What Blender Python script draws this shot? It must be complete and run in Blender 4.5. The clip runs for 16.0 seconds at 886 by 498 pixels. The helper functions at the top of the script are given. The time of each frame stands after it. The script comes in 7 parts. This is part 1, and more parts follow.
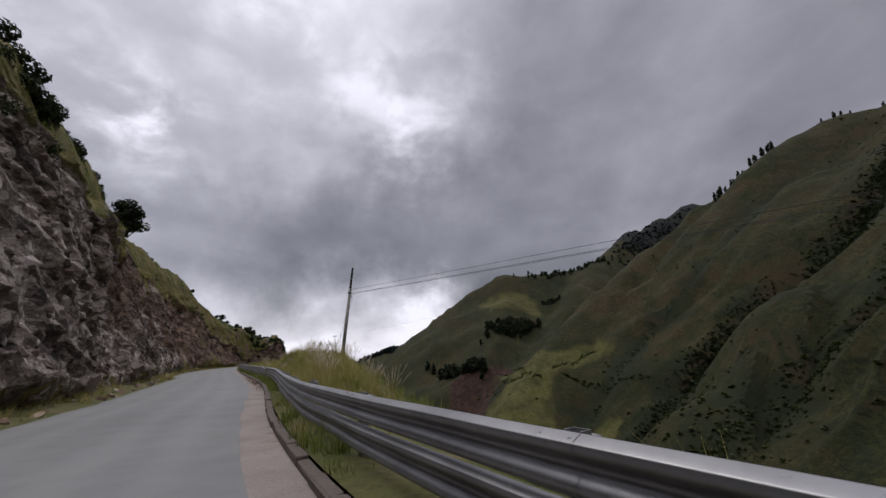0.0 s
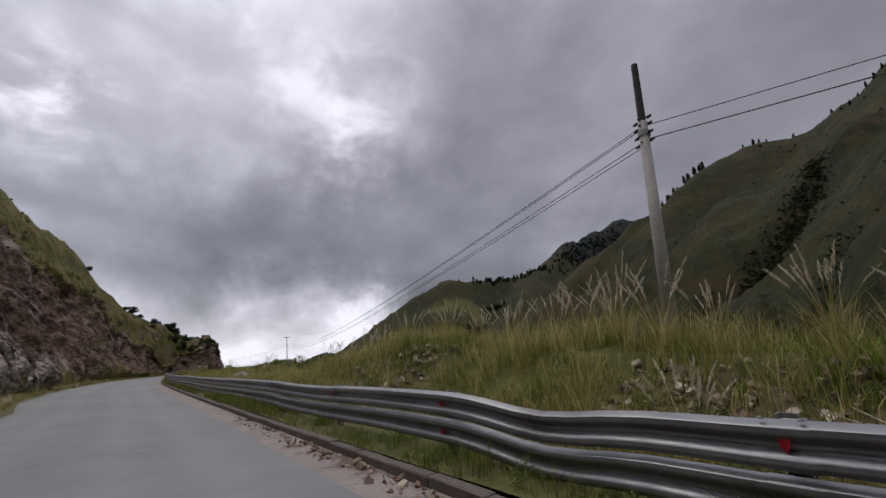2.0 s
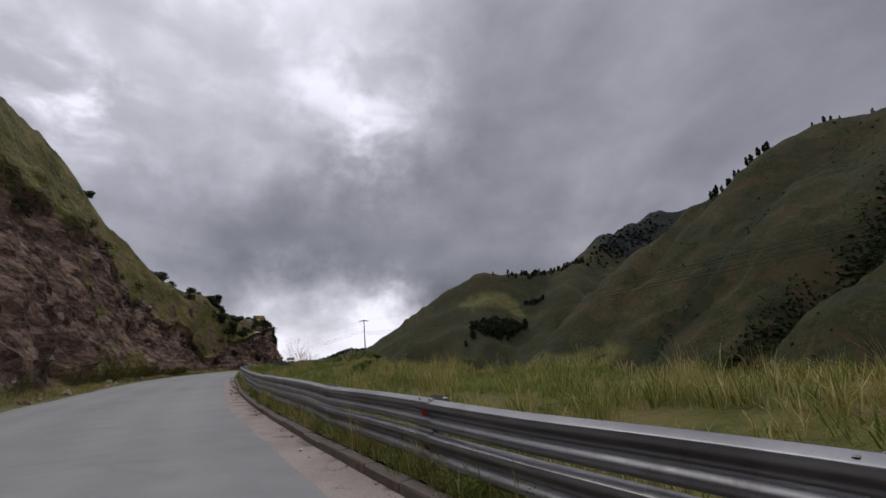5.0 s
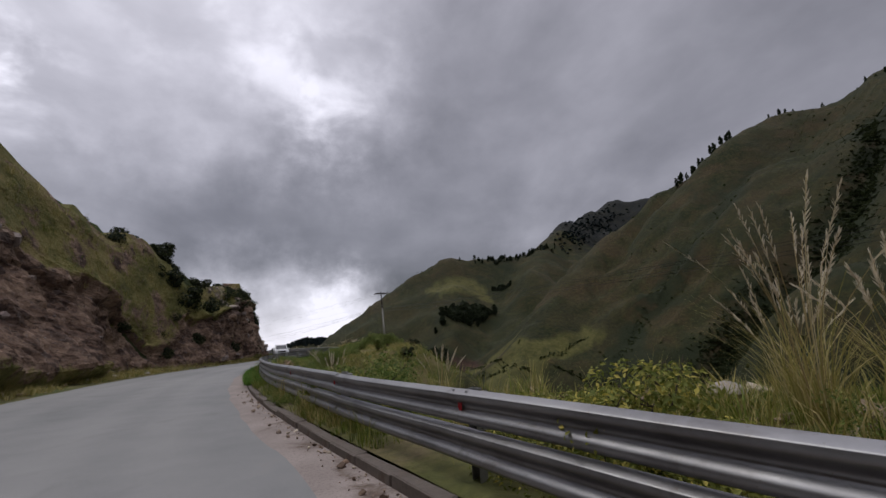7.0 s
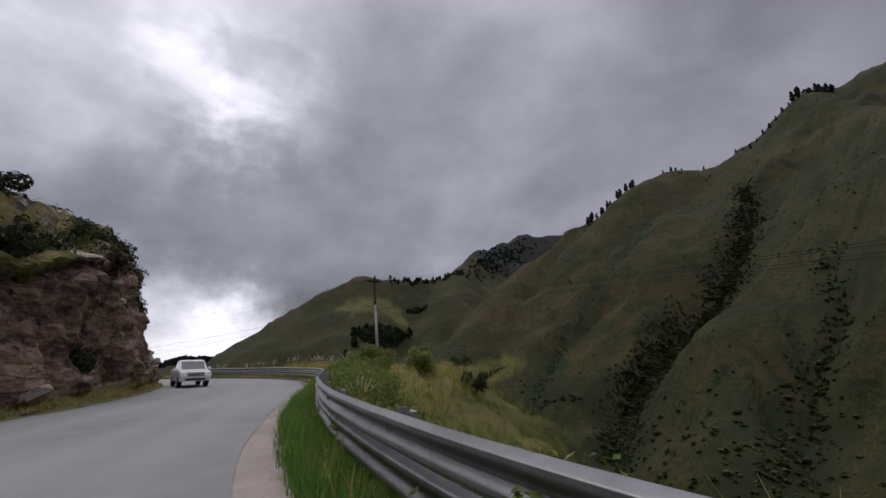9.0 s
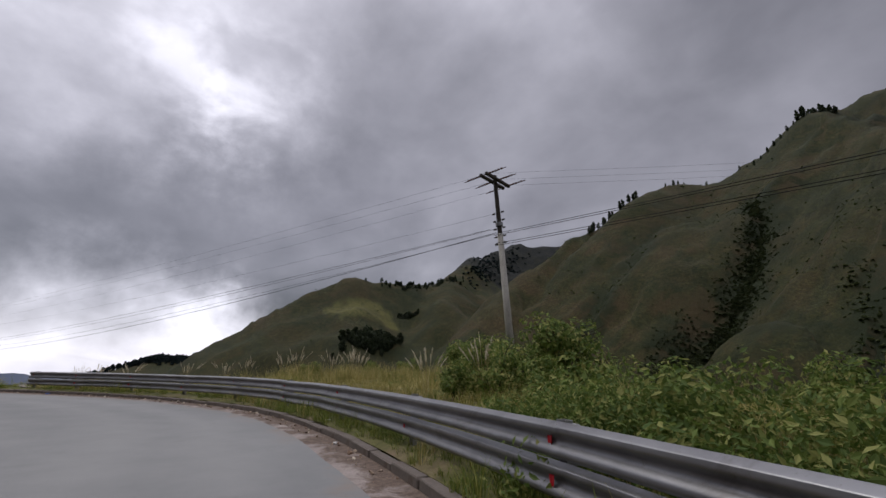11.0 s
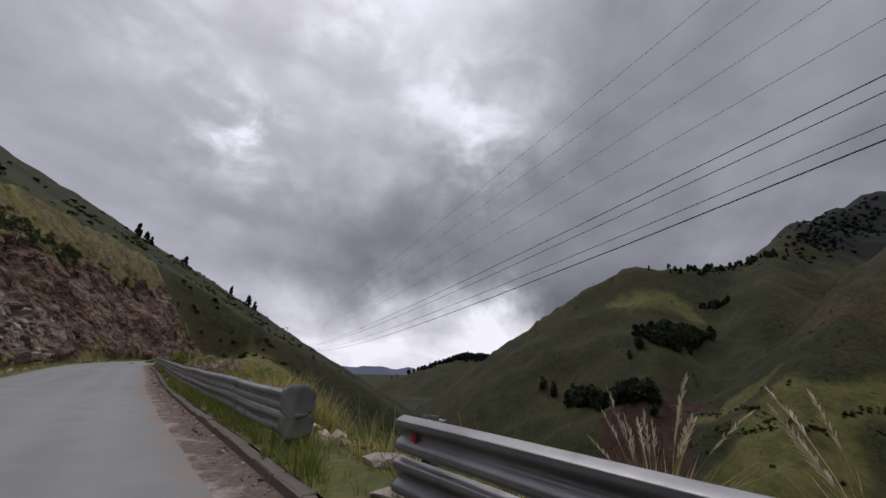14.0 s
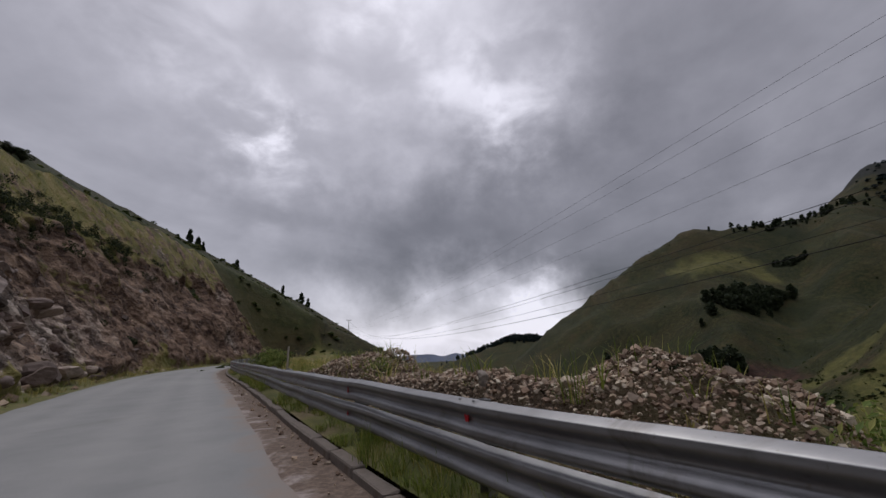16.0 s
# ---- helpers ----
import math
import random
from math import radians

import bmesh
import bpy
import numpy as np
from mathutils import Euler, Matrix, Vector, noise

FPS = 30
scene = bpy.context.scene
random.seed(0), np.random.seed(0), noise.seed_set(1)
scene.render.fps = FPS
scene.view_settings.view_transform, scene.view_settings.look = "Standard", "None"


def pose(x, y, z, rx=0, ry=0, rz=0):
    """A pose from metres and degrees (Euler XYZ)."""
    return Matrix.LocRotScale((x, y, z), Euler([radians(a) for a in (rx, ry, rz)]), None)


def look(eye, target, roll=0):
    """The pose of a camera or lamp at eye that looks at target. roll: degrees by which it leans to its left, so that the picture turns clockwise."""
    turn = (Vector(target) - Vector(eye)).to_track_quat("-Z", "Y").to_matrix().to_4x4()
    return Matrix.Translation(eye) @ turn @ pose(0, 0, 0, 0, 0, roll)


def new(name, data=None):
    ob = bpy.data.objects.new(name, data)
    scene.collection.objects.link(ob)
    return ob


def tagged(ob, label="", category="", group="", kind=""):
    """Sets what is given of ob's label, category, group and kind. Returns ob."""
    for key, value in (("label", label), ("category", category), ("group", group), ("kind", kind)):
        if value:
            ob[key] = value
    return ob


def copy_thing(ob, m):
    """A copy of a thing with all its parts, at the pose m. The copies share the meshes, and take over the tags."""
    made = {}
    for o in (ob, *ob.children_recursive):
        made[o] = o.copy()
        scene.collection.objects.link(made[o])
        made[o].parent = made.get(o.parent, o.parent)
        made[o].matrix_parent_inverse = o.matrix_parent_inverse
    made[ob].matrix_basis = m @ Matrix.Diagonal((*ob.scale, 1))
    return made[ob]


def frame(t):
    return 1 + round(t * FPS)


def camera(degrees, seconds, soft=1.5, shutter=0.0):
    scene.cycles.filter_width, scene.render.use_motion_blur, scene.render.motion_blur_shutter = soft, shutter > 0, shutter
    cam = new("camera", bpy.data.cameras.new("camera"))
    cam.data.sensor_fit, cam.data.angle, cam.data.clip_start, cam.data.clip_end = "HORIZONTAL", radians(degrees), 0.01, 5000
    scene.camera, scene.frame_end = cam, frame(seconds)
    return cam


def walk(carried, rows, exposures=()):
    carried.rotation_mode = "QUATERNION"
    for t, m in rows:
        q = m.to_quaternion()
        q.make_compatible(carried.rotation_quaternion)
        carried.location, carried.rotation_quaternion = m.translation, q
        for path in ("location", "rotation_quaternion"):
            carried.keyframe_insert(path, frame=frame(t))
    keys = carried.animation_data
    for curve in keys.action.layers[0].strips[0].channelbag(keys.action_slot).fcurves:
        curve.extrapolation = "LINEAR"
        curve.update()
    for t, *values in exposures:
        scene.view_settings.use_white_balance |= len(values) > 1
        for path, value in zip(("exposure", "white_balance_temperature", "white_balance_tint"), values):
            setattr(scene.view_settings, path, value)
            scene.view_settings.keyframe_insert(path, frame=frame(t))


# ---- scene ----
cam = camera(94.60, 16.0, soft=1.5, shutter=0.0)
PATH = [
    (0.0, pose(0.000, 0.000, 1.468, 103.946, 3.058, 0.759)),
    (0.5, pose(-4.376, 6.655, 1.482, 104.423, 3.407, -1.784)),
    (1.0, pose(-8.332, 13.425, 1.500, 103.472, 3.826, -4.585)),
    (1.5, pose(-11.906, 20.347, 1.525, 101.758, 4.979, -9.632)),
    (2.0, pose(-15.371, 27.070, 1.509, 104.416, 3.038, -8.341)),
    (2.5, pose(-18.769, 33.901, 1.506, 103.693, 0.785, -8.079)),
    (3.0, pose(-22.128, 40.714, 1.507, 103.159, 1.278, -8.158)),
    (3.5, pose(-25.669, 47.402, 1.501, 103.948, -0.380, -3.824)),
    (4.0, pose(-29.207, 54.166, 1.497, 104.303, 0.105, -3.396)),
    (6.5, pose(-46.533, 89.284, 1.494, 102.828, 5.187, -11.052)),
    (7.0, pose(-49.219, 96.631, 1.497, 102.187, 3.345, -11.698)),
    (7.5, pose(-51.764, 103.971, 1.498, 103.190, 3.497, -13.886)),
    (8.0, pose(-53.947, 111.256, 1.496, 105.123, 3.058, -15.701)),
    (8.5, pose(-55.494, 118.499, 1.489, 101.673, 1.525, -22.256)),
    (9.0, pose(-56.521, 125.751, 1.480, 104.918, 1.519, -25.189)),
    (11.5, pose(-54.297, 158.174, 1.483, 106.189, -1.096, -27.070)),
    (12.0, pose(-54.632, 162.796, 1.489, 105.825, -2.191, -21.766)),
    (12.5, pose(-55.593, 167.301, 1.496, 106.501, -0.214, -17.570)),
    (13.0, pose(-57.241, 171.434, 1.507, 107.523, 2.459, -6.267)),
    (13.5, pose(-59.596, 175.202, 1.495, 102.515, -4.029, 3.114)),
    (14.0, pose(-62.389, 178.646, 1.510, 105.163, -1.368, 9.422)),
    (14.5, pose(-65.288, 181.716, 1.497, 104.977, 0.800, 12.899)),
    (15.0, pose(-68.459, 184.726, 1.508, 105.152, 2.186, 15.401)),
    (15.5, pose(-71.735, 187.699, 1.494, 103.689, 2.468, 15.825)),
    (16.0, pose(-75.155, 190.696, 1.454, 103.284, 2.687, 15.603)),
]
walk(cam, PATH, [(0.0, 0.02), (8.0, 0.06), (9.2, 0.16), (12.0, 0.17), (13.0, 0.03), (14.2, -0.07), (16.0, -0.13)])

# ---- sky, sun and exposure ----
# Closed, broken overcast: a cloud deck with brighter gaps, lit by the high, hidden sun.
def cloud_world():
    w = bpy.data.worlds.new("overcast_sky")
    scene.world = w
    w.use_nodes = True
    nt = w.node_tree
    nt.nodes.clear()
    N, L = nt.nodes.new, nt.links.new

    def math_node(op, a, b=None, c=None, clamp=False):
        n = N("ShaderNodeMath")
        n.operation, n.use_clamp = op, clamp
        for i, v in enumerate((a, b, c)):
            if v is None:
                continue
            if isinstance(v, (int, float)):
                n.inputs[i].default_value = v
            else:
                L(v, n.inputs[i])
        return n.outputs[0]

    def smooth(v, lo, hi, a=0.0, b=1.0):
        n = N("ShaderNodeMapRange")
        n.interpolation_type = "SMOOTHSTEP"
        L(v, n.inputs["Value"])
        for k, x in (("From Min", lo), ("From Max", hi), ("To Min", a), ("To Max", b)):
            n.inputs[k].default_value = x
        return n.outputs["Result"]

    co = N("ShaderNodeTexCoord").outputs["Generated"]
    sep = N("ShaderNodeSeparateXYZ")
    L(co, sep.inputs[0])
    x, y, z = sep.outputs
    up = math_node("MAXIMUM", z, 0.0)
    k = math_node("DIVIDE", 1.0, math_node("ADD", up, 0.16))
    flat = N("ShaderNodeCombineXYZ")
    L(math_node("MULTIPLY", x, k), flat.inputs[0])
    L(math_node("MULTIPLY", y, k), flat.inputs[1])

    def fbm(scale, detail, rough, distort, shift):
        m = N("ShaderNodeMapping")
        m.inputs["Location"].default_value = shift
        m.inputs["Rotation"].default_value = (0, 0, radians(-38))
        m.inputs["Scale"].default_value = (1.0, 0.62, 1.0)
        L(flat.outputs[0], m.inputs["Vector"])
        n = N("ShaderNodeTexNoise")
        n.inputs["Scale"].default_value = scale
        n.inputs["Detail"].default_value = detail
        n.inputs["Roughness"].default_value = rough
        n.inputs["Distortion"].default_value = distort
        L(m.outputs[0], n.inputs["Vector"])
        return n.outputs["Fac"]

    broad = fbm(0.55, 3, 0.5, 0.4, (1.7, 0.3, 0))

    def puffs(scale, detail, rough, shift):
        m = N("ShaderNodeMapping")
        m.inputs["Location"].default_value = shift
        m.inputs["Scale"].default_value = (1.0, 1.0, 1.6)
        L(co, m.inputs["Vector"])
        n = N("ShaderNodeTexNoise")
        n.inputs["Scale"].default_value = scale
        n.inputs["Detail"].default_value = detail
        n.inputs["Roughness"].default_value = rough
        n.inputs["Distortion"].default_value = 0.25
        L(m.outputs[0], n.inputs["Vector"])
        return n.outputs["Fac"]

    fine = puffs(2.3, 8, 0.5, (4.1, 2.2, 0.7))
    small = puffs(8.0, 6, 0.5, (1.1, 5.2, 2.7))

    # cloud edges are ragged: bend the directions by noise
    wn = N("ShaderNodeTexNoise")
    wn.inputs["Scale"].default_value, wn.inputs["Detail"].default_value, wn.inputs["Roughness"].default_value = 5.5, 10, 0.62
    L(co, wn.inputs["Vector"])
    ws = N("ShaderNodeVectorMath")
    ws.operation = "MULTIPLY_ADD"
    L(wn.outputs["Color"], ws.inputs[0])
    ws.inputs[1].default_value = (0.26, 0.26, 0.26)
    ws.inputs[2].default_value = (-0.13, -0.13, -0.13)
    wa = N("ShaderNodeVectorMath")
    wa.operation = "ADD"
    L(co, wa.inputs[0])
    L(ws.outputs[0], wa.inputs[1])
    wn2 = N("ShaderNodeVectorMath")
    wn2.operation = "NORMALIZE"
    L(wa.outputs[0], wn2.inputs[0])
    bent = wn2.outputs[0]

    def towards(az, el, wide):
        a, e = radians(az), radians(el)
        v = N("ShaderNodeVectorMath")
        v.operation = "DOT_PRODUCT"
        L(bent, v.inputs[0])
        v.inputs[1].default_value = (-math.sin(a) * math.cos(e), math.cos(a) * math.cos(e), math.sin(e))
        return math_node("POWER", math_node("MAXIMUM", v.outputs["Value"], 0.001), 1 / radians(wide) ** 2)

    # each cloud mass holds its own grey; between them the greys blend
    weight, grey = 1e-7, 0.54e-7
    for az, el, wide, g in CLOUDS_LOW + CLOUDS_HIGH:
        w = towards(az, el, wide)
        weight = math_node("ADD", w, weight)
        grey = math_node("MULTIPLY_ADD", w, g, grey)
    total = math_node("DIVIDE", grey, weight)
    total = math_node("MULTIPLY_ADD", total, 1.6, -0.335)
    # folds of the deck, drawn out towards the horizon, and lumps in it
    folds = fbm(1.0, 7, 0.47, 0.5, (0.4, 2.1, 0))
    total = math_node("ADD", total, math_node("MULTIPLY", math_node("SUBTRACT", folds, 0.5), 0.40))
    total = math_node("ADD", total, math_node("MULTIPLY", math_node("SUBTRACT", fine, 0.5), 0.34))
    total = math_node("ADD", total, math_node("MULTIPLY", math_node("SUBTRACT", broad, 0.5), 0.10))
    # thin places where the light comes through, torn by the lumps
    torn = smooth(small, 0.36, 0.66)
    for az, el, wide, g in CLOUD_GAPS:
        total = math_node("ADD", total, math_node("MULTIPLY", math_node("MULTIPLY", towards(az, el, wide), g), torn))
    total = math_node("ADD", total, math_node("MULTIPLY", math_node("MULTIPLY", math_node("SUBTRACT", small, 0.5), 0.40), math_node("SUBTRACT", total, 0.28)))
    total = math_node("MINIMUM", total, 0.90)
    lum = math_node("POWER", math_node("ADD", math_node("MAXIMUM", total, 0.28), 0.045), 2.1)
    # an overcast dome is some three times brighter overhead than at its rim
    dome = smooth(z, 0.66, 1.0, 1.0, SKY_ZENITH)
    lum = math_node("MULTIPLY", lum, dome)
    tint = N("ShaderNodeMix")
    tint.data_type = "RGBA"
    L(smooth(lum, SKY_DARK, SKY_BRIGHT), tint.inputs["Factor"])
    tint.inputs["A"].default_value = (0.975, 0.955, 1.10, 1)
    tint.inputs["B"].default_value = (1.0, 0.985, 1.11, 1)
    # the real sky behind the deck gives its faint colour through it
    sky = N("ShaderNodeTexSky")
    sky.sky_type, sky.sun_disc = "NISHITA", False
    sky.sun_elevation, sky.sun_rotation = radians(SUN_EL), radians(-SUN_AZ)
    cloud = N("ShaderNodeVectorMath")
    cloud.operation = "SCALE"
    L(tint.outputs["Result"], cloud.inputs[0])
    L(lum, cloud.inputs["Scale"])
    both = N("ShaderNodeMix")
    both.data_type = "RGBA"
    both.blend_type = "ADD"
    both.inputs["Factor"].default_value = 0.008
    L(cloud.outputs[0], both.inputs["A"])
    L(sky.outputs[0], both.inputs["B"])
    bg = N("ShaderNodeBackground")
    L(both.outputs["Result"], bg.inputs["Color"])
    bg.inputs["Strength"].default_value = 1.0
    L(bg.outputs[0], N("ShaderNodeOutputWorld").inputs[0])


SUN_EL, SUN_AZ = 62, 40
SKY_DARK, SKY_BRIGHT, SKY_ZENITH = 0.15, 0.85, 3.2
# cloud masses: bearing to the left of +y, height, half width (degrees), grey
CLOUDS_LOW = [(18, 1, 6, 0.80), (5, 2, 5, 0.83), (30, 3, 5, 0.76), (42, 7, 7, 0.60), (62, 12, 12, 0.57), (27, 12, 6, 0.45), (17, 15.5, 6, 0.37), (5, 15, 6, 0.40), (-13, 17, 8, 0.43), (-30, 13, 6, 0.62), (45, 19, 8, 0.55), (-60, 20, 14, 0.48), (11, 8, 3.5, 0.66)]
CLOUDS_HIGH = [(62, 28, 9, 0.55), (30, 23, 7, 0.59), (-36, 25, 10, 0.46), (14, 25, 7, 0.58), (51, 35, 8, 0.65), (28, 37, 8, 0.68), (12, 38, 7, 0.71), (-3, 34, 7, 0.62), (-20, 33, 9, 0.51), (-50, 34, 14, 0.51), (40, 28, 6, 0.66), (0, 75, 25, 0.60)]
# gaps: bearing, height, half width, how much brighter
CLOUD_GAPS = [(40.5, 28.5, 2.8, 0.30), (12.5, 36, 3.6, 0.10), (6, 29, 3.4, 0.22), (-1, 34, 4, 0.13), (27, 41, 4, 0.13), (51, 35, 4, 0.10), (3.5, 7, 2.6, 0.24), (38, 23, 4, 0.12)]
cloud_world()

sun = new("sun", bpy.data.lights.new("sun", "SUN"))
sun.data.energy, sun.data.angle, sun.data.color = 0.8, radians(25), (1.0, 0.96, 0.9)
sun.matrix_world = look((0, 0, 300), Vector((0, 0, 300)) - Vector((-math.sin(radians(SUN_AZ)) * math.cos(radians(SUN_EL)), math.cos(radians(SUN_AZ)) * math.cos(radians(SUN_EL)), math.sin(radians(SUN_EL)))))
scene.view_settings.exposure = 0.0


# ---- mesh tools ----
def mesh_object(name, verts, faces, material, parent=None, smooth=True, label="", category="", group="", kind=""):
    me = bpy.data.meshes.new(name)
    me.from_pydata([tuple(v) for v in verts], [], [tuple(f) for f in faces])
    if smooth:
        me.polygons.foreach_set("use_smooth", [True] * len(me.polygons))
    for m in material if isinstance(material, (list, tuple)) else [material]:
        me.materials.append(m)
    ob = new(name, me)
    ob.parent = parent
    return tagged(ob, label, category, group, kind)


def grid_object(name, P, material, **kw):
    """A sheet from an array of points (rows, columns, 3)."""
    r, c = P.shape[:2]
    i = np.arange(r * c, dtype=np.int32).reshape(r, c)
    f = np.stack([i[:-1, :-1], i[:-1, 1:], i[1:, 1:], i[1:, :-1]], -1).reshape(-1, 4)
    me = bpy.data.meshes.new(name)
    me.vertices.add(r * c)
    me.vertices.foreach_set("co", P.reshape(-1).astype(np.float32))
    me.loops.add(len(f) * 4)
    me.loops.foreach_set("vertex_index", f.reshape(-1))
    me.polygons.add(len(f))
    me.polygons.foreach_set("loop_start", np.arange(0, len(f) * 4, 4, dtype=np.int32))
    me.polygons.foreach_set("use_smooth", np.ones(len(f), bool))
    me.update(calc_edges=True)
    me.validate()
    me.materials.append(material)
    ob = new(name, me)
    ob.parent = kw.get("parent")
    return tagged(ob, kw.get("label", ""), kw.get("category", ""), kw.get("group", ""), kw.get("kind", ""))


def part(name, bm, material, parent, label=""):
    me = bpy.data.meshes.new(name)
    bm.to_mesh(me)
    bm.free()
    for m in material if isinstance(material, (list, tuple)) else [material]:
        me.materials.append(m)
    ob = new(name, me)
    ob.parent = parent
    return tagged(ob, label)


def empty(name, m, label, category, group="", kind=""):
    ob = new(name)
    ob.matrix_world = m
    return tagged(ob, label, category, group, kind)


def box(bm, size, m=Matrix(), bevel=0.0):
    g = bmesh.ops.create_cube(bm, size=1, matrix=m @ Matrix.Diagonal((*size, 1)))
    if bevel:
        es = {e for v in g["verts"] for e in v.link_edges}
        bmesh.ops.bevel(bm, geom=list(es), offset=bevel, segments=1, affect="EDGES")
    return g["verts"]


def rod(bm, a, b, r0, r1=None, n=8, caps=True):
    a, b = Vector(a), Vector(b)
    q = (b - a).to_track_quat("Z", "Y").to_matrix().to_4x4()
    m = Matrix.Translation((a + b) / 2) @ q
    return bmesh.ops.create_cone(bm, cap_ends=caps, segments=n, radius1=r0, radius2=r0 if r1 is None else r1, depth=(b - a).length, matrix=m)["verts"]


def value_noise(x, y, seed=0):
    """Smooth noise in -1..1 over arrays."""
    xi, yi = np.floor(x).astype(np.int64), np.floor(y).astype(np.int64)
    xf, yf = x - xi, y - yi
    u, v = xf * xf * xf * (xf * (xf * 6 - 15) + 10), yf * yf * yf * (yf * (yf * 6 - 15) + 10)

    def h(i, j):
        n = (i * 374761393 + j * 668265263 + seed * 974634777) & 0xFFFFFFFF
        n = ((n ^ (n >> 13)) * 1274126177) & 0xFFFFFFFF
        return ((n ^ (n >> 16)) & 0xFFFF) / 32767.5 - 1.0

    return (h(xi, yi) * (1 - u) + h(xi + 1, yi) * u) * (1 - v) + (h(xi, yi + 1) * (1 - u) + h(xi + 1, yi + 1) * u) * v


def fractal(x, y, octaves=5, gain=0.5, seed=0):
    out, a, f = 0.0, 1.0, 1.0
    for o in range(octaves):
        out = out + a * value_noise(x * f + 17.3 * o, y * f - 9.1 * o, seed + o)
        a, f = a * gain, f * 2.03
    return out


def ridged(x, y, octaves=5, gain=0.5, seed=0):
    out, a, f = 0.0, 1.0, 1.0
    for o in range(octaves):
        out = out + a * (1 - 2 * np.abs(value_noise(x * f + 31.7 * o, y * f + 5.3 * o, seed + o)))
        a, f = a * gain, f * 2.1
    return out


def step(v, lo, hi):
    t = np.clip((v - lo) / (hi - lo), 0, 1)
    return t * t * (3 - 2 * t)


# ---- materials ----
class Mat:
    """A small builder of node materials, in object or world coordinates."""

    def __init__(self, name):
        self.m = bpy.data.materials.new(name)
        self.m.use_nodes = True
        self.t = self.m.node_tree
        self.b = self.t.nodes["Principled BSDF"]
        self.co = self.t.nodes.new("ShaderNodeTexCoord").outputs["Object"]
        self.b.inputs["Specular IOR Level"].default_value = 0.25

    def n(self, kind, **kw):
        node = self.t.nodes.new(kind)
        for k, v in kw.items():
            node.inputs[k.replace("_", " ")].default_value = v
        return node

    def link(self, a, b):
        self.t.links.new(a, b)

    def noise(self, scale, detail=5, rough=0.55, distort=0.0, vec=None, stretch=None):
        v = vec or self.co
        if stretch:
            mp = self.n("ShaderNodeMapping", Scale=stretch)
            self.link(v, mp.inputs["Vector"])
            v = mp.outputs[0]
        node = self.n("ShaderNodeTexNoise", Scale=scale, Detail=detail, Roughness=rough, Distortion=distort)
        self.link(v, node.inputs["Vector"])
        return node.outputs["Fac"]

    def voronoi(self, scale, feature="F1", stretch=None, out="Distance"):
        v = self.co
        if stretch:
            mp = self.n("ShaderNodeMapping", Scale=stretch)
            self.link(v, mp.inputs["Vector"])
            v = mp.outputs[0]
        node = self.n("ShaderNodeTexVoronoi", Scale=scale)
        node.feature = feature
        self.link(v, node.inputs["Vector"])
        return node.outputs[out]

    def ramp(self, fac, *stops):
        node = self.t.nodes.new("ShaderNodeValToRGB")
        e = node.color_ramp.elements
        while len(e) < len(stops):
            e.new(0.5)
        for el, (p, c) in zip(e, stops):
            el.position = p
            el.color = (*c, 1) if isinstance(c, tuple) else (c, c, c, 1)
        self.link(fac, node.inputs[0])
        return node.outputs["Color"]

    def mix(self, fac, a, b, blend="MIX"):
        node = self.t.nodes.new("ShaderNodeMix")
        node.data_type, node.blend_type = "RGBA", blend
        for v, k in ((fac, "Factor"), (a, "A"), (b, "B")):
            sock = [s for s in node.inputs if s.name == k and (s.type == ("VALUE" if k == "Factor" else "RGBA"))][0]
            if isinstance(v, (int, float)):
                sock.default_value = v
            elif isinstance(v, tuple):
                sock.default_value = (*v, 1)
            else:
                self.link(v, sock)
        return [s for s in node.outputs if s.type == "RGBA"][0]

    def math(self, op, a, b=0.0, clamp=False):
        node = self.t.nodes.new("ShaderNodeMath")
        node.operation, node.use_clamp = op, clamp
        for i, v in enumerate((a, b)):
            if isinstance(v, (int, float)):
                node.inputs[i].default_value = v
            else:
                self.link(v, node.inputs[i])
        return node.outputs[0]

    def range(self, v, lo, hi, a=0.0, b=1.0):
        node = self.n("ShaderNodeMapRange", From_Min=lo, From_Max=hi, To_Min=a, To_Max=b)
        node.interpolation_type = "SMOOTHSTEP"
        self.link(v, node.inputs["Value"])
        return node.outputs["Result"]

    def attr(self, name):
        node = self.t.nodes.new("ShaderNodeAttribute")
        node.attribute_name = name
        return node

    def island(self):
        return self.t.nodes.new("ShaderNodeNewGeometry").outputs["Random Per Island"]

    def object_random(self):
        return self.t.nodes.new("ShaderNodeObjectInfo").outputs["Random"]

    def normal_z(self):
        s = self.t.nodes.new("ShaderNodeSeparateXYZ")
        self.link(self.t.nodes.new("ShaderNodeNewGeometry").outputs["Normal"], s.inputs[0])
        return s.outputs[2]

    def done(self, color, rough=0.9, bump=None, height=0.3, dist=0.05, metal=0.0):
        for v, k in ((color, "Base Color"), (rough, "Roughness"), (metal, "Metallic")):
            if isinstance(v, tuple):
                self.b.inputs[k].default_value = (*v, 1)
            elif isinstance(v, (int, float)):
                self.b.inputs[k].default_value = v
            else:
                self.link(v, self.b.inputs[k])
        if bump is not None:
            node = self.n("ShaderNodeBump", Strength=height, Distance=dist)
            self.link(bump, node.inputs["Height"])
            self.link(node.outputs[0], self.b.inputs["Normal"])
        return self.m


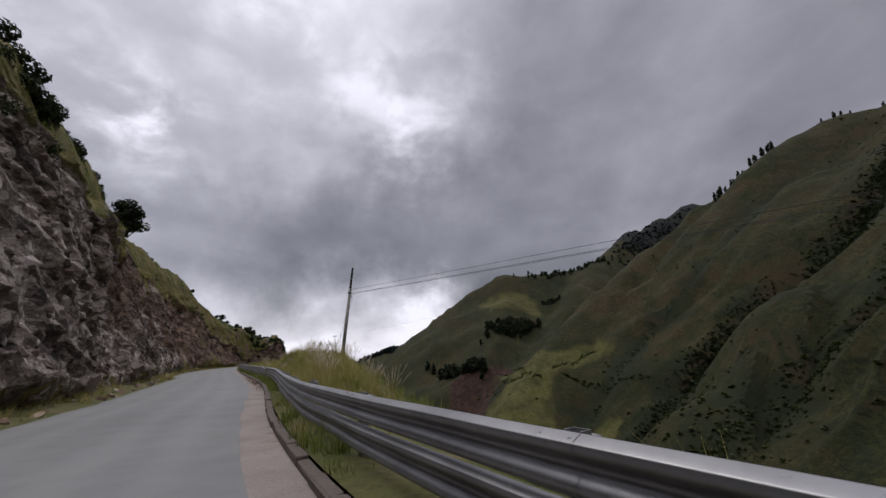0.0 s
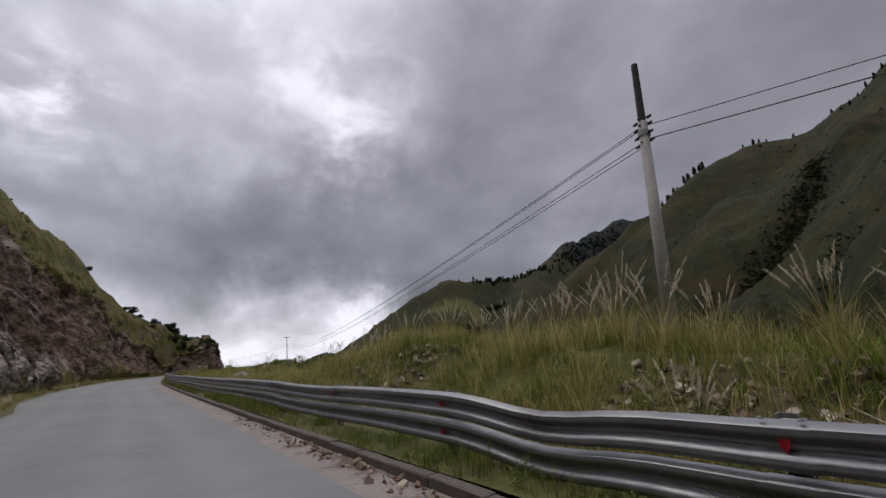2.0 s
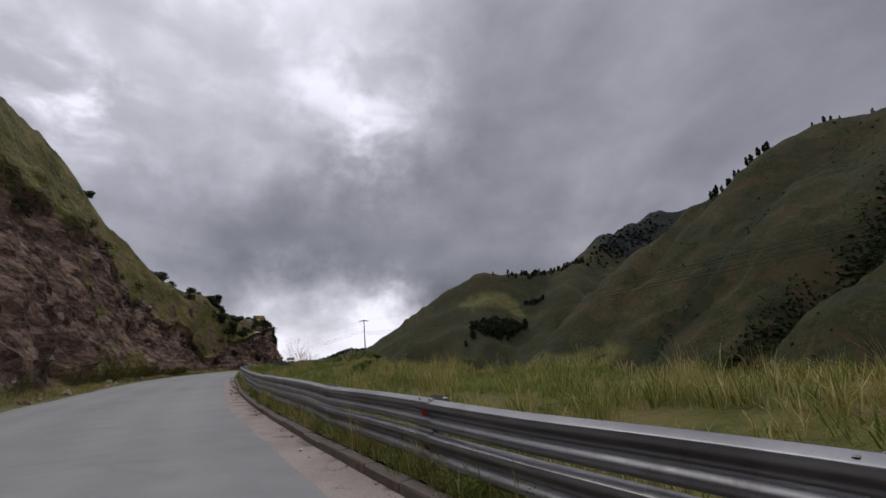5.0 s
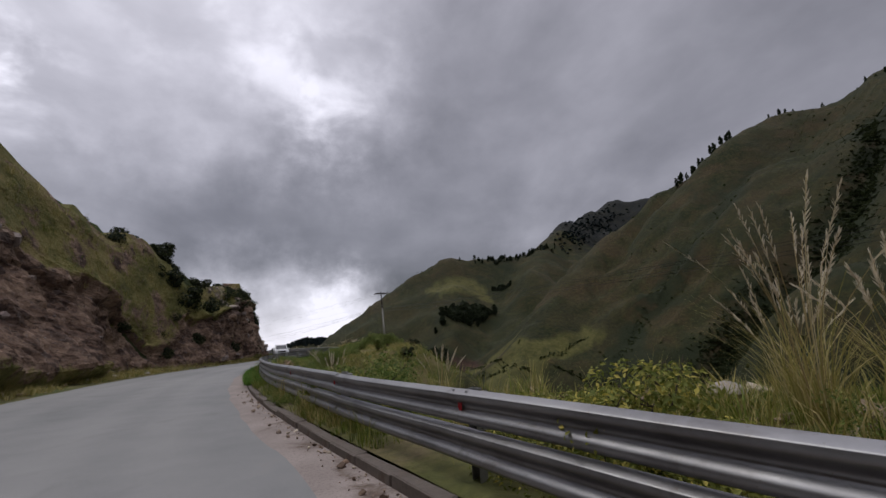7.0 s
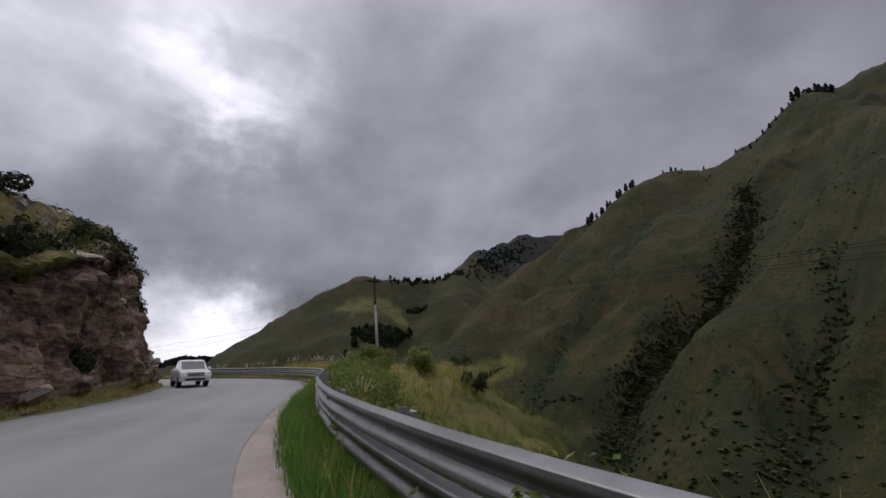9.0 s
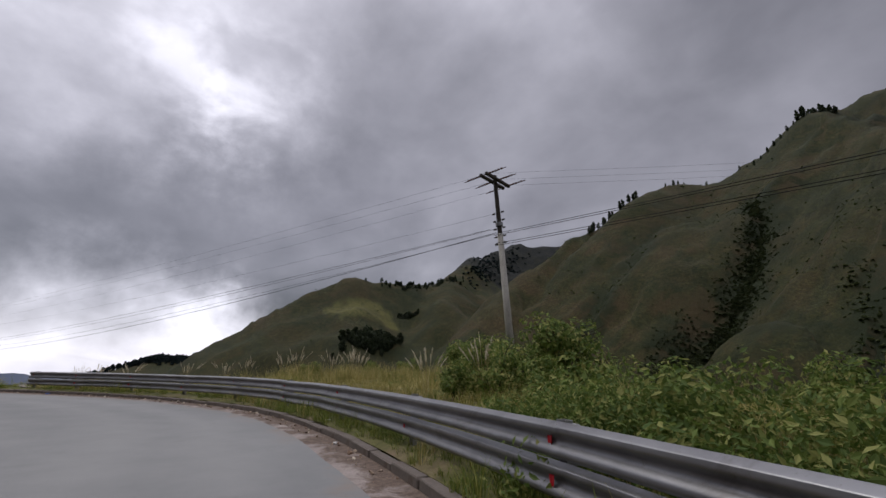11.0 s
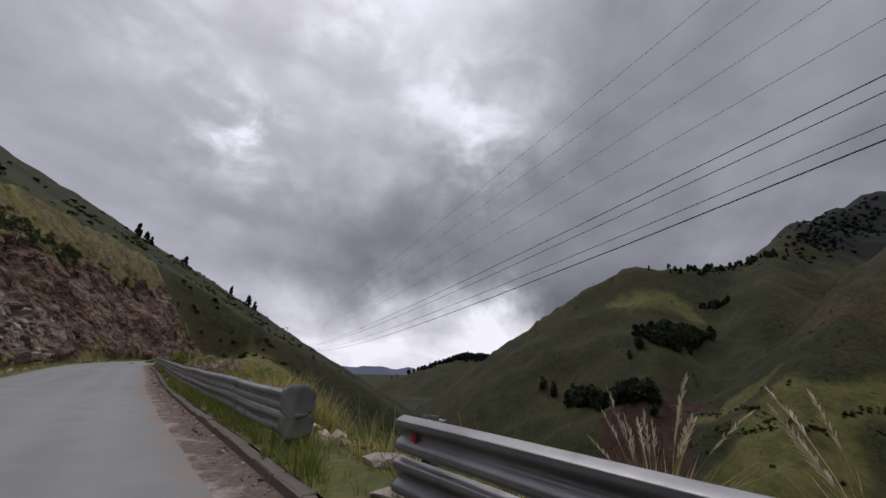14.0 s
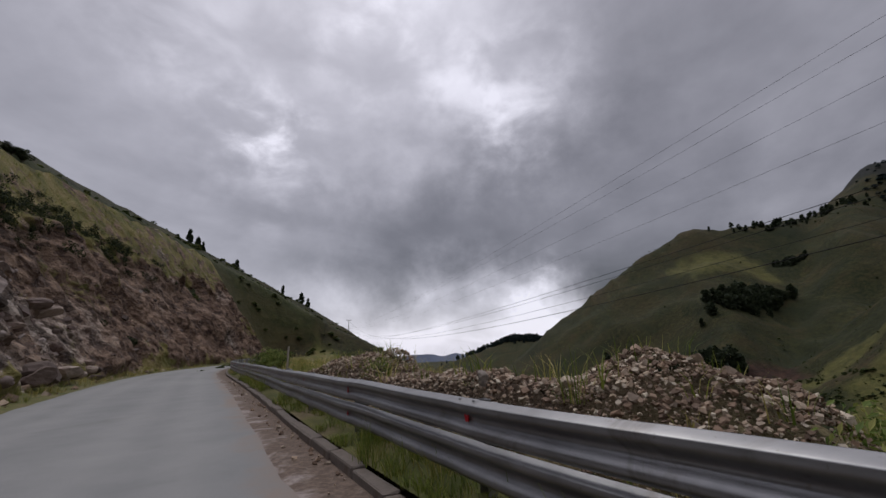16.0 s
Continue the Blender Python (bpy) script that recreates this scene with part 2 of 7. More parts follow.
def land_material():
    """Grassed mountain land: olive grass, dry ochre patches, dark scrub, bare reddish earth, and ploughed or mown fields."""
    k = Mat("hillside_grass")
    big = k.noise(0.006, 6, 0.62, 0.5)
    mid = k.noise(0.03, 8, 0.66, 0.6)
    rill = k.noise(0.045, 7, 0.68, 0.5, stretch=(0.30, 1.5, 0.4))
    fine = k.noise(0.30, 8, 0.7)
    tiny = k.noise(3.5, 5, 0.65)
    mixed = k.math("ADD", k.math("MULTIPLY", big, 0.38), k.math("ADD", k.math("MULTIPLY", mid, 0.40), k.math("MULTIPLY", rill, 0.22)))
    mixed = k.math("ADD", k.math("MULTIPLY", k.math("SUBTRACT", mixed, 0.5), 2.6), 0.5)
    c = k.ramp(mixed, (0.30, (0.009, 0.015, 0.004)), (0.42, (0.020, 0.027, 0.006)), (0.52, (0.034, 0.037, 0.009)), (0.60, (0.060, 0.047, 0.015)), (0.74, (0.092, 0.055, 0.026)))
    ochre = k.range(k.math("ADD", k.math("MULTIPLY", k.noise(0.011, 5, 0.62, 0.7), 0.65), k.math("MULTIPLY", rill, 0.35)), 0.46, 0.60)
    c = k.mix(k.math("MULTIPLY", ochre, 0.6), c, (0.066, 0.046, 0.018))
    # the fine noise also drives the bump: darker where low, lighter where high
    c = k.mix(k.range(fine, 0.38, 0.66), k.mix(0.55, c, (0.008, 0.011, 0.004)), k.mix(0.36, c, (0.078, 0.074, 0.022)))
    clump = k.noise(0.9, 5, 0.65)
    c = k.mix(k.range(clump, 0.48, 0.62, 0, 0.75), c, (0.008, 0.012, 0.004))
    # scrub thickens in the gullies
    wet = k.attr("gully").outputs["Fac"]
    scrub = k.range(k.math("ADD", k.math("MULTIPLY", wet, 0.16), k.math("ADD", k.math("MULTIPLY", k.noise(0.020, 4, 0.6, 0.8), 0.5), k.math("MULTIPLY", fine, 0.5))), 0.54, 0.62)
    c = k.mix(k.math("MULTIPLY", scrub, 0.8), c, (0.012, 0.019, 0.007))
    steep = k.normal_z()
    bare = k.math("MULTIPLY", k.range(steep, 0.70, 0.52), k.range(mid, 0.46, 0.58))
    c = k.mix(k.math("MULTIPLY", bare, 0.5), c, (0.082, 0.054, 0.027))
    f = k.attr("field")
    green = k.mix(k.range(fine, 0.3, 0.7), (0.072, 0.076, 0.018), (0.130, 0.118, 0.038))
    soil = k.mix(k.range(k.noise(0.14, 7, 0.7, 0.5), 0.36, 0.62), (0.022, 0.012, 0.009), k.mix(k.range(fine, 0.3, 0.7), (0.040, 0.018, 0.013), (0.078, 0.040, 0.027)))
    sep = k.t.nodes.new("ShaderNodeSeparateColor")
    k.link(f.outputs["Color"], sep.inputs[0])
    c = k.mix(k.math("MULTIPLY", sep.outputs[1], k.range(k.noise(0.06, 5, 0.65), 0.3, 0.62, 0.35, 1.0)), c, green)
    c = k.mix(sep.outputs[0], c, soil)
    c = k.mix(sep.outputs[2], c, k.mix(k.range(mid, 0.4, 0.62), (0.007, 0.009, 0.010), (0.016, 0.017, 0.013)))
    z = k.attr("zone")
    zs = k.t.nodes.new("ShaderNodeSeparateColor")
    k.link(z.outputs["Color"], zs.inputs[0])
    near = k.noise(0.45, 6, 0.65, 0.3)
    c = k.mix(zs.outputs[0], c, k.ramp(near, (0.34, (0.060, 0.078, 0.018)), (0.5, (0.135, 0.128, 0.036)), (0.62, (0.165, 0.135, 0.054)), (0.72, (0.18, 0.135, 0.082))))
    c = k.mix(zs.outputs[2], c, k.ramp(near, (0.34, (0.030, 0.050, 0.011)), (0.55, (0.058, 0.088, 0.018)), (0.7, (0.088, 0.098, 0.026))))
    c = k.mix(zs.outputs[1], c, k.ramp(k.noise(2.2, 6, 0.65), (0.32, (0.042, 0.029, 0.021)), (0.68, (0.15, 0.105, 0.076))))
    c = k.mix(k.range(tiny, 0.3, 0.75, 0.0, 0.4), c, k.mix(0.6, c, (0.02, 0.024, 0.01)))
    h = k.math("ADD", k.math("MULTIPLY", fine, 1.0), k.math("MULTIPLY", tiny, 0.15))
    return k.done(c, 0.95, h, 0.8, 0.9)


def asphalt_material():
    k = Mat("worn_asphalt")
    big = k.noise(0.12, 4, 0.55)
    mid = k.noise(1.1, 5, 0.6)
    grain = k.voronoi(85)
    c = k.ramp(k.math("ADD", k.math("MULTIPLY", big, 0.6), k.math("MULTIPLY", mid, 0.4)), (0.35, (0.185, 0.188, 0.188)), (0.65, (0.250, 0.250, 0.246)))
    c = k.mix(k.range(grain, 0.1, 0.7, 0.35, 0.0), c, k.mix(0.5, c, (0.06, 0.06, 0.06)))
    u = k.attr("lane").outputs["Fac"]
    c = k.mix(k.math("MULTIPLY", u, 0.22), c, (0.33, 0.325, 0.315))
    d = k.range(k.math("ADD", k.attr("dust").outputs["Fac"], k.math("MULTIPLY", k.math("SUBTRACT", mid, 0.5), 1.1)), 0.3, 0.8)
    c = k.mix(k.math("MULTIPLY", d, 0.85), c, (0.22, 0.165, 0.13))
    stain = k.range(k.noise(0.35, 6, 0.7, 0.8), 0.56, 0.72, 0, 0.35)
    c = k.mix(stain, c, (0.13, 0.128, 0.125))
    return k.done(c, 0.82, k.math("ADD", grain, k.math("MULTIPLY", mid, 0.6)), 0.25, 0.006)


def concrete_material(name, a, b, earth=(0.22, 0.15, 0.11), dirt=0.5):
    k = Mat(name)
    c = k.mix(k.range(k.noise(0.9, 6, 0.6), 0.3, 0.7), a, b)
    c = k.mix(k.range(k.noise(2.7, 6, 0.65, 0.5), 0.5, 0.68, 0, dirt), c, earth)
    c = k.mix(k.range(k.noise(24, 3), 0.4, 0.7, 0, 0.25), c, (0.05, 0.05, 0.045))
    return k.done(c, 0.9, k.noise(40, 4), 0.3, 0.01)


def rail_material():
    """Dull, weathered zinc with faint streaks, splashed with road dirt."""
    k = Mat("galvanised_steel")
    blot = k.noise(1.3, 6, 0.6, 0.3, stretch=(1, 1, 3.0))
    c = k.mix(k.range(blot, 0.32, 0.7), (0.265, 0.265, 0.272), (0.185, 0.185, 0.192))
    c = k.mix(k.range(k.noise(1.0, 7, 0.70, 0.8), 0.54, 0.72, 0, 0.55), c, (0.085, 0.070, 0.058))
    c = k.mix(k.range(k.noise(22, 4, 0.7), 0.60, 0.74, 0, 0.5), c, (0.12, 0.095, 0.075))
    r = k.range(k.noise(9, 4), 0.3, 0.7, 0.36, 0.45)
    return k.done(c, r, k.noise(40, 3), 0.04, 0.004, 0.8)


def rock_material():
    """Blasted rock in blocks of differing tone, reddish earth where it is soft, grass where it has settled."""
    k = Mat("cut_rock")
    bend = k.n("ShaderNodeTexNoise", Scale=0.9, Detail=6, Roughness=0.65)
    k.link(k.co, bend.inputs["Vector"])
    va = k.t.nodes.new("ShaderNodeVectorMath")
    va.operation = "MULTIPLY_ADD"
    k.link(bend.outputs["Color"], va.inputs[0])
    va.inputs[1].default_value = (0.7, 0.7, 0.7)
    k.link(k.co, va.inputs[2])

    def blocks(scale):
        mp = k.n("ShaderNodeMapping", Scale=(1.0, 1.0, 1.7), Rotation=(0.5, 0.35, 0.2))
        k.link(va.outputs[0], mp.inputs["Vector"])
        v = k.n("ShaderNodeTexVoronoi", Scale=scale)
        k.link(mp.outputs[0], v.inputs["Vector"])
        s = k.t.nodes.new("ShaderNodeSeparateColor")
        k.link(v.outputs["Color"], s.inputs[0])
        return s.outputs[0]

    b1, b2 = blocks(0.75), blocks(2.4)
    strat = k.noise(0.5, 8, 0.66, 0.4, stretch=(1.0, 1.0, 2.2))
    big = k.noise(0.09, 4, 0.6, 0.6)
    fine = k.noise(4.5, 7, 0.7)
    # tone and bump share these noises: sunken parts dark, raised parts pale
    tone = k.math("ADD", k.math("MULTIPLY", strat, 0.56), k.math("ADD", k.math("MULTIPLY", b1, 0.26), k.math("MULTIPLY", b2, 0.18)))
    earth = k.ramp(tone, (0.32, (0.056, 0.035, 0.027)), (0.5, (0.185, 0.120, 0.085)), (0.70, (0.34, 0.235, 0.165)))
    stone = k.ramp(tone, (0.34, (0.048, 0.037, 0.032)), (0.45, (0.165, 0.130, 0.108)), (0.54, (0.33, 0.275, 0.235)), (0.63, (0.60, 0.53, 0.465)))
    rocky = k.attr("rocky").outputs["Fac"]
    c = k.mix(k.range(k.math("ADD", rocky, k.math("MULTIPLY", k.math("SUBTRACT", big, 0.5), 1.4)), 0.30, 0.70), earth, stone)
    # open joints, bent and broken
    j1 = k.math("ABSOLUTE", k.math("SUBTRACT", k.noise(0.8, 7, 0.6, 1.2, stretch=(1.0, 1.0, 1.6)), 0.5))
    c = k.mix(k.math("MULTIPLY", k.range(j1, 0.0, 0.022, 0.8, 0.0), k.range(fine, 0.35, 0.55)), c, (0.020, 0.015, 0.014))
    # fine grain: paler where the bump rises, darker where it sinks
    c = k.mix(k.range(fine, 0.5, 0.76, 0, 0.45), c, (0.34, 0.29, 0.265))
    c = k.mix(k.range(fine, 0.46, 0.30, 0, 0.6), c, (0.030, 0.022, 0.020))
    green = k.attr("green").outputs["Fac"]
    gm = k.range(k.math("ADD", green, k.math("MULTIPLY", k.math("SUBTRACT", k.noise(0.55, 8, 0.7, 0.6), 0.5), 2.4)), 0.40, 0.66)
    grass = k.ramp(k.math("ADD", k.math("MULTIPLY", k.noise(0.3, 5, 0.6), 0.6), k.math("MULTIPLY", fine, 0.4)), (0.36, (0.105, 0.084, 0.046)), (0.44, (0.118, 0.120, 0.034)), (0.54, (0.215, 0.185, 0.064)), (0.66, (0.32, 0.245, 0.128)))
    c = k.mix(gm, c, grass)
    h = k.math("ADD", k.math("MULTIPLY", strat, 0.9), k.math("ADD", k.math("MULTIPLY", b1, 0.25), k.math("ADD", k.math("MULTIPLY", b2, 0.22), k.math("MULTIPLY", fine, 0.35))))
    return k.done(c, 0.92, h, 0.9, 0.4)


LAND, ASPHALT, ROCK, STEEL = land_material(), asphalt_material(), rock_material(), rail_material()
def gutter_material():
    """Pinkish concrete, silted up with brown grit along some stretches."""
    k = Mat("gutter_concrete")
    c = k.mix(k.range(k.noise(0.9, 6, 0.6), 0.3, 0.7), (0.25, 0.212, 0.195), (0.33, 0.282, 0.257))
    n = k.noise(1.6, 7, 0.68, 0.6)
    silt = k.attr("silt").outputs["Fac"]
    m = k.range(k.math("ADD", silt, k.math("MULTIPLY", k.math("SUBTRACT", n, 0.5), 2.2)), 0.35, 0.75)
    c = k.mix(m, c, k.mix(k.range(k.noise(9, 5, 0.65), 0.3, 0.7), (0.085, 0.060, 0.046), (0.17, 0.125, 0.098)))
    c = k.mix(k.range(k.noise(26, 4, 0.7), 0.45, 0.72, 0, 0.4), c, (0.05, 0.045, 0.04))
    return k.done(c, 0.9, k.math("ADD", n, k.noise(40, 4)), 0.4, 0.015)


GUTTER = gutter_material()
KERB = concrete_material("kerb_concrete", (0.125, 0.105, 0.092), (0.20, 0.168, 0.145), earth=(0.10, 0.07, 0.052), dirt=0.85)


def plain_material(name, color, rough=0.6, metal=0.0, vary=0.12, scale=8.0, bump=0.0):
    k = Mat(name)
    a = tuple(max(0.0, v * (1 - vary)) for v in color)
    b = tuple(v * (1 + vary) for v in color)
    n = k.noise(scale, 5, 0.6)
    return k.done(k.mix(k.range(n, 0.3, 0.7), a, b), rough, n if bump else None, bump or 0.0, 0.01, metal)


def leaf_material(name, dark, light, tip=None):
    """Leaves that differ a little from one to the next."""
    k = Mat(name)
    r = k.island()
    c = k.mix(k.range(r, 0.0, 1.0), dark, light)
    if tip:
        c = k.mix(k.range(r, 0.72, 0.9), c, tip)
    c = k.mix(k.math("MULTIPLY", k.object_random(), 0.35), c, dark)
    m = k.done(c, 0.7)
    # thin leaves let some light through
    tr = k.t.nodes.new("ShaderNodeBsdfTranslucent")
    k.link(c, tr.inputs["Color"])
    mx = k.t.nodes.new("ShaderNodeMixShader")
    mx.inputs[0].default_value = 0.4
    k.link(k.b.outputs[0], mx.inputs[1])
    k.link(tr.outputs[0], mx.inputs[2])
    k.link(mx.outputs[0], [n for n in k.t.nodes if n.type == "OUTPUT_MATERIAL"][0].inputs["Surface"])
    return m


def rubble_material(name, cols):
    k = Mat(name)
    r = k.math("FRACT", k.math("ADD", k.island(), k.object_random()))
    c = k.ramp(r, *[(i / (len(cols) - 1), c) for i, c in enumerate(cols)])
    n = k.noise(5, 6, 0.65)
    c = k.mix(k.range(n, 0.35, 0.75, 0, 0.5), c, (0.06, 0.045, 0.036))
    return k.done(c, 0.9, k.math("ADD", n, k.noise(28, 4)), 0.5, 0.02)


LEAF_DARK = leaf_material("dark_shrub_leaves", (0.012, 0.019, 0.009), (0.040, 0.054, 0.020), (0.075, 0.080, 0.030))
LEAF_GREEN = leaf_material("green_shrub_leaves", (0.075, 0.120, 0.027), (0.237, 0.300, 0.070), (0.375, 0.362, 0.119))
LEAF_YELLOW = leaf_material("yellow_blossom_leaves", (0.12, 0.15, 0.03), (0.34, 0.34, 0.08), (0.62, 0.52, 0.12))
LEAF_PALE = leaf_material("pale_grey_green_leaves", (0.050, 0.066, 0.028), (0.15, 0.16, 0.095), (0.30, 0.28, 0.22))
GRASS_GREEN = leaf_material("green_grass_blades", (0.082, 0.122, 0.021), (0.262, 0.302, 0.057), (0.400, 0.345, 0.112))
GRASS_LUSH = leaf_material("lush_grass_blades", (0.055, 0.127, 0.018), (0.132, 0.270, 0.040), (0.220, 0.319, 0.077))
GRASS_DRY = leaf_material("dry_grass_blades", (0.221, 0.202, 0.057), (0.494, 0.416, 0.150), (0.676, 0.559, 0.286))
STRAW = leaf_material("straw_stalks", (0.24, 0.18, 0.08), (0.46, 0.37, 0.19), (0.55, 0.47, 0.29))
PLUME = leaf_material("feathery_plumes", (0.55, 0.48, 0.36), (0.80, 0.72, 0.58))
CONIFER = leaf_material("distant_tree_foliage", (0.026, 0.037, 0.021), (0.064, 0.080, 0.042))
SCRUB = leaf_material("hillside_scrub_leaves", (0.034, 0.050, 0.016), (0.090, 0.115, 0.038), (0.13, 0.135, 0.05))
GULLY_LEAF = leaf_material("gully_scrub_leaves", (0.026, 0.038, 0.015), (0.066, 0.084, 0.035), (0.095, 0.104, 0.045))
# far woods: the blue of distance haze is put into the leaf colour
PINE_HAZED = leaf_material("hazed_pine_foliage", (0.020, 0.031, 0.032), (0.034, 0.050, 0.048))
BARK = plain_material("bark", (0.055, 0.042, 0.032), 0.9, bump=0.4)
RUBBLE = rubble_material("broken_stone", [(0.10, 0.066, 0.048), (0.26, 0.18, 0.125), (0.44, 0.345, 0.25), (0.15, 0.105, 0.078), (0.31, 0.21, 0.145), (0.66, 0.58, 0.46), (0.20, 0.135, 0.098)])
ROCKS = rubble_material("fallen_cut_rock", [(0.10, 0.075, 0.066), (0.21, 0.165, 0.148), (0.33, 0.275, 0.25), (0.15, 0.105, 0.09), (0.54, 0.48, 0.44)])
PALE_STONE = rubble_material("pale_stone", [(0.34, 0.30, 0.26), (0.48, 0.44, 0.39)])
PINK_STONE = rubble_material("pinkish_weathered_stone", [(0.27, 0.20, 0.165), (0.43, 0.35, 0.30), (0.36, 0.275, 0.225)])
POLE_CONCRETE = concrete_material("pole_concrete", (0.30, 0.285, 0.255), (0.40, 0.385, 0.35), earth=(0.2, 0.18, 0.15), dirt=0.3)
POLE_DARK = plain_material("weathered_dark_wood", (0.050, 0.042, 0.036), 0.85, bump=0.4)
CABLE = plain_material("black_cable", (0.012, 0.012, 0.013), 0.6)
PORCELAIN = plain_material("insulator_porcelain", (0.10, 0.045, 0.03), 0.25)
RED = plain_material("red_reflector_plastic", (0.42, 0.012, 0.02), 0.3)
BOLT = plain_material("zinc_bolt", (0.20, 0.20, 0.205), 0.45, 0.8)
POST_STEEL = plain_material("galvanised_post", (0.30, 0.30, 0.30), 0.55, 0.6, 0.2, 4)


# ---- the road's line ----
# The foot of the kerb, along which all of the road is laid out.
LINE = [(20.8, -29.4), (16.4, -22.7), (12.0, -16.0), (7.6, -9.4), (3.2, -2.7), (-1.1, 4.1), (-4.8, 11.2), (-8.0, 18.4), (-11.3, 25.5), (-15.0, 32.6), (-18.8, 39.6), (-22.7, 46.8),
        (-26.5, 53.8), (-30.5, 61.3), (-34.1, 68.2), (-37.7, 75.1), (-41.1, 82.1), (-44.2, 89.2), (-47.1, 96.8), (-50.0, 104.1), (-52.6, 111.6), (-54.6, 119.4), (-55.8, 127.4), (-55.8, 134.6),
        (-54.6, 142.6), (-52.9, 150.7), (-52.1, 159.1), (-53.1, 167.5), (-57.1, 175.3), (-62.8, 181.3), (-68.7, 186.9), (-74.8, 192.6), (-79.8, 197.5), (-85.4, 203.2), (-91.1, 208.9),
        (-96.9, 214.5), (-102.5, 220.2), (-107.9, 226.2), (-112.8, 232.7), (-117.2, 239.8), (-121.0, 247.7), (-124.4, 255.9), (-131.0, 272.0), (-139.0, 289.0)]


def smooth_line(pts, spacing=0.25):
    p = np.array(pts, float)
    p = np.vstack([2 * p[0] - p[1], p, 2 * p[-1] - p[-2]])
    out = []
    for i in range(1, len(p) - 2):
        for u in np.linspace(0, 1, 24, endpoint=False):
            a, b, c, d = p[i - 1:i + 3]
            out.append(0.5 * (2 * b + (c - a) * u + (2 * a - 5 * b + 4 * c - d) * u * u + (3 * b - a - 3 * c + d) * u ** 3))
    out = np.array(out)
    kernel = np.hanning(41)
    kernel /= kernel.sum()
    pad = np.vstack([np.repeat(out[:1], 20, 0), out, np.repeat(out[-1:], 20, 0)])
    out = np.stack([np.convolve(pad[:, k], kernel, "valid") for k in (0, 1)], -1)
    s = np.r_[0, np.cumsum(np.hypot(*np.diff(out, axis=0).T))]
    t = np.arange(0, s[-1], spacing)
    return np.stack([np.interp(t, s, out[:, 0]), np.interp(t, s, out[:, 1])], -1), t


KXY, KS = smooth_line(LINE)
KT = np.gradient(KXY, KS, axis=0)
KT /= np.linalg.norm(KT, axis=1, keepdims=True)
KN = np.stack([KT[:, 1], -KT[:, 0]], -1)  # to the right of the way
LENGTH = KS[-1]


def at(s, o):
    """World x, y at s metres along the kerb and o metres to its right."""
    s = np.asarray(s, float)
    x = np.interp(s, KS, KXY[:, 0]) + o * np.interp(s, KS, KN[:, 0])
    y = np.interp(s, KS, KXY[:, 1]) + o * np.interp(s, KS, KN[:, 1])
    return x, y


def road_pose(s, o, z=0.0, turn=0.0):
    """A pose whose x axis runs along the road and whose y axis points to its left."""
    x, y = at(s, o)
    a = math.atan2(float(np.interp(s, KS, KT[:, 1])), float(np.interp(s, KS, KT[:, 0])))
    return Matrix.Translation((float(x), float(y), z)) @ Matrix.Rotation(a + radians(turn), 4, "Z")


def along(table):
    a = np.array(table, float)
    return lambda s: np.interp(s, a[:, 0], a[:, 1])


road_width = along([(0, 6.4), (36, 6.4), (70, 7.1), (93, 6.8), (102, 8.0), (120, 8.4), (136, 8.3), (160, 8.5), (176, 8.4), (192, 8.4), (208, 9.6), (222, 8.6), (236, 7.2), (260, 7.1), (276, 7.6), (300, 7.5), (345, 7.5)])
toe_gap = along([(0, 1.8), (60, 1.9), (130, 1.5), (170, 1.6), (208, 1.4), (225, 1.6), (260, 1.3), (345, 1.6)])
# how steep the cut is: metres inwards for each metre up
cut_run = along([(0, 0.34), (70, 0.33), (92, 0.36), (110, 0.38), (140, 0.48), (170, 0.42), (190, 0.30), (210, 0.22), (222, 0.4), (250, 0.55), (285, 0.62), (345, 0.6)])
# the ground beyond the rail: height of the bench and where its edge lies
bench_h = along([(0, -0.2), (46, -0.3), (50, 0.05), (54, 0.3), (57, 0.4), (61, 0.75), (65, 1.15), (70, 1.3), (76, 1.35), (84, 1.0), (90, 0.55), (106, 0.55), (120, 0.6), (134, 0.55), (142, 0.45), (152, 0.2), (157, -0.3), (188, -0.5), (196, 0.0), (202, 0.55), (214, 0.7), (222, 0.55), (228, 0.1), (233, -0.5), (243, -0.5), (249, 0.3), (256, 0.35), (272, 0.4), (285, 0.4), (345, 0.4)])
bench_w = along([(0, 1.6), (46, 1.8), (50, 2.6), (54, 3.4), (59, 4.0), (64, 4.7), (68, 5.7), (73, 6.8), (80, 8), (90, 9), (104, 9), (120, 9), (136, 10), (144, 6), (150, 3.6), (156, 1.8), (186, 1.8), (196, 6), (204, 12), (216, 12), (222, 7), (228, 3.2), (234, 1.7), (242, 1.8), (248, 3.4), (253, 3.6), (262, 4.2), (272, 5.0), (285, 6), (345, 8)])


# heaps of earth and rubble on the bench: along, across, half sizes, height
HEAPS = [(76, 3.8, 4.0, 1.8, 0.25), (140.2, 5.8, 2.8, 1.6, 0.36), (100, 6.0, 2.2, 1.6, 0.5), (162.0, 1.95, 2.6, 1.15, 0.98)]


heap_crest = along([(247.6, 0.0), (248.6, 0.45), (249.6, 0.85), (250.6, 1.08), (251.4, 1.12), (252.4, 0.98), (253.6, 1.00), (255.5, 0.92), (258, 0.95), (261, 0.85), (264, 0.4), (267, 0.0)])


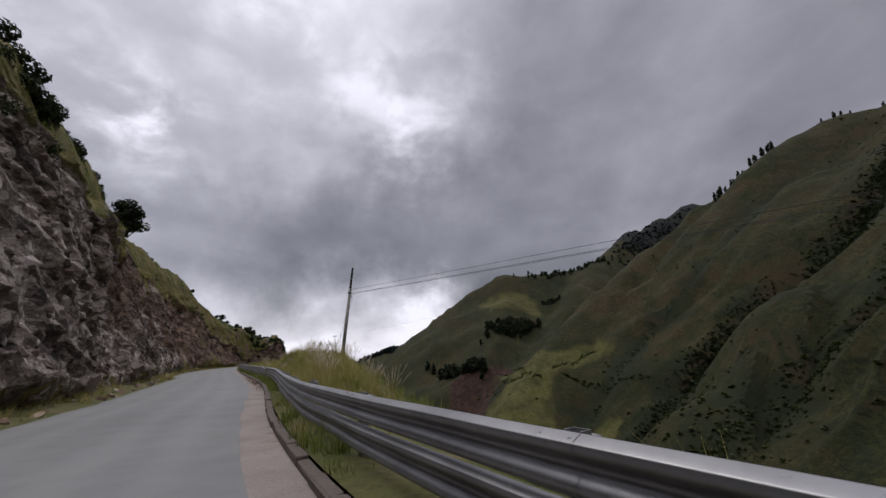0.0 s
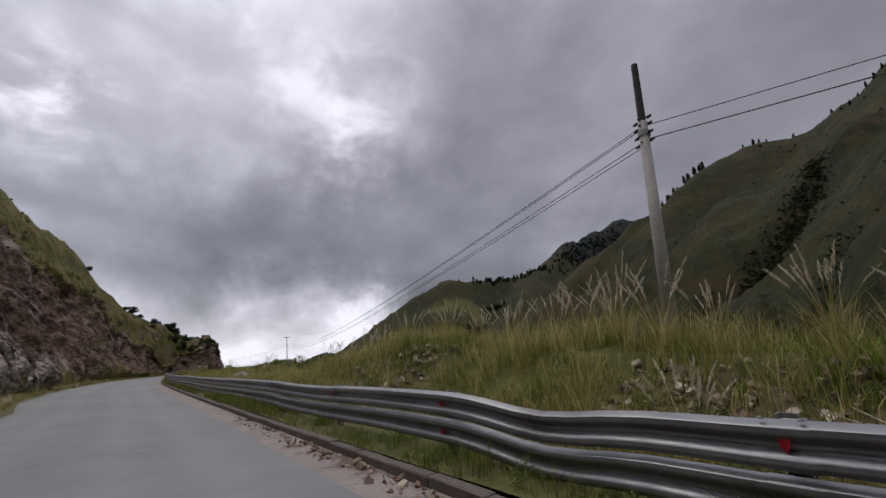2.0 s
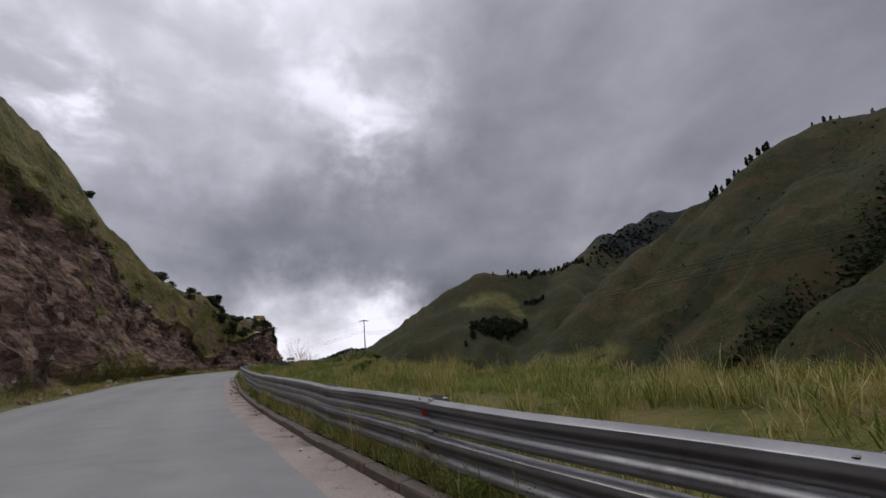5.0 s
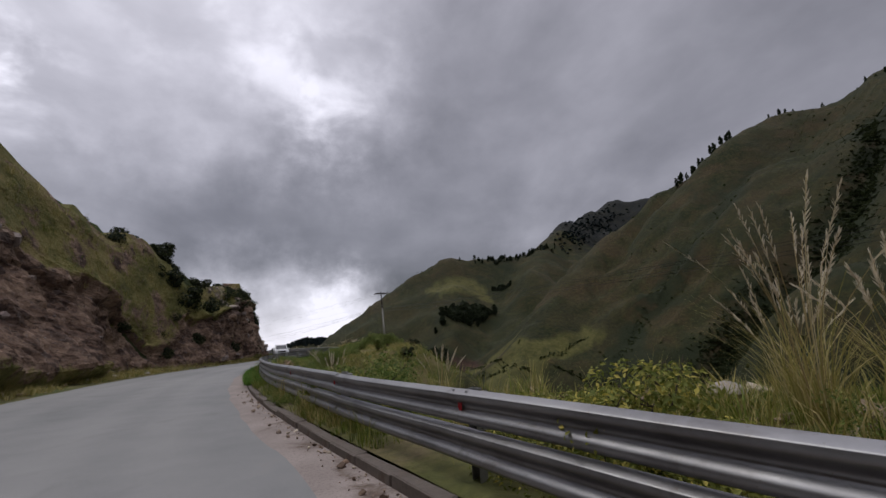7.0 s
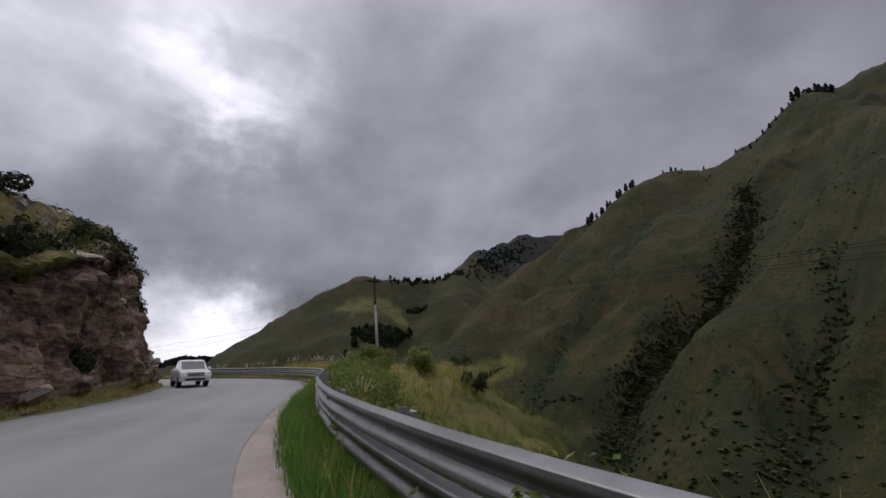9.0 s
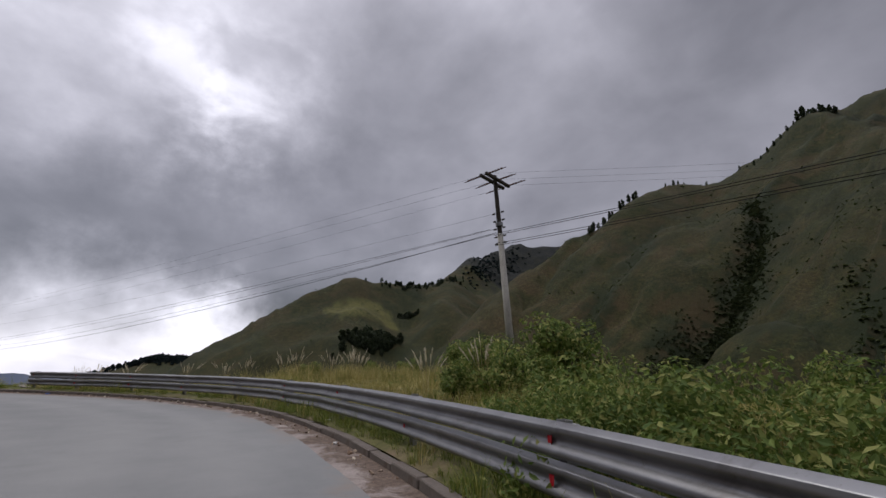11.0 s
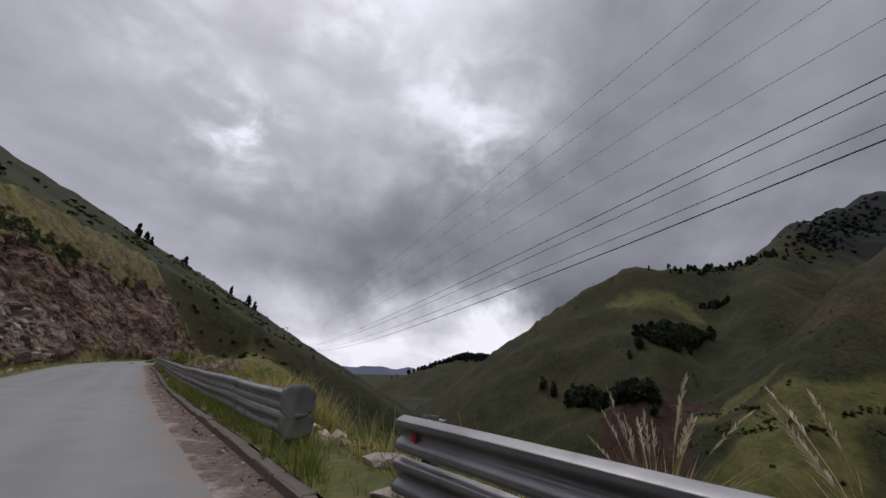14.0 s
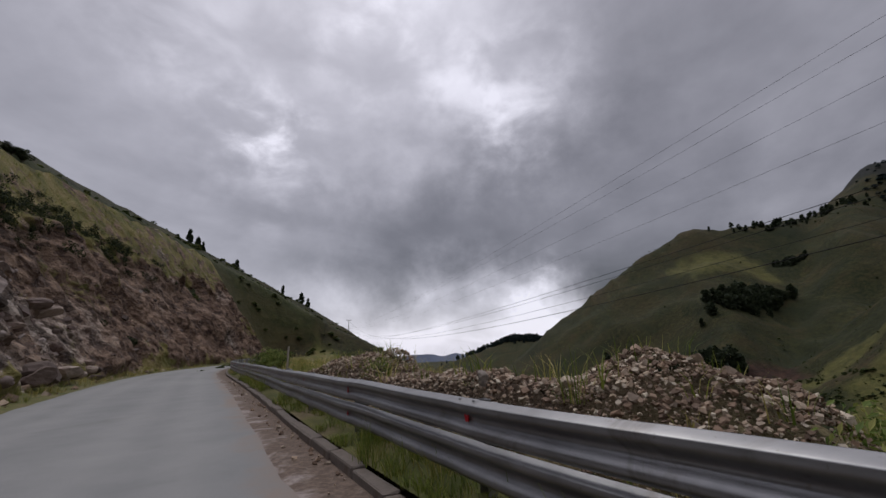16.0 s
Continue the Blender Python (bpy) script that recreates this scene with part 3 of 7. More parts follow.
def hill_plane(x, y):
    """The mountainside that the road is cut into."""
    d = np.hypot(x + 75, y - 190)
    hollow = (3.7 + 1.1 * step(y, 160, 195) - 2.5 * np.exp(-((x + 64) ** 2 + (y - 163) ** 2) / 200) + 1.8 * np.exp(-((x + 72) ** 2 + (y - 127) ** 2) / 170)) * step(y, 108, 136) * (1 - step(d, 120, 650))
    return 116 - 0.528 * (x + 494) - 0.242 * (y - 651) - 0.000015 * d * d - hollow


# ridges of the mountains across the valley: crest points and the fall of their flanks
RIDGES = [
    (0.84, [(1150, 520, 560), (900, 420, 480), (720, 391, 392), (640, 470, 292), (577, 537, 295), (471, 531, 250), (397, 570, 187), (300, 575, 125), (196, 539, 62), (110, 470, 0), (60, 410, -45)]),
    (0.82, [(720, 391, 396), (600, 300, 290), (527, 264, 240), (430, 262, 160), (346, 300, 92), (250, 285, 28), (165, 265, -28)]),
    (0.85, [(900, 420, 480), (880, 150, 450), (760, 20, 370), (560, 60, 230), (380, 80, 100), (250, 95, 0)]),
    (0.80, [(880, 150, 450), (900, -300, 440), (700, -600, 380)]),
    (0.74, [(762, 1220, 398), (720, 1190, 372), (600, 1110, 318), (500, 1050, 275), (430, 960, 234), (328, 889, 178), (230, 850, 146), (117, 822, 139), (60, 815, 110), (0, 805, 46), (-84, 800, -24), (-150, 790, -80)]),
    (0.72, [(117, 822, 139), (105, 740, 88), (70, 630, 24), (35, 545, -22)]),
    (0.72, [(328, 889, 172), (285, 780, 138), (230, 700, 88), (160, 620, 30), (110, 560, -18)]),
    (0.7, [(762, 1220, 398), (850, 1180, 392), (950, 1150, 408), (1100, 1250, 470), (1500, 1300, 600)]),
    (0.30, [(-60, 1960, 2), (-170, 1980, 12), (-260, 1990, 8), (-400, 1960, -50), (-520, 1930, -95)]),
]


def mountains(x, y, crest_far=None):
    z = np.full(np.shape(x), -400.0)
    for fall, crest in RIDGES:
        for (ax, ay, az), (bx, by, bz) in zip(crest, crest[1:]):
            ux, uy = bx - ax, by - ay
            t = np.clip(((x - ax) * ux + (y - ay) * uy) / (ux * ux + uy * uy), 0, 1)
            d = np.hypot(x - ax - t * ux, y - ay - t * uy)
            h = az + t * (bz - az) - fall * (np.sqrt(d * d + 144) - 12)
            if crest_far is not None:
                crest_far[:] = np.where(h > z, d, crest_far)
            m = np.maximum(z, h)
            z = m + 4.0 * np.log1p(np.exp(-np.abs(z - h) / 6.0))
    return z


def nearest(x, y):
    """For points in the plane: metres along the kerb, and metres to its right."""
    s, o = np.empty(len(x)), np.empty(len(x))
    k = KXY[::2]
    for i in range(0, len(x), 4000):
        px, py = x[i:i + 4000], y[i:i + 4000]
        j = ((px[:, None] - k[None, :, 0]) ** 2 + (py[:, None] - k[None, :, 1]) ** 2).argmin(1) * 2
        dx, dy = px - KXY[j, 0], py - KXY[j, 1]
        s[i:i + 4000] = KS[j] + dx * KT[j, 0] + dy * KT[j, 1]
        side = dx * KN[j, 0] + dy * KN[j, 1]
        o[i:i + 4000] = np.sign(side) * np.hypot(dx, dy)
    return s, o


def carve(x, y):
    """Depth of the gullies that run down the flanks towards the river."""
    bend = 26 * fractal(x / 120, y / 120, 3, 0.5, 71)
    g = ridged((y + bend + 0.15 * x) / 95, x / 700, 3, 0.5, 73)
    return 13 * np.clip((0.92 - g) * 1.4, 0, 1) * step(x, 120, 240) + 4.0 * np.clip(0.9 - ridged((y - bend) / 30, x / 260, 3, 0.5, 75), 0, 1) * step(x, 60, 160)


# deep gullies down the great flank: their beds, depth and half width
GULLIES = [
    (15, 15, [(520, 405), (430, 362), (338, 348), (294, 348), (252, 356), (205, 354), (150, 328), (95, 292)]),
    (9, 13, [(330, 268), (260, 246), (190, 243), (120, 230)]),
    (8, 12, [(420, 470), (330, 450), (250, 440), (180, 415), (120, 380)]),
    (8, 12, [(560, 210), (430, 170), (320, 150), (220, 140)]),
]


def gully_near(x, y, pull=1.0):
    """How deep in a gully a point lies, and how near its bed, from 0 to 1."""
    deep, wet = np.zeros(np.shape(x)), np.zeros(np.shape(x))
    wob = 7 * fractal(x / 45, y / 45, 3, 0.5, 77)
    for depth, wide, bed in GULLIES:
        d = np.full(np.shape(x), 1e6)
        for (ax, ay), (bx, by) in zip(bed, bed[1:]):
            ux, uy = bx - ax, by - ay
            t = np.clip(((x - ax) * ux + (y - ay) * uy) / (ux * ux + uy * uy), 0, 1)
            d = np.minimum(d, np.hypot(x - ax - t * ux, y - ay - t * uy))
        d = np.maximum(d + wob, 0)
        deep = np.maximum(deep, depth * np.exp(-d / wide))
        wet = np.maximum(wet, np.exp(-(d / (wide * 1.25)) ** 2))
    return deep, wet


def land_height(x, y):
    """Height of the ground sheet."""
    shape = np.shape(x)
    x, y = np.ravel(x).astype(float), np.ravel(y).astype(float)
    rough = 9.0 * (ridged(x / 150, y / 150, 5, 0.5, 3) - 0.6) + 0.9 * fractal(x / 14, y / 14, 4, 0.5, 8)
    soft = 1.6 * fractal(x / 42, y / 42, 4, 0.5, 4)
    floor = -78 - 0.03 * np.clip(y - 250, 0, 1900) + 2.0 * fractal(x / 80, y / 80, 3, 0.5, 5)
    hill = hill_plane(x, y)
    dist = np.hypot(x + 40, y - 110)
    crest_far = np.zeros(len(x))
    rock = mountains(x, y, crest_far) + rough * step(dist, 130, 420)
    rock = rock - (carve(x, y) + gully_near(x, y)[0]) * step(crest_far, 18, 80)
    far = np.maximum(np.maximum(hill + soft * (1 + 2 * step(dist, 200, 600)), rock), floor)
    # the land sinks towards the plain at the end of the valley
    far = far * (1 - step(dist, 2600, 4200)) + (-150) * step(dist, 2600, 4200)
    z = far.copy()
    near = np.where((np.abs(x + 50) < 260) & (np.abs(y - 120) < 300))[0]
    s, o = nearest(x[near], y[near])
    sc = np.clip(s, 0, LENGTH)
    w, n = road_width(sc), fractal(x[near] / 2.3, y[near] / 2.3, 4, 0.5, 11)
    toe = w + toe_gap(sc)
    d = -o - toe
    cut = np.minimum(hill[near] + 0.35 * n + soft[near] * step(d, 8, 40), np.maximum((d - 0.9) / cut_run(sc), 0.02) + 0.12)
    bench = bench_h(sc)
    edge = bench_w(sc) + 0.8 * fractal(sc / 9, sc * 0, 3, 0.5, 21)
    top = -0.3 + 0.4 * step(o, 0.9, 1.5) + bench * step(o, 1.0, 4.0) + 0.16 * n * step(o, 0.9, 2.0)
    for hs, ho, rs, ro, hh in HEAPS:
        top = top + hh * np.exp(-(((sc - hs) / rs) ** 2 + ((o - ho) / ro) ** 2) ** 1.3) * (1 + 0.25 * n)
    # the ridge of tipped rubble close behind the rail
    top = top + heap_crest(sc + 0.5 * n) * np.exp(-(np.maximum(np.abs(o - 1.75 - 0.15 * n) - 0.18, 0) / 0.55) ** 2) * (1 + 0.10 * n)
    right = top - 0.68 * np.maximum(o - edge, 0) - 0.10 * np.clip(o - edge, 0, 2) + 0.7 * n * step(o - edge, 1, 8)
    right = np.maximum(np.maximum(right, floor[near] * 0 - 78 + 6 * n), np.where(o > 55, rock[near], -90))
    zn = np.where(o > -1.0, np.where(o > 0, right, -0.3), np.where(-o < w + 1.0, -0.3, np.where(d < 0, -0.3 + 0.3 * step(-o, w + 0.9, w + 1.3), cut)))
    # beyond the road's ends and far from it the open land takes over
    off = np.maximum(step(np.abs(o), 120, 200), np.maximum(step(s, LENGTH, LENGTH + 30), step(-s, 0, 30)))
    off = np.where(o < 0, np.maximum(step(-o, 30, 60), off), off)
    z[near] = zn * (1 - off) + far[near] * off
    return z.reshape(shape)


def axis(lo, fine_lo, fine_hi, hi, fine=1.0, grow=1.026, most=60):
    mid = list(np.arange(fine_lo, fine_hi, fine))
    up, v, d = [], mid[-1], fine
    while v < hi:
        d = min(d * grow, most)
        v += d
        up.append(v)
    down, v, d = [], mid[0], fine
    while v > lo:
        d = min(d * grow, most)
        v -= d
        down.append(v)
    return np.array(down[::-1] + mid + up)


# fields, ploughed soil and woods across the valley: centre, half sizes, turn in degrees, what it is
FIELDS = [
    (55, 400, 38, 42, -15, 1), (88, 505, 30, 12, 10, 1), (7, 448, 27, 78, -22, 0), (40, 525, 44, 12, 5, 0), (115, 735, 52, 34, 10, 1), (130, 445, 40, 13, 5, 1), (640, 1120, 270, 150, 34, 2), (860, 1190, 220, 140, 0, 2), (84, 452, 22, 14, 20, 1), (110, 350, 24, 10, 30, 1),
 (-100, 160, 40, 12, 115, 1), (-85, 120, 30, 8, 115, 1),
]


def build_ground():
    gx, gy = axis(-4400, -135, 20, 4400), axis(-2500, -12, 262, 4500)
    X, Y = np.meshgrid(gx, gy)
    Z = land_height(X, Y)
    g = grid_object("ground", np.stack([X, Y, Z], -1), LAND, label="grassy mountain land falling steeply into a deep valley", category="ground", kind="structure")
    col = np.zeros((X.size, 4), np.float32)
    col[:, 3] = 1
    xf, yf = X.ravel(), Y.ravel()
    for cx, cy, hx, hy, turn, chan in FIELDS:
        c, s = math.cos(radians(turn)), math.sin(radians(turn))
        u, v = ((xf - cx) * c + (yf - cy) * s) / hx, (-(xf - cx) * s + (yf - cy) * c) / hy
        wob = 0.16 * fractal(xf / 25, yf / 25, 3, 0.5, 31)
        m = 1 - step(np.maximum(np.abs(u), np.abs(v)) + wob, 0.88, 1.04)
        col[:, chan] = np.maximum(col[:, chan], m)
    wet = g.data.attributes.new("gully", "FLOAT", "POINT")
    wet.data.foreach_set("value", gully_near(xf, yf)[1].astype(np.float32))
    a = g.data.color_attributes.new("field", "FLOAT_COLOR", "POINT")
    a.data.foreach_set("color", col.ravel())
    # what grows beside the road: dry and green grass on the bench, bare tipped soil, green pasture above the cut
    zone = np.zeros((X.size, 4), np.float32)
    zone[:, 3] = 1
    near = np.where((np.abs(xf + 50) < 200) & (np.abs(yf - 120) < 230))[0]
    s, o = nearest(xf[near], yf[near])
    n = fractal(xf[near] / 6, yf[near] / 6, 4, 0.55, 33)
    zone[near, 0] = step(o, 0.3, 0.8) * (1 - step(o - bench_w(s) + 3 * n, 3, 12))
    zone[near, 1] = np.clip(1.15 - (((s - 257) / 9.5) ** 4 + ((o - 2.2) / 1.9) ** 4), 0, 1) + (1 - step(np.abs(s - 236.5) + 1.5 * n, 4.0, 6.0)) * step(o, 0.3, 0.8) * (1 - step(o, 4, 8)) * 0.7
    zone[near, 1] += 0.4 * np.exp(-(((s - 76.0) / 2.4) ** 2 + ((o - 3.4) / 1.5) ** 2) ** 2) + 0.7 * np.exp(-(((s - 67) / 2.4) ** 2 + ((o - 2.9) / 1.2) ** 2) ** 2) + 0.7 * np.exp(-(((s - 139.5) / 1.8) ** 2 + ((o - 6) / 1.2) ** 2) ** 2) + 0.6 * np.exp(-(((s - 219) / 2.6) ** 2 + ((o - 4.4) / 0.9) ** 2) ** 2) + 0.8 * np.exp(-(((s - 162) / 2.6) ** 2 + ((o - 1.95) / 1.1) ** 2) ** 2)
    d = -o - road_width(s)
    zone[near, 2] = step(d, 2, 5) * (1 - step(d + 14 * n, 45, 110)) * step(s, 40, 70) * (1 - 0.75 * step(s, 165, 200))
    b = g.data.color_attributes.new("zone", "FLOAT_COLOR", "POINT")
    b.data.foreach_set("color", np.clip(zone, 0, 1).ravel())
    return g


ground = build_ground()


# ---- carriageway, gutter, kerb ----
def ribbon(name, s0, s1, offsets, heights, material, ds=0.5, **kw):
    """A strip along the road; offsets are functions of s or numbers."""
    s = np.arange(s0, s1, ds)
    rows = []
    for o, z in zip(offsets, heights):
        oo = o(s) if callable(o) else np.full_like(s, o)
        zz = z(s) if callable(z) else np.full_like(s, z)
        x, y = at(s, oo)
        rows.append(np.stack([x, y, zz], -1))
    return grid_object(name, np.stack(rows, 0)[::-1], material, **kw)


def gutter_edge(s):
    return -0.62 + 0.05 * fractal(s / 2.1, s * 0, 3, 0.5, 41)


def build_road():
    n = 26
    offs = [(lambda s, u=u: gutter_edge(s) * (1 - u) - (road_width(s) + 0.10 * fractal(s / 1.3, s * 0, 3, 0.6, 43)) * u) for u in np.linspace(0, 1, n)]
    hts = [0.006 + 0.05 * math.sin(math.pi * u) * 0.6 for u in np.linspace(0, 1, n)]
    hts[-1] = -0.06
    r = ribbon("road", 1, LENGTH - 1, offs, hts, ASPHALT, 0.5, label="worn grey asphalt mountain road with two lanes", category="road", kind="structure")
    # the polished wheel tracks of each lane
    cols = len(r.data.vertices) // n
    u = np.repeat(np.linspace(1, 0, n), cols)
    lane = np.zeros_like(u)
    for c in (0.17, 0.36, 0.66, 0.85):
        lane = np.maximum(lane, np.exp(-((u - c) / 0.06) ** 2))
    a = r.data.attributes.new("lane", "FLOAT", "POINT")
    a.data.foreach_set("value", lane.astype(np.float32))
    # dust and grit washed over the edge of the asphalt
    sl = np.tile(np.interp(np.arange(1, LENGTH - 1, 0.5), [0, 200, 225, 240, 345], [0.15, 0.35, 0.5, 0.6, 0.6]), n)
    dust = np.exp(-(u / 0.085) ** 2) * sl + 0.25 * np.exp(-((1 - u) / 0.06) ** 2)
    d = r.data.attributes.new("dust", "FLOAT", "POINT")
    d.data.foreach_set("value", dust.astype(np.float32))
    g = ribbon("gutter", 1, LENGTH - 1, [0.03, -0.2, -0.45, lambda s: gutter_edge(s) - 0.08], [0.004, -0.010, 0.003, -0.012], GUTTER, 0.5,
           label="pinkish concrete gutter strip along the road edge", category="gutter", kind="structure")
    s = np.arange(1, LENGTH - 1, 0.5)
    silt = np.tile(np.interp(s, [0, 58, 66, 84, 100, 136, 150, 170, 195, 203, 222, 232], [0.1, 0.2, 0.6, 0.3, 0.2, 0.5, 0.35, 0.15, 0.3, 0.75, 0.75, 0.85]), 4) - np.repeat([0.35, 0.15, 0.0, -0.1], len(s))
    b = g.data.attributes.new("silt", "FLOAT", "POINT")
    b.data.foreach_set("value", silt.astype(np.float32))


build_road()


# ---- verges, rock cuts ----
def dirt_verge_material():
    k = Mat("grassy_verge_soil")
    n1, n2 = k.noise(0.7, 5, 0.6), k.noise(6, 5, 0.65)
    c = k.ramp(n1, (0.32, (0.066, 0.082, 0.021)), (0.5, (0.125, 0.122, 0.042)), (0.7, (0.185, 0.14, 0.085)))
    c = k.mix(k.range(n2, 0.35, 0.7, 0, 0.7), c, k.mix(0.6, c, (0.02, 0.022, 0.01)))
    return k.done(c, 0.95, n2, 0.7, 0.05)


VERGE = dirt_verge_material()


def build_verges():
    def lift(base, amp, seed):
        return lambda s: base + amp * fractal(s / 1.7, s * 0, 4, 0.55, seed)

    ribbon("verge_right", 1, LENGTH - 1, [0.22, 0.4, 0.6, 0.85, 1.15, 1.7, 2.3],
           [lift(0.13, 0.01, 61), lift(0.17, 0.03, 62), lift(0.18, 0.04, 63), lift(0.17, 0.05, 64), lambda s: 0.16 + 0.22 * np.clip(bench_h(s), -0.2, 2) * 0.3, lambda s: 0.1 + bench_h(s) * 0.14, lambda s: -0.02 + bench_h(s) * 0.3], VERGE, 0.5,
           label="strip of grass and soil under the guardrail", category="verge", kind="structure")
    ribbon("verge_left", 1, LENGTH - 1, [lambda s: -road_width(s) + 0.12, lambda s: -road_width(s) - 0.15, lambda s: -road_width(s) - 0.6, lambda s: -road_width(s) - 1.1, lambda s: -road_width(s) - toe_gap(s) - 0.3, lambda s: -road_width(s) - toe_gap(s) - 1.2],
           [-0.03, lift(0.03, 0.015, 66), lift(0.08, 0.05, 67), lift(0.13, 0.07, 68), lift(0.4, 0.14, 69), lift(0.9, 0.2, 70)], VERGE, 0.5,
           label="dry grass verge at the foot of the rock cut", category="verge", kind="structure")


build_verges()

rockiness = along([(0, 0.9), (60, 0.95), (78, 0.85), (92, 0.75), (108, 0.65), (122, 0.45), (140, 0.15), (160, 0.15), (185, 0.12), (208, 0.15), (216, 0.3), (240, 0.45), (248, 0.7), (262, 0.55), (282, 0.48), (292, 0.25), (302, 0.1), (345, 0.1)])


def cells(u, v, seed):
    """A random value for each block of an uneven, cracked pattern."""
    iu, iv = np.floor(u).astype(np.int64), np.floor(v).astype(np.int64)
    best, val = np.full(u.shape, 9.0), np.zeros(u.shape)

    def h(a, b, k):
        t = np.sin(a * 127.1 + b * 311.7 + (k + seed) * 74.7) * 43758.5453
        return t - np.floor(t)

    for du in (-1, 0, 1):
        for dv in (-1, 0, 1):
            a, b = iu + du, iv + dv
            d = (a + h(a, b, 1) - u) ** 2 + (b + h(a, b, 2) - v) ** 2
            near = d < best
            best, val = np.where(near, d, best), np.where(near, h(a, b, 3), val)
    return val


# share of the face that is bare, from its foot up; above it grass has taken hold
bare_share = along([(0, 0.9), (48, 0.86), (66, 0.66), (90, 0.60), (130, 0.58), (150, 0.58), (165, 0.58), (172, 0.56), (177, 0.47), (180, 0.36), (183, 0.14), (185.5, 0.22), (188, 0.62), (200, 0.85), (218, 0.85), (240, 0.62), (290, 0.6), (345, 0.6)])


def build_cut(name, s0, s1, label):
    s = np.arange(s0, s1, 0.24)
    rows = 84
    base = -(road_width(s) + toe_gap(s)) + 0.25
    d = np.arange(0.2, 26, 0.2)
    top = np.zeros_like(s)
    for i, si in enumerate(s):
        x, y = at(np.full_like(d, si), base[i] - d)
        h = hill_plane(x, y)
        hit = np.where(d / cut_run(si) > h)[0]
        top[i] = d[hit[0]] if len(hit) else d[-1]
    k = np.hanning(33)
    k /= k.sum()
    top = np.convolve(np.pad(top, 16, mode="edge"), k, "valid") + 0.5 * fractal(s / 5, s * 0, 4, 0.55, 77)
    v = np.linspace(0, 1, rows)[:, None]
    run = cut_run(s)[None, :]
    D = v * top[None, :]
    Z = D / run
    S = np.broadcast_to(s[None, :], Z.shape)
    rk = np.clip(rockiness(S) + 0.35 * fractal(S / 13, Z / 9, 3, 0.5, 81), 0, 1)
    # slanting beds of rock, blocks and ledges, gullies in the softer earth
    bed = S * 0.55 + Z * 0.9
    wu, wv = 0.35 * fractal(S / 1.3, Z / 1.3, 3, 0.5, 95), 0.35 * fractal(S / 1.3, Z / 1.3, 3, 0.5, 96)
    blocks = 0.62 * cells(S / 1.9 + wu, bed / 1.2 + wv, 1) + 0.30 * cells(S / 0.75 + wu, bed / 0.55 + wv, 2)
    bulge = rk * (0.85 * blocks + 0.30 * ridged(S / 4.2, bed / 3.1, 5, 0.55, 85)) + (1 - rk) * (0.85 * ridged(S / 4.6, Z / 15, 5, 0.55, 87) + 0.22 * fractal(S / 1.1, Z / 1.1, 4, 0.55, 89) + 0.25 * blocks)
    bulge = (bulge + 0.8 * fractal(S / 9, Z / 7, 3, 0.5, 91)) * step(v, 0.0, 0.06) * (1 - 0.75 * step(v, 0.9, 1.0))
    lip_v = bare_share(S) + 0.09 * fractal(S / 9, v * 2 * np.ones_like(S), 4, 0.55, 94) + 0.02 * fractal(S / 1.6, S * 0, 3, 0.5, 98)
    bulge = bulge * (1 - 0.75 * step(v, lip_v, lip_v + 0.12))
    bulge = bulge + 0.32 * np.exp(-((v - lip_v - 0.015) / 0.03) ** 2) - 0.42 * np.exp(-((v - lip_v + 0.05) / 0.035) ** 2)
    tilt = np.arctan(1 / run)
    O = base[None, :] - D + bulge * np.sin(tilt)
    Z = Z + bulge * np.cos(tilt) * 0.5 - 0.15
    X, Y = at(S.ravel(), O.ravel())
    P = np.stack([X.reshape(S.shape), Y.reshape(S.shape), Z], -1)
    # a skirt that dives into the hillside above
    lip = P[-1].copy()
    nx, ny = np.interp(s, KS, KN[:, 0]), np.interp(s, KS, KN[:, 1])
    lip[:, 0] -= nx * 2.2
    lip[:, 1] -= ny * 2.2
    lip[:, 2] += 0.1
    P = np.concatenate([P, lip[None]], 0)
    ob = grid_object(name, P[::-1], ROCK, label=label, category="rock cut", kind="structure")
    ob.data.polygons.foreach_set("use_smooth", np.zeros(len(ob.data.polygons), bool))
    rk2 = np.concatenate([rk, rk[-1:]], 0)[::-1]
    vv = np.concatenate([v * np.ones_like(S), np.ones((1, len(s)))], 0)[::-1]
    S2 = np.concatenate([S, S[-1:]])[::-1]
    share = bare_share(S2) + 0.09 * fractal(S2 / 9, vv * 2, 4, 0.55, 94)
    green = np.clip((0.95 - 0.22 * step(S2, 135, 160) - 0.15 * step(S2, 172, 182)) * step(vv, share - 0.06, share + 0.06) + (0.55 + 0.3 * step(S2, 145, 155) * (1 - step(S2, 180, 190))) * (1 - step(vv, 0.0, 0.12)) + 0.5 * (1 - rk2) * step(fractal(S2 / 7, vv * 3, 3, 0.5, 93), 0.1, 0.8), 0, 1)
    for nm, arr in (("rocky", rk2), ("green", green)):
        a = ob.data.attributes.new(nm, "FLOAT", "POINT")
        a.data.foreach_set("value", arr.astype(np.float32).ravel())
    # where loose blocks stick out of the face
    r = np.random.RandomState(97)
    jj, ii = r.randint(2, rows - 6, 9000), r.randint(0, len(s), 9000)
    m = (r.rand(9000) < np.maximum(rk[jj, ii] ** 1.5, 0.12)) & (jj / rows < bare_share(s[ii])) & (s[ii] > 34) & (s[ii] < 320)
    blocks_at = [(float(a), float(b), float(c)) for a, b, c in P[jj[m], ii[m]]]
    # where scrub hangs over the edge of the bare face
    jj, ii = r.randint(2, rows - 1, 15000), r.randint(0, len(s), 15000)
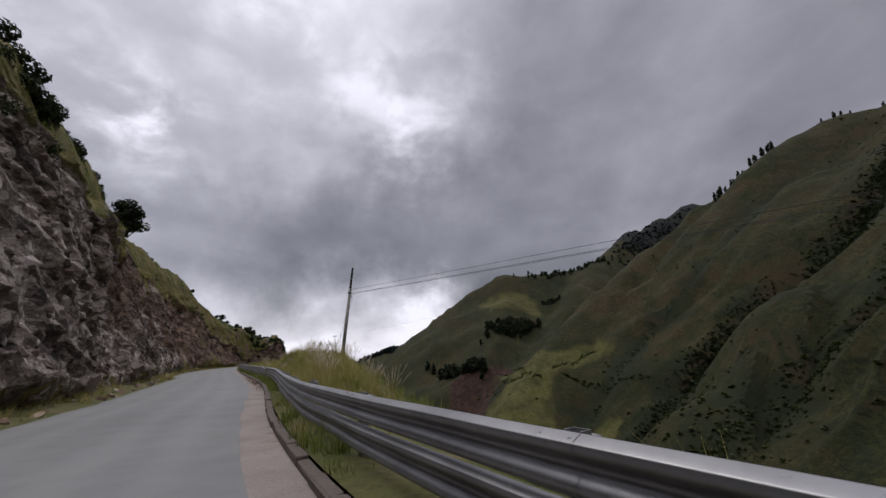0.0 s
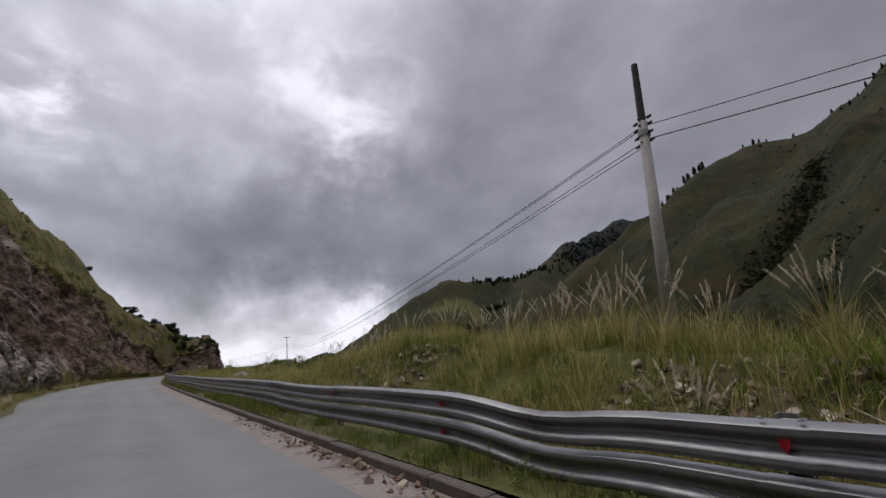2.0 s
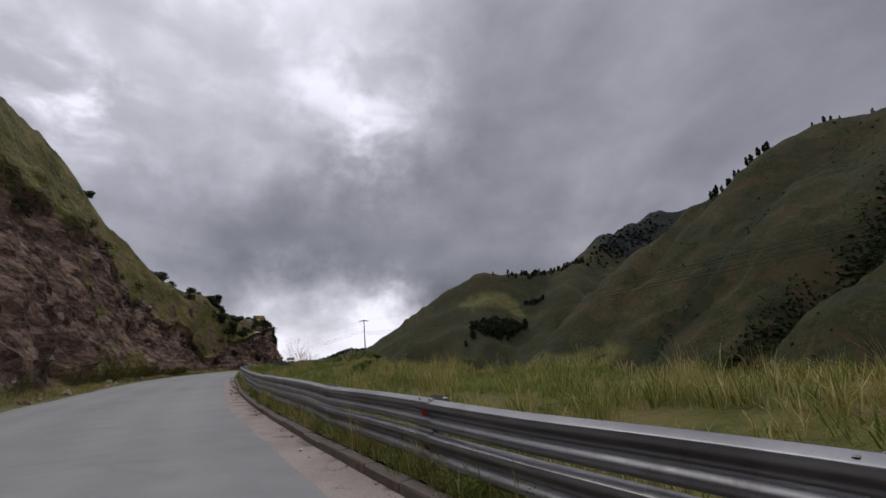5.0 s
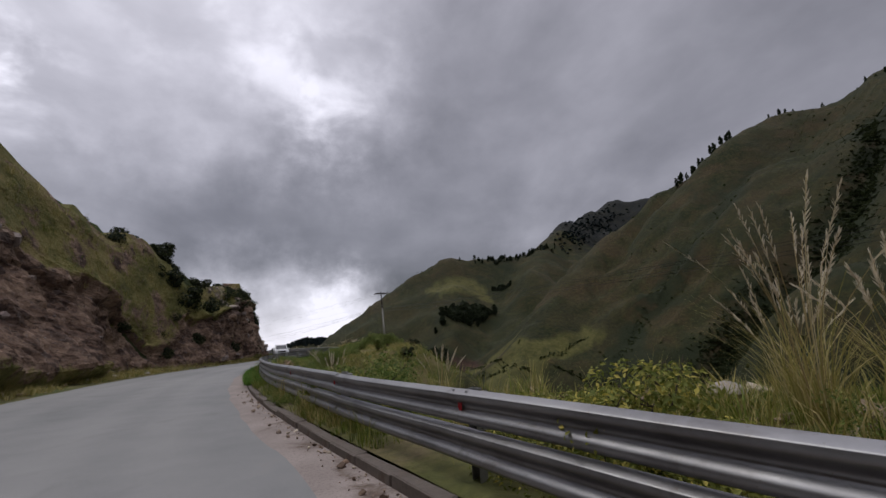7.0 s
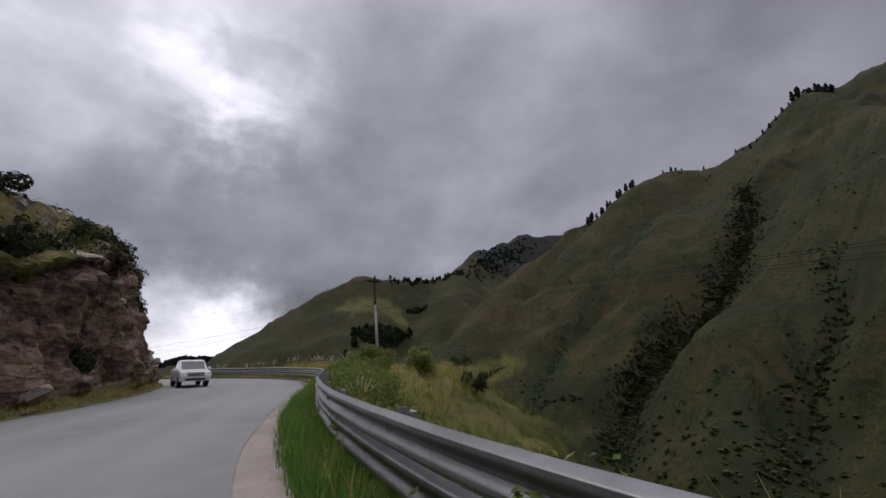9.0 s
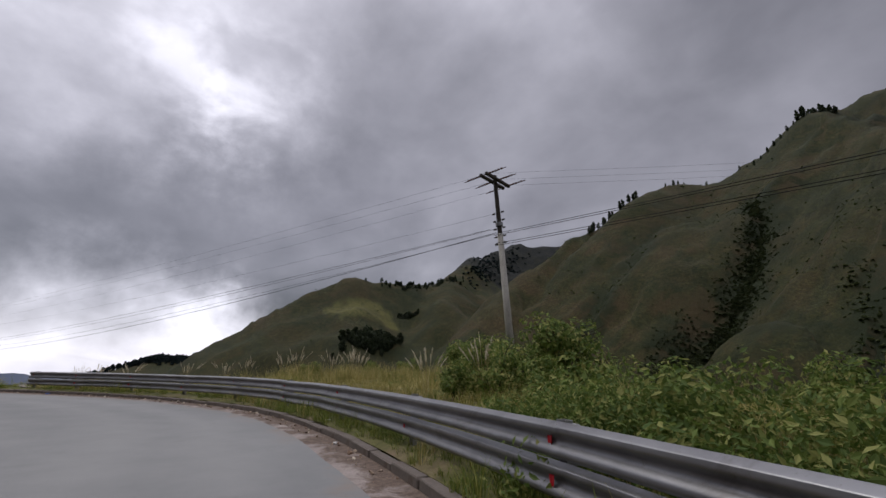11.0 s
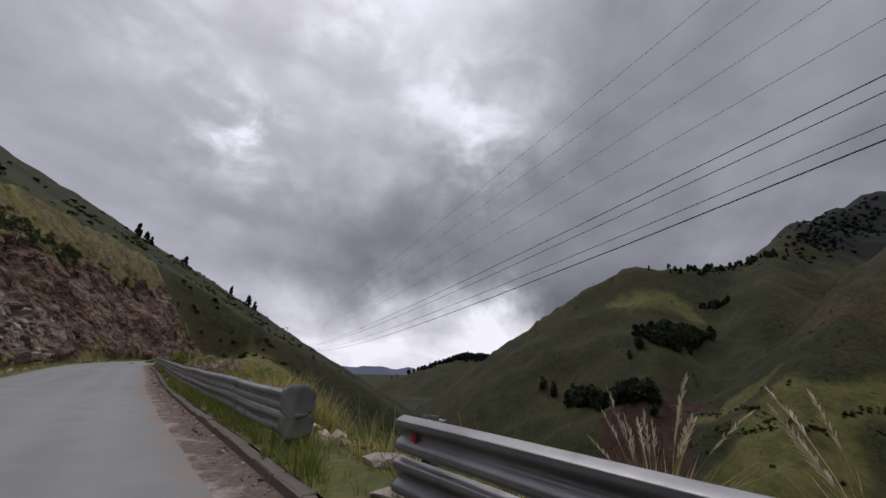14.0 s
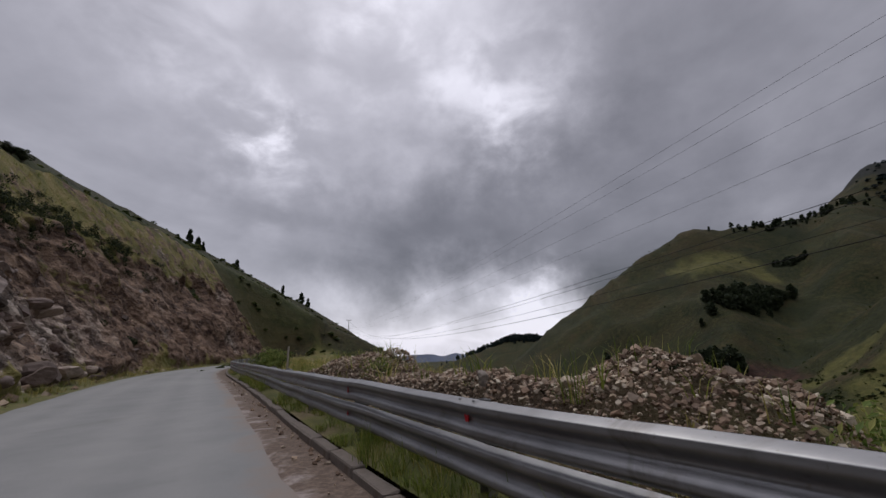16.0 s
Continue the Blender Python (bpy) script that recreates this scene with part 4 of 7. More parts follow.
    over = jj / rows - bare_share(s[ii])
    m = (r.rand(15000) < np.exp(-((over - 0.05) / 0.09) ** 2) * step(fractal(s[ii] / 8, over * 6, 3, 0.5, 99), -0.35, 0.5) * (0.3 - 0.1 * step(s[ii], 140, 155) + 0.8 * step(s[ii], 183, 189) + 1.4 * step(s[ii], 248, 258))) & (s[ii] > 36) & (s[ii] < 326)
    scrub_at = [(float(a), float(b), float(c)) for a, b, c in P[jj[m], ii[m]]]
    m2 = (over > 0.0) & (s[ii] > 36) & (s[ii] < 326)
    return blocks_at, scrub_at, [(float(a), float(b), float(c)) for a, b, c in P[jj[m2], ii[m2]]]


CUT_BLOCKS, CUT_SCRUB, CUT_GRASS = build_cut("rock_cut", 2, LENGTH - 4, "steep road cut of broken grey rock and reddish earth")


# ---- kerb stones ----
def kerb_meshes():
    out = []
    for k in range(5):
        bm = bmesh.new()
        box(bm, (0.99, 0.18, 0.30), Matrix.Translation((0, 0, -0.0)), 0.022)
        rnd = random.Random(100 + k)
        for v in bm.verts:
            v.co += Vector((rnd.uniform(-0.01, 0.01), rnd.uniform(-0.012, 0.012), rnd.uniform(-0.012, 0.012)))
        me = bpy.data.meshes.new("kerb_stone")
        bm.to_mesh(me)
        bm.free()
        me.materials.append(KERB)
        out.append(me)
    return out


def build_kerb():
    top = empty("kerb", Matrix(), "row of weathered concrete kerb stones along the gutter", "kerb", kind="structure")
    ms = kerb_meshes()
    rnd = random.Random(7)
    for i in range(20, 306):
        s = i * 1.0
        ob = new("kerb_stone", rnd.choice(ms))
        sink = 0.0 if rnd.random() > 0.05 else 0.04
        if 176 < s < 190:
            sink += 0.06
        ob.matrix_world = road_pose(s, 0.12 + rnd.uniform(-0.012, 0.012), -0.025 + rnd.uniform(-0.014, 0.014) - sink, rnd.uniform(-0.7, 0.7))
        ob.parent = top


build_kerb()


# ---- guard rails ----
def w_profile():
    """The W of a crash barrier beam, seen from the end: offset towards the road and height, 0.31 m high."""
    knots = [(0.030, 0.0), (0.060, 0.018), (0.078, 0.034), (0.083, 0.046), (0.083, 0.066), (0.077, 0.080), (0.060, 0.098), (0.038, 0.116), (0.022, 0.130), (0.016, 0.146), (0.019, 0.164), (0.032, 0.181), (0.052, 0.198), (0.070, 0.214), (0.081, 0.232), (0.083, 0.246), (0.083, 0.266), (0.082, 0.270), (0.077, 0.275), (0.072, 0.278), (0.040, 0.295), (0.004, 0.310), (0.0, 0.312)]
    pts = []
    for (a, b), (c, d) in zip(knots, knots[1:]):
        pts.append((a, b))
    return pts + [knots[-1]]


PROFILE = w_profile()
BEAM_TOP = 1.0
rail_off = along([(0, 0.55), (36, 0.58), (56, 0.6), (66, 0.62), (86, 0.55), (100, 0.42), (112, 0.3), (136, 0.42), (150, 0.45), (163, 0.62), (170, 0.64), (184, 0.78), (200, 0.6), (214, 0.62), (228, 0.6), (236, 0.52), (262, 0.5), (290, 0.5), (345, 0.5)])


def rail_point(s, o, z):
    x, y = at(s, o)
    return np.stack([x, y, np.zeros_like(x) + z], -1)


def dents(s):
    """Where cars have pushed the rail down."""
    return -0.12 * np.exp(-((s - 69.2) / 0.8) ** 2) - 0.05 * np.exp(-((s - 67.3) / 1.5) ** 2) - 0.03 * np.exp(-((s - 76) / 2.0) ** 2) - 0.03 * np.exp(-((s - 120) / 1.4) ** 2)


def build_guardrail(name, s0, s1, pitch, label):
    top = empty(name, Matrix(), label, "guardrail")
    count = math.ceil((s1 - s0) / pitch - 0.05)
    for i in range(count):
        a, b = s0 + i * pitch, s0 + (i + 1) * pitch + 0.3
        last = i == count - 1
        if last:
            b = s1
        s = np.linspace(a, b, 12)
        # beams were knocked about over the years
        dip = 0.02 * value_noise(np.array([i * 0.7]), np.array([3.1]))[0]
        for low, lift in ((False, BEAM_TOP - 0.312), (True, BEAM_TOP - 0.312 - 0.345)):
            rows = []
            for d, z in PROFILE:
                o = rail_off(s) - 0.5 * dents(s) - d - (0.004 if i % 2 else 0.0) + 0.02 * fractal(s / 2.6, s * 0 + (7 if low else 1), 2, 0.5, 51)
                rows.append(rail_point(s, o, z + lift + dip + dents(s) + 0.012 * fractal(s / 3.3, s * 0 + 4, 2, 0.5, 57)))
            back = [r + np.stack([np.interp(s, KS, KN[:, 0]) * 0.004, np.interp(s, KS, KN[:, 1]) * 0.004, s * 0], -1) for r in rows]
            P = np.stack(rows + back[::-1] + rows[:1], 0)
            grid_object("lower_beam" if low else "upper_beam", P, STEEL, parent=top)
    return top


rails = [build_guardrail("guardrail", 10.08, 233.4, 3.79, "two galvanised steel W-beam rails stacked on posts along the drop"),
         build_guardrail("guardrail", 236.72, 325, 3.44, "shorter double W-beam steel guardrail with a rounded end cap")]


# ---- posts, reflectors, bolts and end caps of the rails ----
def rail_meshes():
    made = {}
    bm = bmesh.new()
    # an open channel section, 0.12 m wide, with its spacer
    box(bm, (0.12, 0.008, 1.5), Matrix.Translation((0, 0.045, 0.245)))
    for x in (-0.06, 0.06):
        box(bm, (0.008, 0.09, 1.5), Matrix.Translation((x, 0, 0.245)))
    box(bm, (0.16, 0.10, 0.36), Matrix.Translation((0, 0.07, 0.78)), 0.008)
    made["post"] = (bm, POST_STEEL)
    bm = bmesh.new()
    # a folded plate with a slanting upper edge
    for sgn in (-1, 1):
        vs = [bm.verts.new(p) for p in ((0, 0, -0.085), (0.030 * sgn, 0.012, -0.03), (0.042 * sgn, 0.012, 0.045), (0, 0, 0.065))]
        ws = [bm.verts.new(v.co + Vector((0, -0.006, 0))) for v in vs]
        bm.faces.new(vs), bm.faces.new(ws[::-1])
        for a in range(4):
            b = (a + 1) % 4
            bm.faces.new((vs[b], vs[a], ws[a], ws[b]))
    made["reflector"] = (bm, RED)
    bm = bmesh.new()
    rod(bm, (0, 0, 0), (0, 0, 0.012), 0.019, 0.014, 8)
    made["bolt"] = (bm, BOLT)
    out = {}
    for k, (bm, m) in made.items():
        me = bpy.data.meshes.new(k)
        bm.to_mesh(me)
        bm.free()
        me.materials.append(m)
        out[k] = me
    return out


def place(name, me, m, parent):
    ob = new(name, me)
    ob.matrix_world = m
    ob.parent = parent
    return ob


def end_cap(top, s, lift, size):
    """A plate bent outwards round the beam's end, ear-shaped, that turns the sharp edge away."""
    n, rows = 22, 9
    P = np.zeros((rows, n, 3))
    for j in range(n):
        a = j / (n - 1)
        # along the beam, a bend towards the drop, then a flat ear
        if a < 0.35:
            x, y = 0.16 - 0.26 * a / 0.35, 0.065
        elif a < 0.6:
            b = (a - 0.35) / 0.25 * math.pi / 2
            x, y = -0.10 - 0.13 * math.sin(b), 0.065 - 0.13 * (1 - math.cos(b))
        else:
            x, y = -0.23 + 0.10 * (a - 0.6) / 0.4, -0.065 - 0.32 * (a - 0.6) / 0.4
        h = 0.15 + 0.075 * min(1, max(0, (a - 0.12) / 0.3)) if a < 0.62 else 0.225 * math.sqrt(max(0.02, 1 - ((a - 0.62) / 0.385) ** 2))
        for i in range(rows):
            v = 2 * i / (rows - 1) - 1
            P[i, j] = (x, y + 0.02 * (1 - v * v), v * h * size + 0.01 * math.sin(5 * a + 2 * v))
    ob = grid_object("end_cap", P, CAP, parent=top, label="dull grey rounded end cap")
    sol = ob.modifiers.new("thick", "SOLIDIFY")
    sol.thickness = 0.008
    ob.matrix_world = road_pose(s, float(rail_off(s)) - 0.03, lift + 0.156)
    return ob


CAP = plain_material("dull_zinc_cap", (0.20, 0.20, 0.195), 0.65, 0.35, 0.2, 3.0)
RM = rail_meshes()


def furnish_rail(top, s0, s1, pitch, seed):
    rnd = random.Random(seed)
    n = math.ceil((s1 - s0) / pitch - 0.05)
    for i in range(n + 1):
        s = s0 + i * pitch + 0.15
        if i == n:
            s = s1 - 0.25
        o = float(rail_off(s))
        ground_z = 0.12
        place("post", RM["post"], road_pose(s, o + 0.14, rnd.uniform(-0.03, 0.02) + 0.0, 180 + rnd.uniform(-4, 4)), top)
        for z, chance in ((BEAM_TOP - 0.156, 0.9), (BEAM_TOP - 0.501, 0.55)):
            if s < 48 or rnd.random() > chance:
                continue
            if 40 < s < 62 and rnd.random() < 0.7:
                continue
            place("reflector", RM["reflector"], road_pose(s, o - 0.035, z, rnd.uniform(-15, 15)), top)
        for ds in (-0.11, 0.11):
            place("bolt", RM["bolt"], road_pose(s + ds, o - 0.035, BEAM_TOP - 0.028) @ Matrix.Rotation(radians(24), 4, "X"), top)


furnish_rail(rails[0], 10.08, 233.4, 3.79, 1)
place("post", RM["post"], road_pose(35.4, 0.95, 0.02, 184), rails[0])
furnish_rail(rails[1], 236.72, 325, 3.44, 2)
for lift in (BEAM_TOP - 0.312, BEAM_TOP - 0.657):
    end_cap(rails[1], 236.62, lift, 1.14 if lift > 0.5 else 0.85)


# ---- power line ----
def cable(name, pts, r, top=None):
    """A thin round cable through the points."""
    n = 5
    P = np.array(pts, float)
    t = np.gradient(P, axis=0)
    t /= np.linalg.norm(t, axis=1, keepdims=True)
    side = np.cross(t, (0, 0, 1.0))
    side /= np.linalg.norm(side, axis=1, keepdims=True)
    up = np.cross(side, t)
    ring = [P + r * (math.cos(a) * side + math.sin(a) * up) for a in np.linspace(0, 2 * math.pi, n + 1)]
    return grid_object(name, np.stack(ring, 0), CABLE, parent=top)


def span(a, b, sag, n=30):
    a, b = np.array(a, float), np.array(b, float)
    u = np.linspace(0, 1, n)[:, None]
    p = a + (b - a) * u
    p[:, 2] -= (sag * 4 * u * (1 - u))[:, 0]
    return p


def build_pole(x, y, z0, ztop, bearing, arms, label, lean=(0, 0), dark_top=0.0):
    """A tapered pole with its top over x, y; lean shifts its foot, and bearing turns it so that its x axis runs along the line."""
    up = Matrix.Rotation(math.atan2(math.hypot(*lean), ztop - z0), 4, Vector((lean[1], -lean[0], 0)).normalized() if any(lean) else Vector((1, 0, 0)))
    top = empty("utility_pole", Matrix.Translation((x + lean[0], y + lean[1], z0)) @ up @ Matrix.Rotation(radians(bearing), 4, "Z"), label, "utility pole", "poles of the power line")
    h = ztop - z0
    bm = bmesh.new()
    rod(bm, (0, 0, -0.6), (0, 0, h - dark_top), 0.17, 0.17 - 0.075 * (1 - dark_top / h), 14)
    for f in bm.faces:
        f.smooth = len(f.verts) == 4
    part("shaft", bm, POLE_CONCRETE, top)
    if dark_top:
        bm = bmesh.new()
        rod(bm, (0, 0, h - dark_top), (0, 0, h), 0.10, 0.085, 12)
        part("upper_shaft", bm, POLE_DARK, top, "dark upper section of the pole")
    if arms:
        for y0, z, tilt in arms:
            bm = bmesh.new()
            box(bm, (0.12, 1.9, 0.13), Matrix.Translation((y0, 0, h - z)) @ Matrix.Rotation(radians(tilt), 4, "X"), 0.01)
            part("crossarm", bm, POLE_DARK, top, "dark wooden crossarm")
            for e in (-0.85, 0.0, 0.85):
                bm = bmesh.new()
                for d in (-1, 1):
                    rod(bm, (y0, e, h - z + 0.0), (y0 + 0.9 * d, e, h - z - 0.02), 0.02, 0.02, 6)
                    for k in range(4):
                        rod(bm, (y0 + (0.28 + 0.13 * k) * d, e, h - z), (y0 + (0.33 + 0.13 * k) * d, e, h - z), 0.05, 0.03, 8)
                part("insulator", bm, PORCELAIN, top, "string of brown porcelain insulators")
    # low-voltage rack
    for z in (1.75, 2.1, 2.45, 2.8, 3.1) if arms else (1.85, 2.05, 2.3, 2.55):
        bm = bmesh.new()
        box(bm, (0.05, 0.30, 0.03), Matrix.Translation((0, 0, h - z)))
        for d in (-1, 1):
            rod(bm, (0.16 * d, 0, h - z), (0.28 * d, 0, h - z), 0.045, 0.03, 8)
        part("bracket", bm, POLE_DARK, top)
    bm = bmesh.new()
    rod(bm, (0, 0, h - 2.35), (0, 0, h - 2.2), 0.155, 0.155, 12, True)
    part("clamp_band", bm, BOLT, top)
    return top


pole_a = (-8.2, 36.0)
pole_b = (-45.05, 166.4)
pole_c = (-150.0, 330.0)
# the line crosses the valley from the first pole to a pole on the far flank
pole_z = (-8.2 + 0.723 * 430, 36.0 - 0.690 * 430)
pole_z_top = float(land_height(np.array([pole_z[0]]), np.array([pole_z[1]]))[0]) + 9.0
valley_sag = max(2.0, (pole_z_top - 6.8 + 0.028 * 430) / 4)


def line_bearing(a, b):
    return math.degrees(math.atan2(b[1] - a[1], b[0] - a[0]))


build_pole(*pole_a, 1.3, 9.15, line_bearing(pole_a, pole_b), None, "slim concrete utility pole with a dark top on the berm", (-0.78, -0.5), 1.9)
build_pole(*pole_b, 0.6, 9.6, line_bearing(pole_a, pole_b) + 8, [(-0.14, 0.25, 0), (0.14, 0.25, 0)], "concrete utility pole with double dark crossarms above bushes", (0.5, -0.25), 2.7)
build_pole(*pole_c, float(land_height(np.array([pole_c[0]]), np.array([pole_c[1]]))[0]) - 0.2, 12.5, line_bearing(pole_b, pole_c), [(0.0, 0.25, 0)], "distant concrete utility pole on the hillside")
pole_low = at(271.0, 2.2)
bm_post = empty("marker_post", Matrix.Translation((float(pole_low[0]), float(pole_low[1]), 0.3)), "short pale timber post beside the rubble heap", "post")


def lines(a, b, heights, sides, sag, r):
    d = np.array(b[:2]) - np.array(a[:2])
    d /= np.linalg.norm(d)
    nrm = np.array([-d[1], d[0]])
    for (za, zb), o in zip(heights, sides):
        c = cable("power_cable", span((a[0] + nrm[0] * o, a[1] + nrm[1] * o, za), (b[0] + nrm[0] * o, b[1] + nrm[1] * o, zb), sag + 0.3 * abs(o)), r)
        tagged(c, "thin black overhead cable strung between utility poles", "cable", "cables of the power line")


# bundle of low cables all along, and the thin high-voltage wires beyond the second pole
lines(pole_a, pole_z, [(7.15, pole_z_top), (6.85, pole_z_top - 0.3), (6.75, pole_z_top - 0.6)], (-0.1, 0.1, -0.1), valley_sag, 0.012)
build_pole(*pole_z, pole_z_top - 9.2, pole_z_top + 0.4, line_bearing(pole_a, pole_z), None, "distant concrete utility pole on the far slope")
lines(pole_a, pole_b, [(7.3, 6.95), (7.1, 6.8), (6.85, 6.5), (6.6, 6.35)], (-0.1, 0.1, -0.1, 0.1), 2.2, 0.011)
for side, za, zc, sag, thick in ((0.62, 6.90, 7.1, 3.8, 0.009), (0.24, 7.02, 9.0, 4.7, 0.008), (-0.15, 6.95, 9.6, 5.45, 0.008), (0.0, 6.94, 12.2, 6.9, 0.013)):
    lines(pole_b, pole_c, [(za, zc)], (side,), sag - 0.3 * abs(side), thick)
for side, za, zc, sag in ((0.9, 9.25, 8.8, 1.8), (-0.1, 9.4, 10.5, 2.6), (-0.9, 9.35, 10.2, 3.0), (-0.12, 7.85, 10.4, 3.6)):
    lines(pole_b, pole_c, [(za, zc)], (side,), sag, 0.004)
for o in (-0.85, 0.0, 0.85):
    c = cable("power_cable", span((pole_b[0] + 0.9 * o, pole_b[1] + 0.3 * o, 9.4), (160 + o, 60, 60), 10), 0.0035)
    tagged(c, "thin black overhead cable strung between utility poles", "cable", "cables of the power line")
bmp = bmesh.new()
rod(bmp, (0, 0, -0.3), (0.06, 0.02, 1.5), 0.06, 0.05, 8)
part("shaft", bmp, PALE_STONE, bm_post)


# ---- the white pickup ----
def build_pickup(m):
    white = plain_material("white_car_paint", (0.62, 0.63, 0.64), 0.25, 0.0, 0.04)
    black = plain_material("black_car_trim", (0.02, 0.02, 0.021), 0.5)
    glass = plain_material("dark_car_glass", (0.015, 0.018, 0.02), 0.05)
    glass.node_tree.nodes["Principled BSDF"].inputs["Specular IOR Level"].default_value = 0.8
    tyre = plain_material("tyre_rubber", (0.018, 0.018, 0.018), 0.85)
    alloy = plain_material("alloy_rim", (0.45, 0.45, 0.46), 0.35, 0.8)
    lamp = plain_material("headlight_lens", (0.6, 0.62, 0.66), 0.1)
    chrome = plain_material("chrome_trim", (0.6, 0.6, 0.6), 0.15, 1.0)
    car = empty("pickup_truck", m, "white double-cab pickup truck driving in the oncoming lane", "car")

    def shell(name, profile, half, mat, parent=car, label="", taper=None):
        """A side profile (x along, z up) swept across the car, with its sides drawn in towards the top."""
        bm = bmesh.new()
        loops = []
        for y in (-half, -half * 0.93, half * 0.93, half):
            edge = abs(y) == half
            vs = []
            for x, z in profile:
                yy = y
                if taper and z > taper[0]:
                    yy *= 1 - taper[1] * (z - taper[0])
                vs.append(bm.verts.new((x * (0.985 if edge else 1.0), yy, z - (0.02 if edge and z > 0.6 else 0))))
            loops.append(vs)
        n = len(profile)
        for a, b in zip(loops, loops[1:]):
            for i in range(n):
                j = (i + 1) % n
                bm.faces.new((a[i], a[j], b[j], b[i]))
        bm.faces.new(loops[0][::-1])
        bm.faces.new(loops[-1])
        bmesh.ops.recalc_face_normals(bm, faces=bm.faces)
        bmesh.ops.bevel(bm, geom=[e for e in bm.edges if e.calc_face_angle(0) > 0.5], offset=0.03, segments=2, affect="EDGES")
        return part(name, bm, mat, parent, label)

    # nose to tail along x
    body = shell("body", [(2.62, 0.42), (2.66, 0.75), (2.55, 0.98), (2.42, 1.04), (1.35, 1.14), (-0.75, 1.12), (-0.78, 1.16), (-2.55, 1.16), (-2.6, 0.5), (-2.0, 0.42), (-1.9, 0.62), (-1.1, 0.62), (-1.0, 0.38), (1.0, 0.38), (1.1, 0.62), (1.98, 0.62), (2.08, 0.42)], 0.91, white)
    shell("cabin", [(1.42, 1.1), (0.62, 1.74), (0.35, 1.80), (-0.45, 1.80), (-0.72, 1.72), (-0.9, 1.1)], 0.86, white, taper=(1.1, 0.22))
    shell("windscreen", [(1.36, 1.17), (0.68, 1.71), (0.62, 1.70), (1.28, 1.16)], 0.72, glass)
    for y in (-1, 1):
        bm = bmesh.new()
        pr = [(1.12, 1.18), (0.60, 1.66), (-0.55, 1.69), (-0.72, 1.18)]
        vs = []
        for x, z in pr:
            yy = y * (0.868 * (1 - 0.22 * (z - 1.1)))
            vs.append(bm.verts.new((x, yy, z)))
        f = bm.faces.new(vs)
        r = bmesh.ops.extrude_face_region(bm, geom=[f])
        for v in [e for e in r["geom"] if isinstance(e, bmesh.types.BMVert)]:
            v.co.y -= y * 0.03
        bmesh.ops.recalc_face_normals(bm, faces=bm.faces)
        part("side_window", bm, glass, car)
        bm = bmesh.new()
        box(bm, (0.16, 0.20, 0.17), Matrix.Translation((0.98, y * 1.0, 1.22)), 0.04)
        part("wing_mirror", bm, white, car)
        bm = bmesh.new()
        box(bm, (0.34, 0.36, 0.19), Matrix.Translation((2.42, y * 0.68, 0.87)) @ Matrix.Rotation(radians(-22 * y), 4, "Z"), 0.05)
        part("headlight", bm, lamp, car, "clear headlight")
        bm = bmesh.new()
        box(bm, (0.10, 0.16, 0.10), Matrix.Translation((2.56, y * 0.72, 0.56)), 0.03)
        part("fog_lamp", bm, black, car)
        for x in (1.54, -1.5):
            w = bmesh.new()
            bmesh.ops.create_cone(w, cap_ends=True, segments=28, radius1=0.38, radius2=0.38, depth=0.26, matrix=Matrix.Translation((x, y * 0.80, 0.38)) @ Matrix.Rotation(radians(90), 4, "X"))
            bmesh.ops.bevel(w, geom=[e for e in w.edges if len(e.link_faces) == 2 and e.calc_face_angle(0) > 1.2], offset=0.05, segments=3, affect="EDGES")
            wheel = part("wheel", w, tyre, car)
            rm = bmesh.new()
            bmesh.ops.create_cone(rm, cap_ends=True, segments=20, radius1=0.245, radius2=0.22, depth=0.03, matrix=Matrix.Translation((x, y * 0.935, 0.38)) @ Matrix.Rotation(radians(-90 * y), 4, "X"))
            part("rim", rm, alloy, wheel, "silver alloy rim")
    bm = bmesh.new()
    box(bm, (0.12, 1.0, 0.26), Matrix.Translation((2.60, 0, 0.84)), 0.03)
    g = part("grille", bm, black, car)
    for z in (0.77, 0.84, 0.91):
        bm = bmesh.new()
        box(bm, (0.06, 0.98, 0.025), Matrix.Translation((2.65, 0, z)), 0.005)
        part("grille_bar", bm, chrome, g)
    bm = bmesh.new()
    box(bm, (0.16, 1.2, 0.14), Matrix.Translation((2.58, 0, 0.54)), 0.03)
    part("air_intake", bm, black, car)
    bm = bmesh.new()
    box(bm, (0.02, 0.42, 0.11), Matrix.Translation((2.68, 0, 0.64)), 0.004)
    part("number_plate", bm, alloy, car)
    bm = bmesh.new()
    for y in (-0.55, 0.55):
        rod(bm, (-0.95, y, 1.12), (-1.05, y * 0.92, 1.72), 0.035, 0.035, 8)
    rod(bm, (-1.05, -0.5, 1.72), (-1.05, 0.5, 1.72), 0.035, 0.035, 8)
    part("roll_bar", bm, black, car)
    return car


build_pickup(Matrix.Translation((-59.9, 160.9, 0.02)) @ Matrix.Rotation(math.atan2(-0.93, 0.22), 4, "Z"))


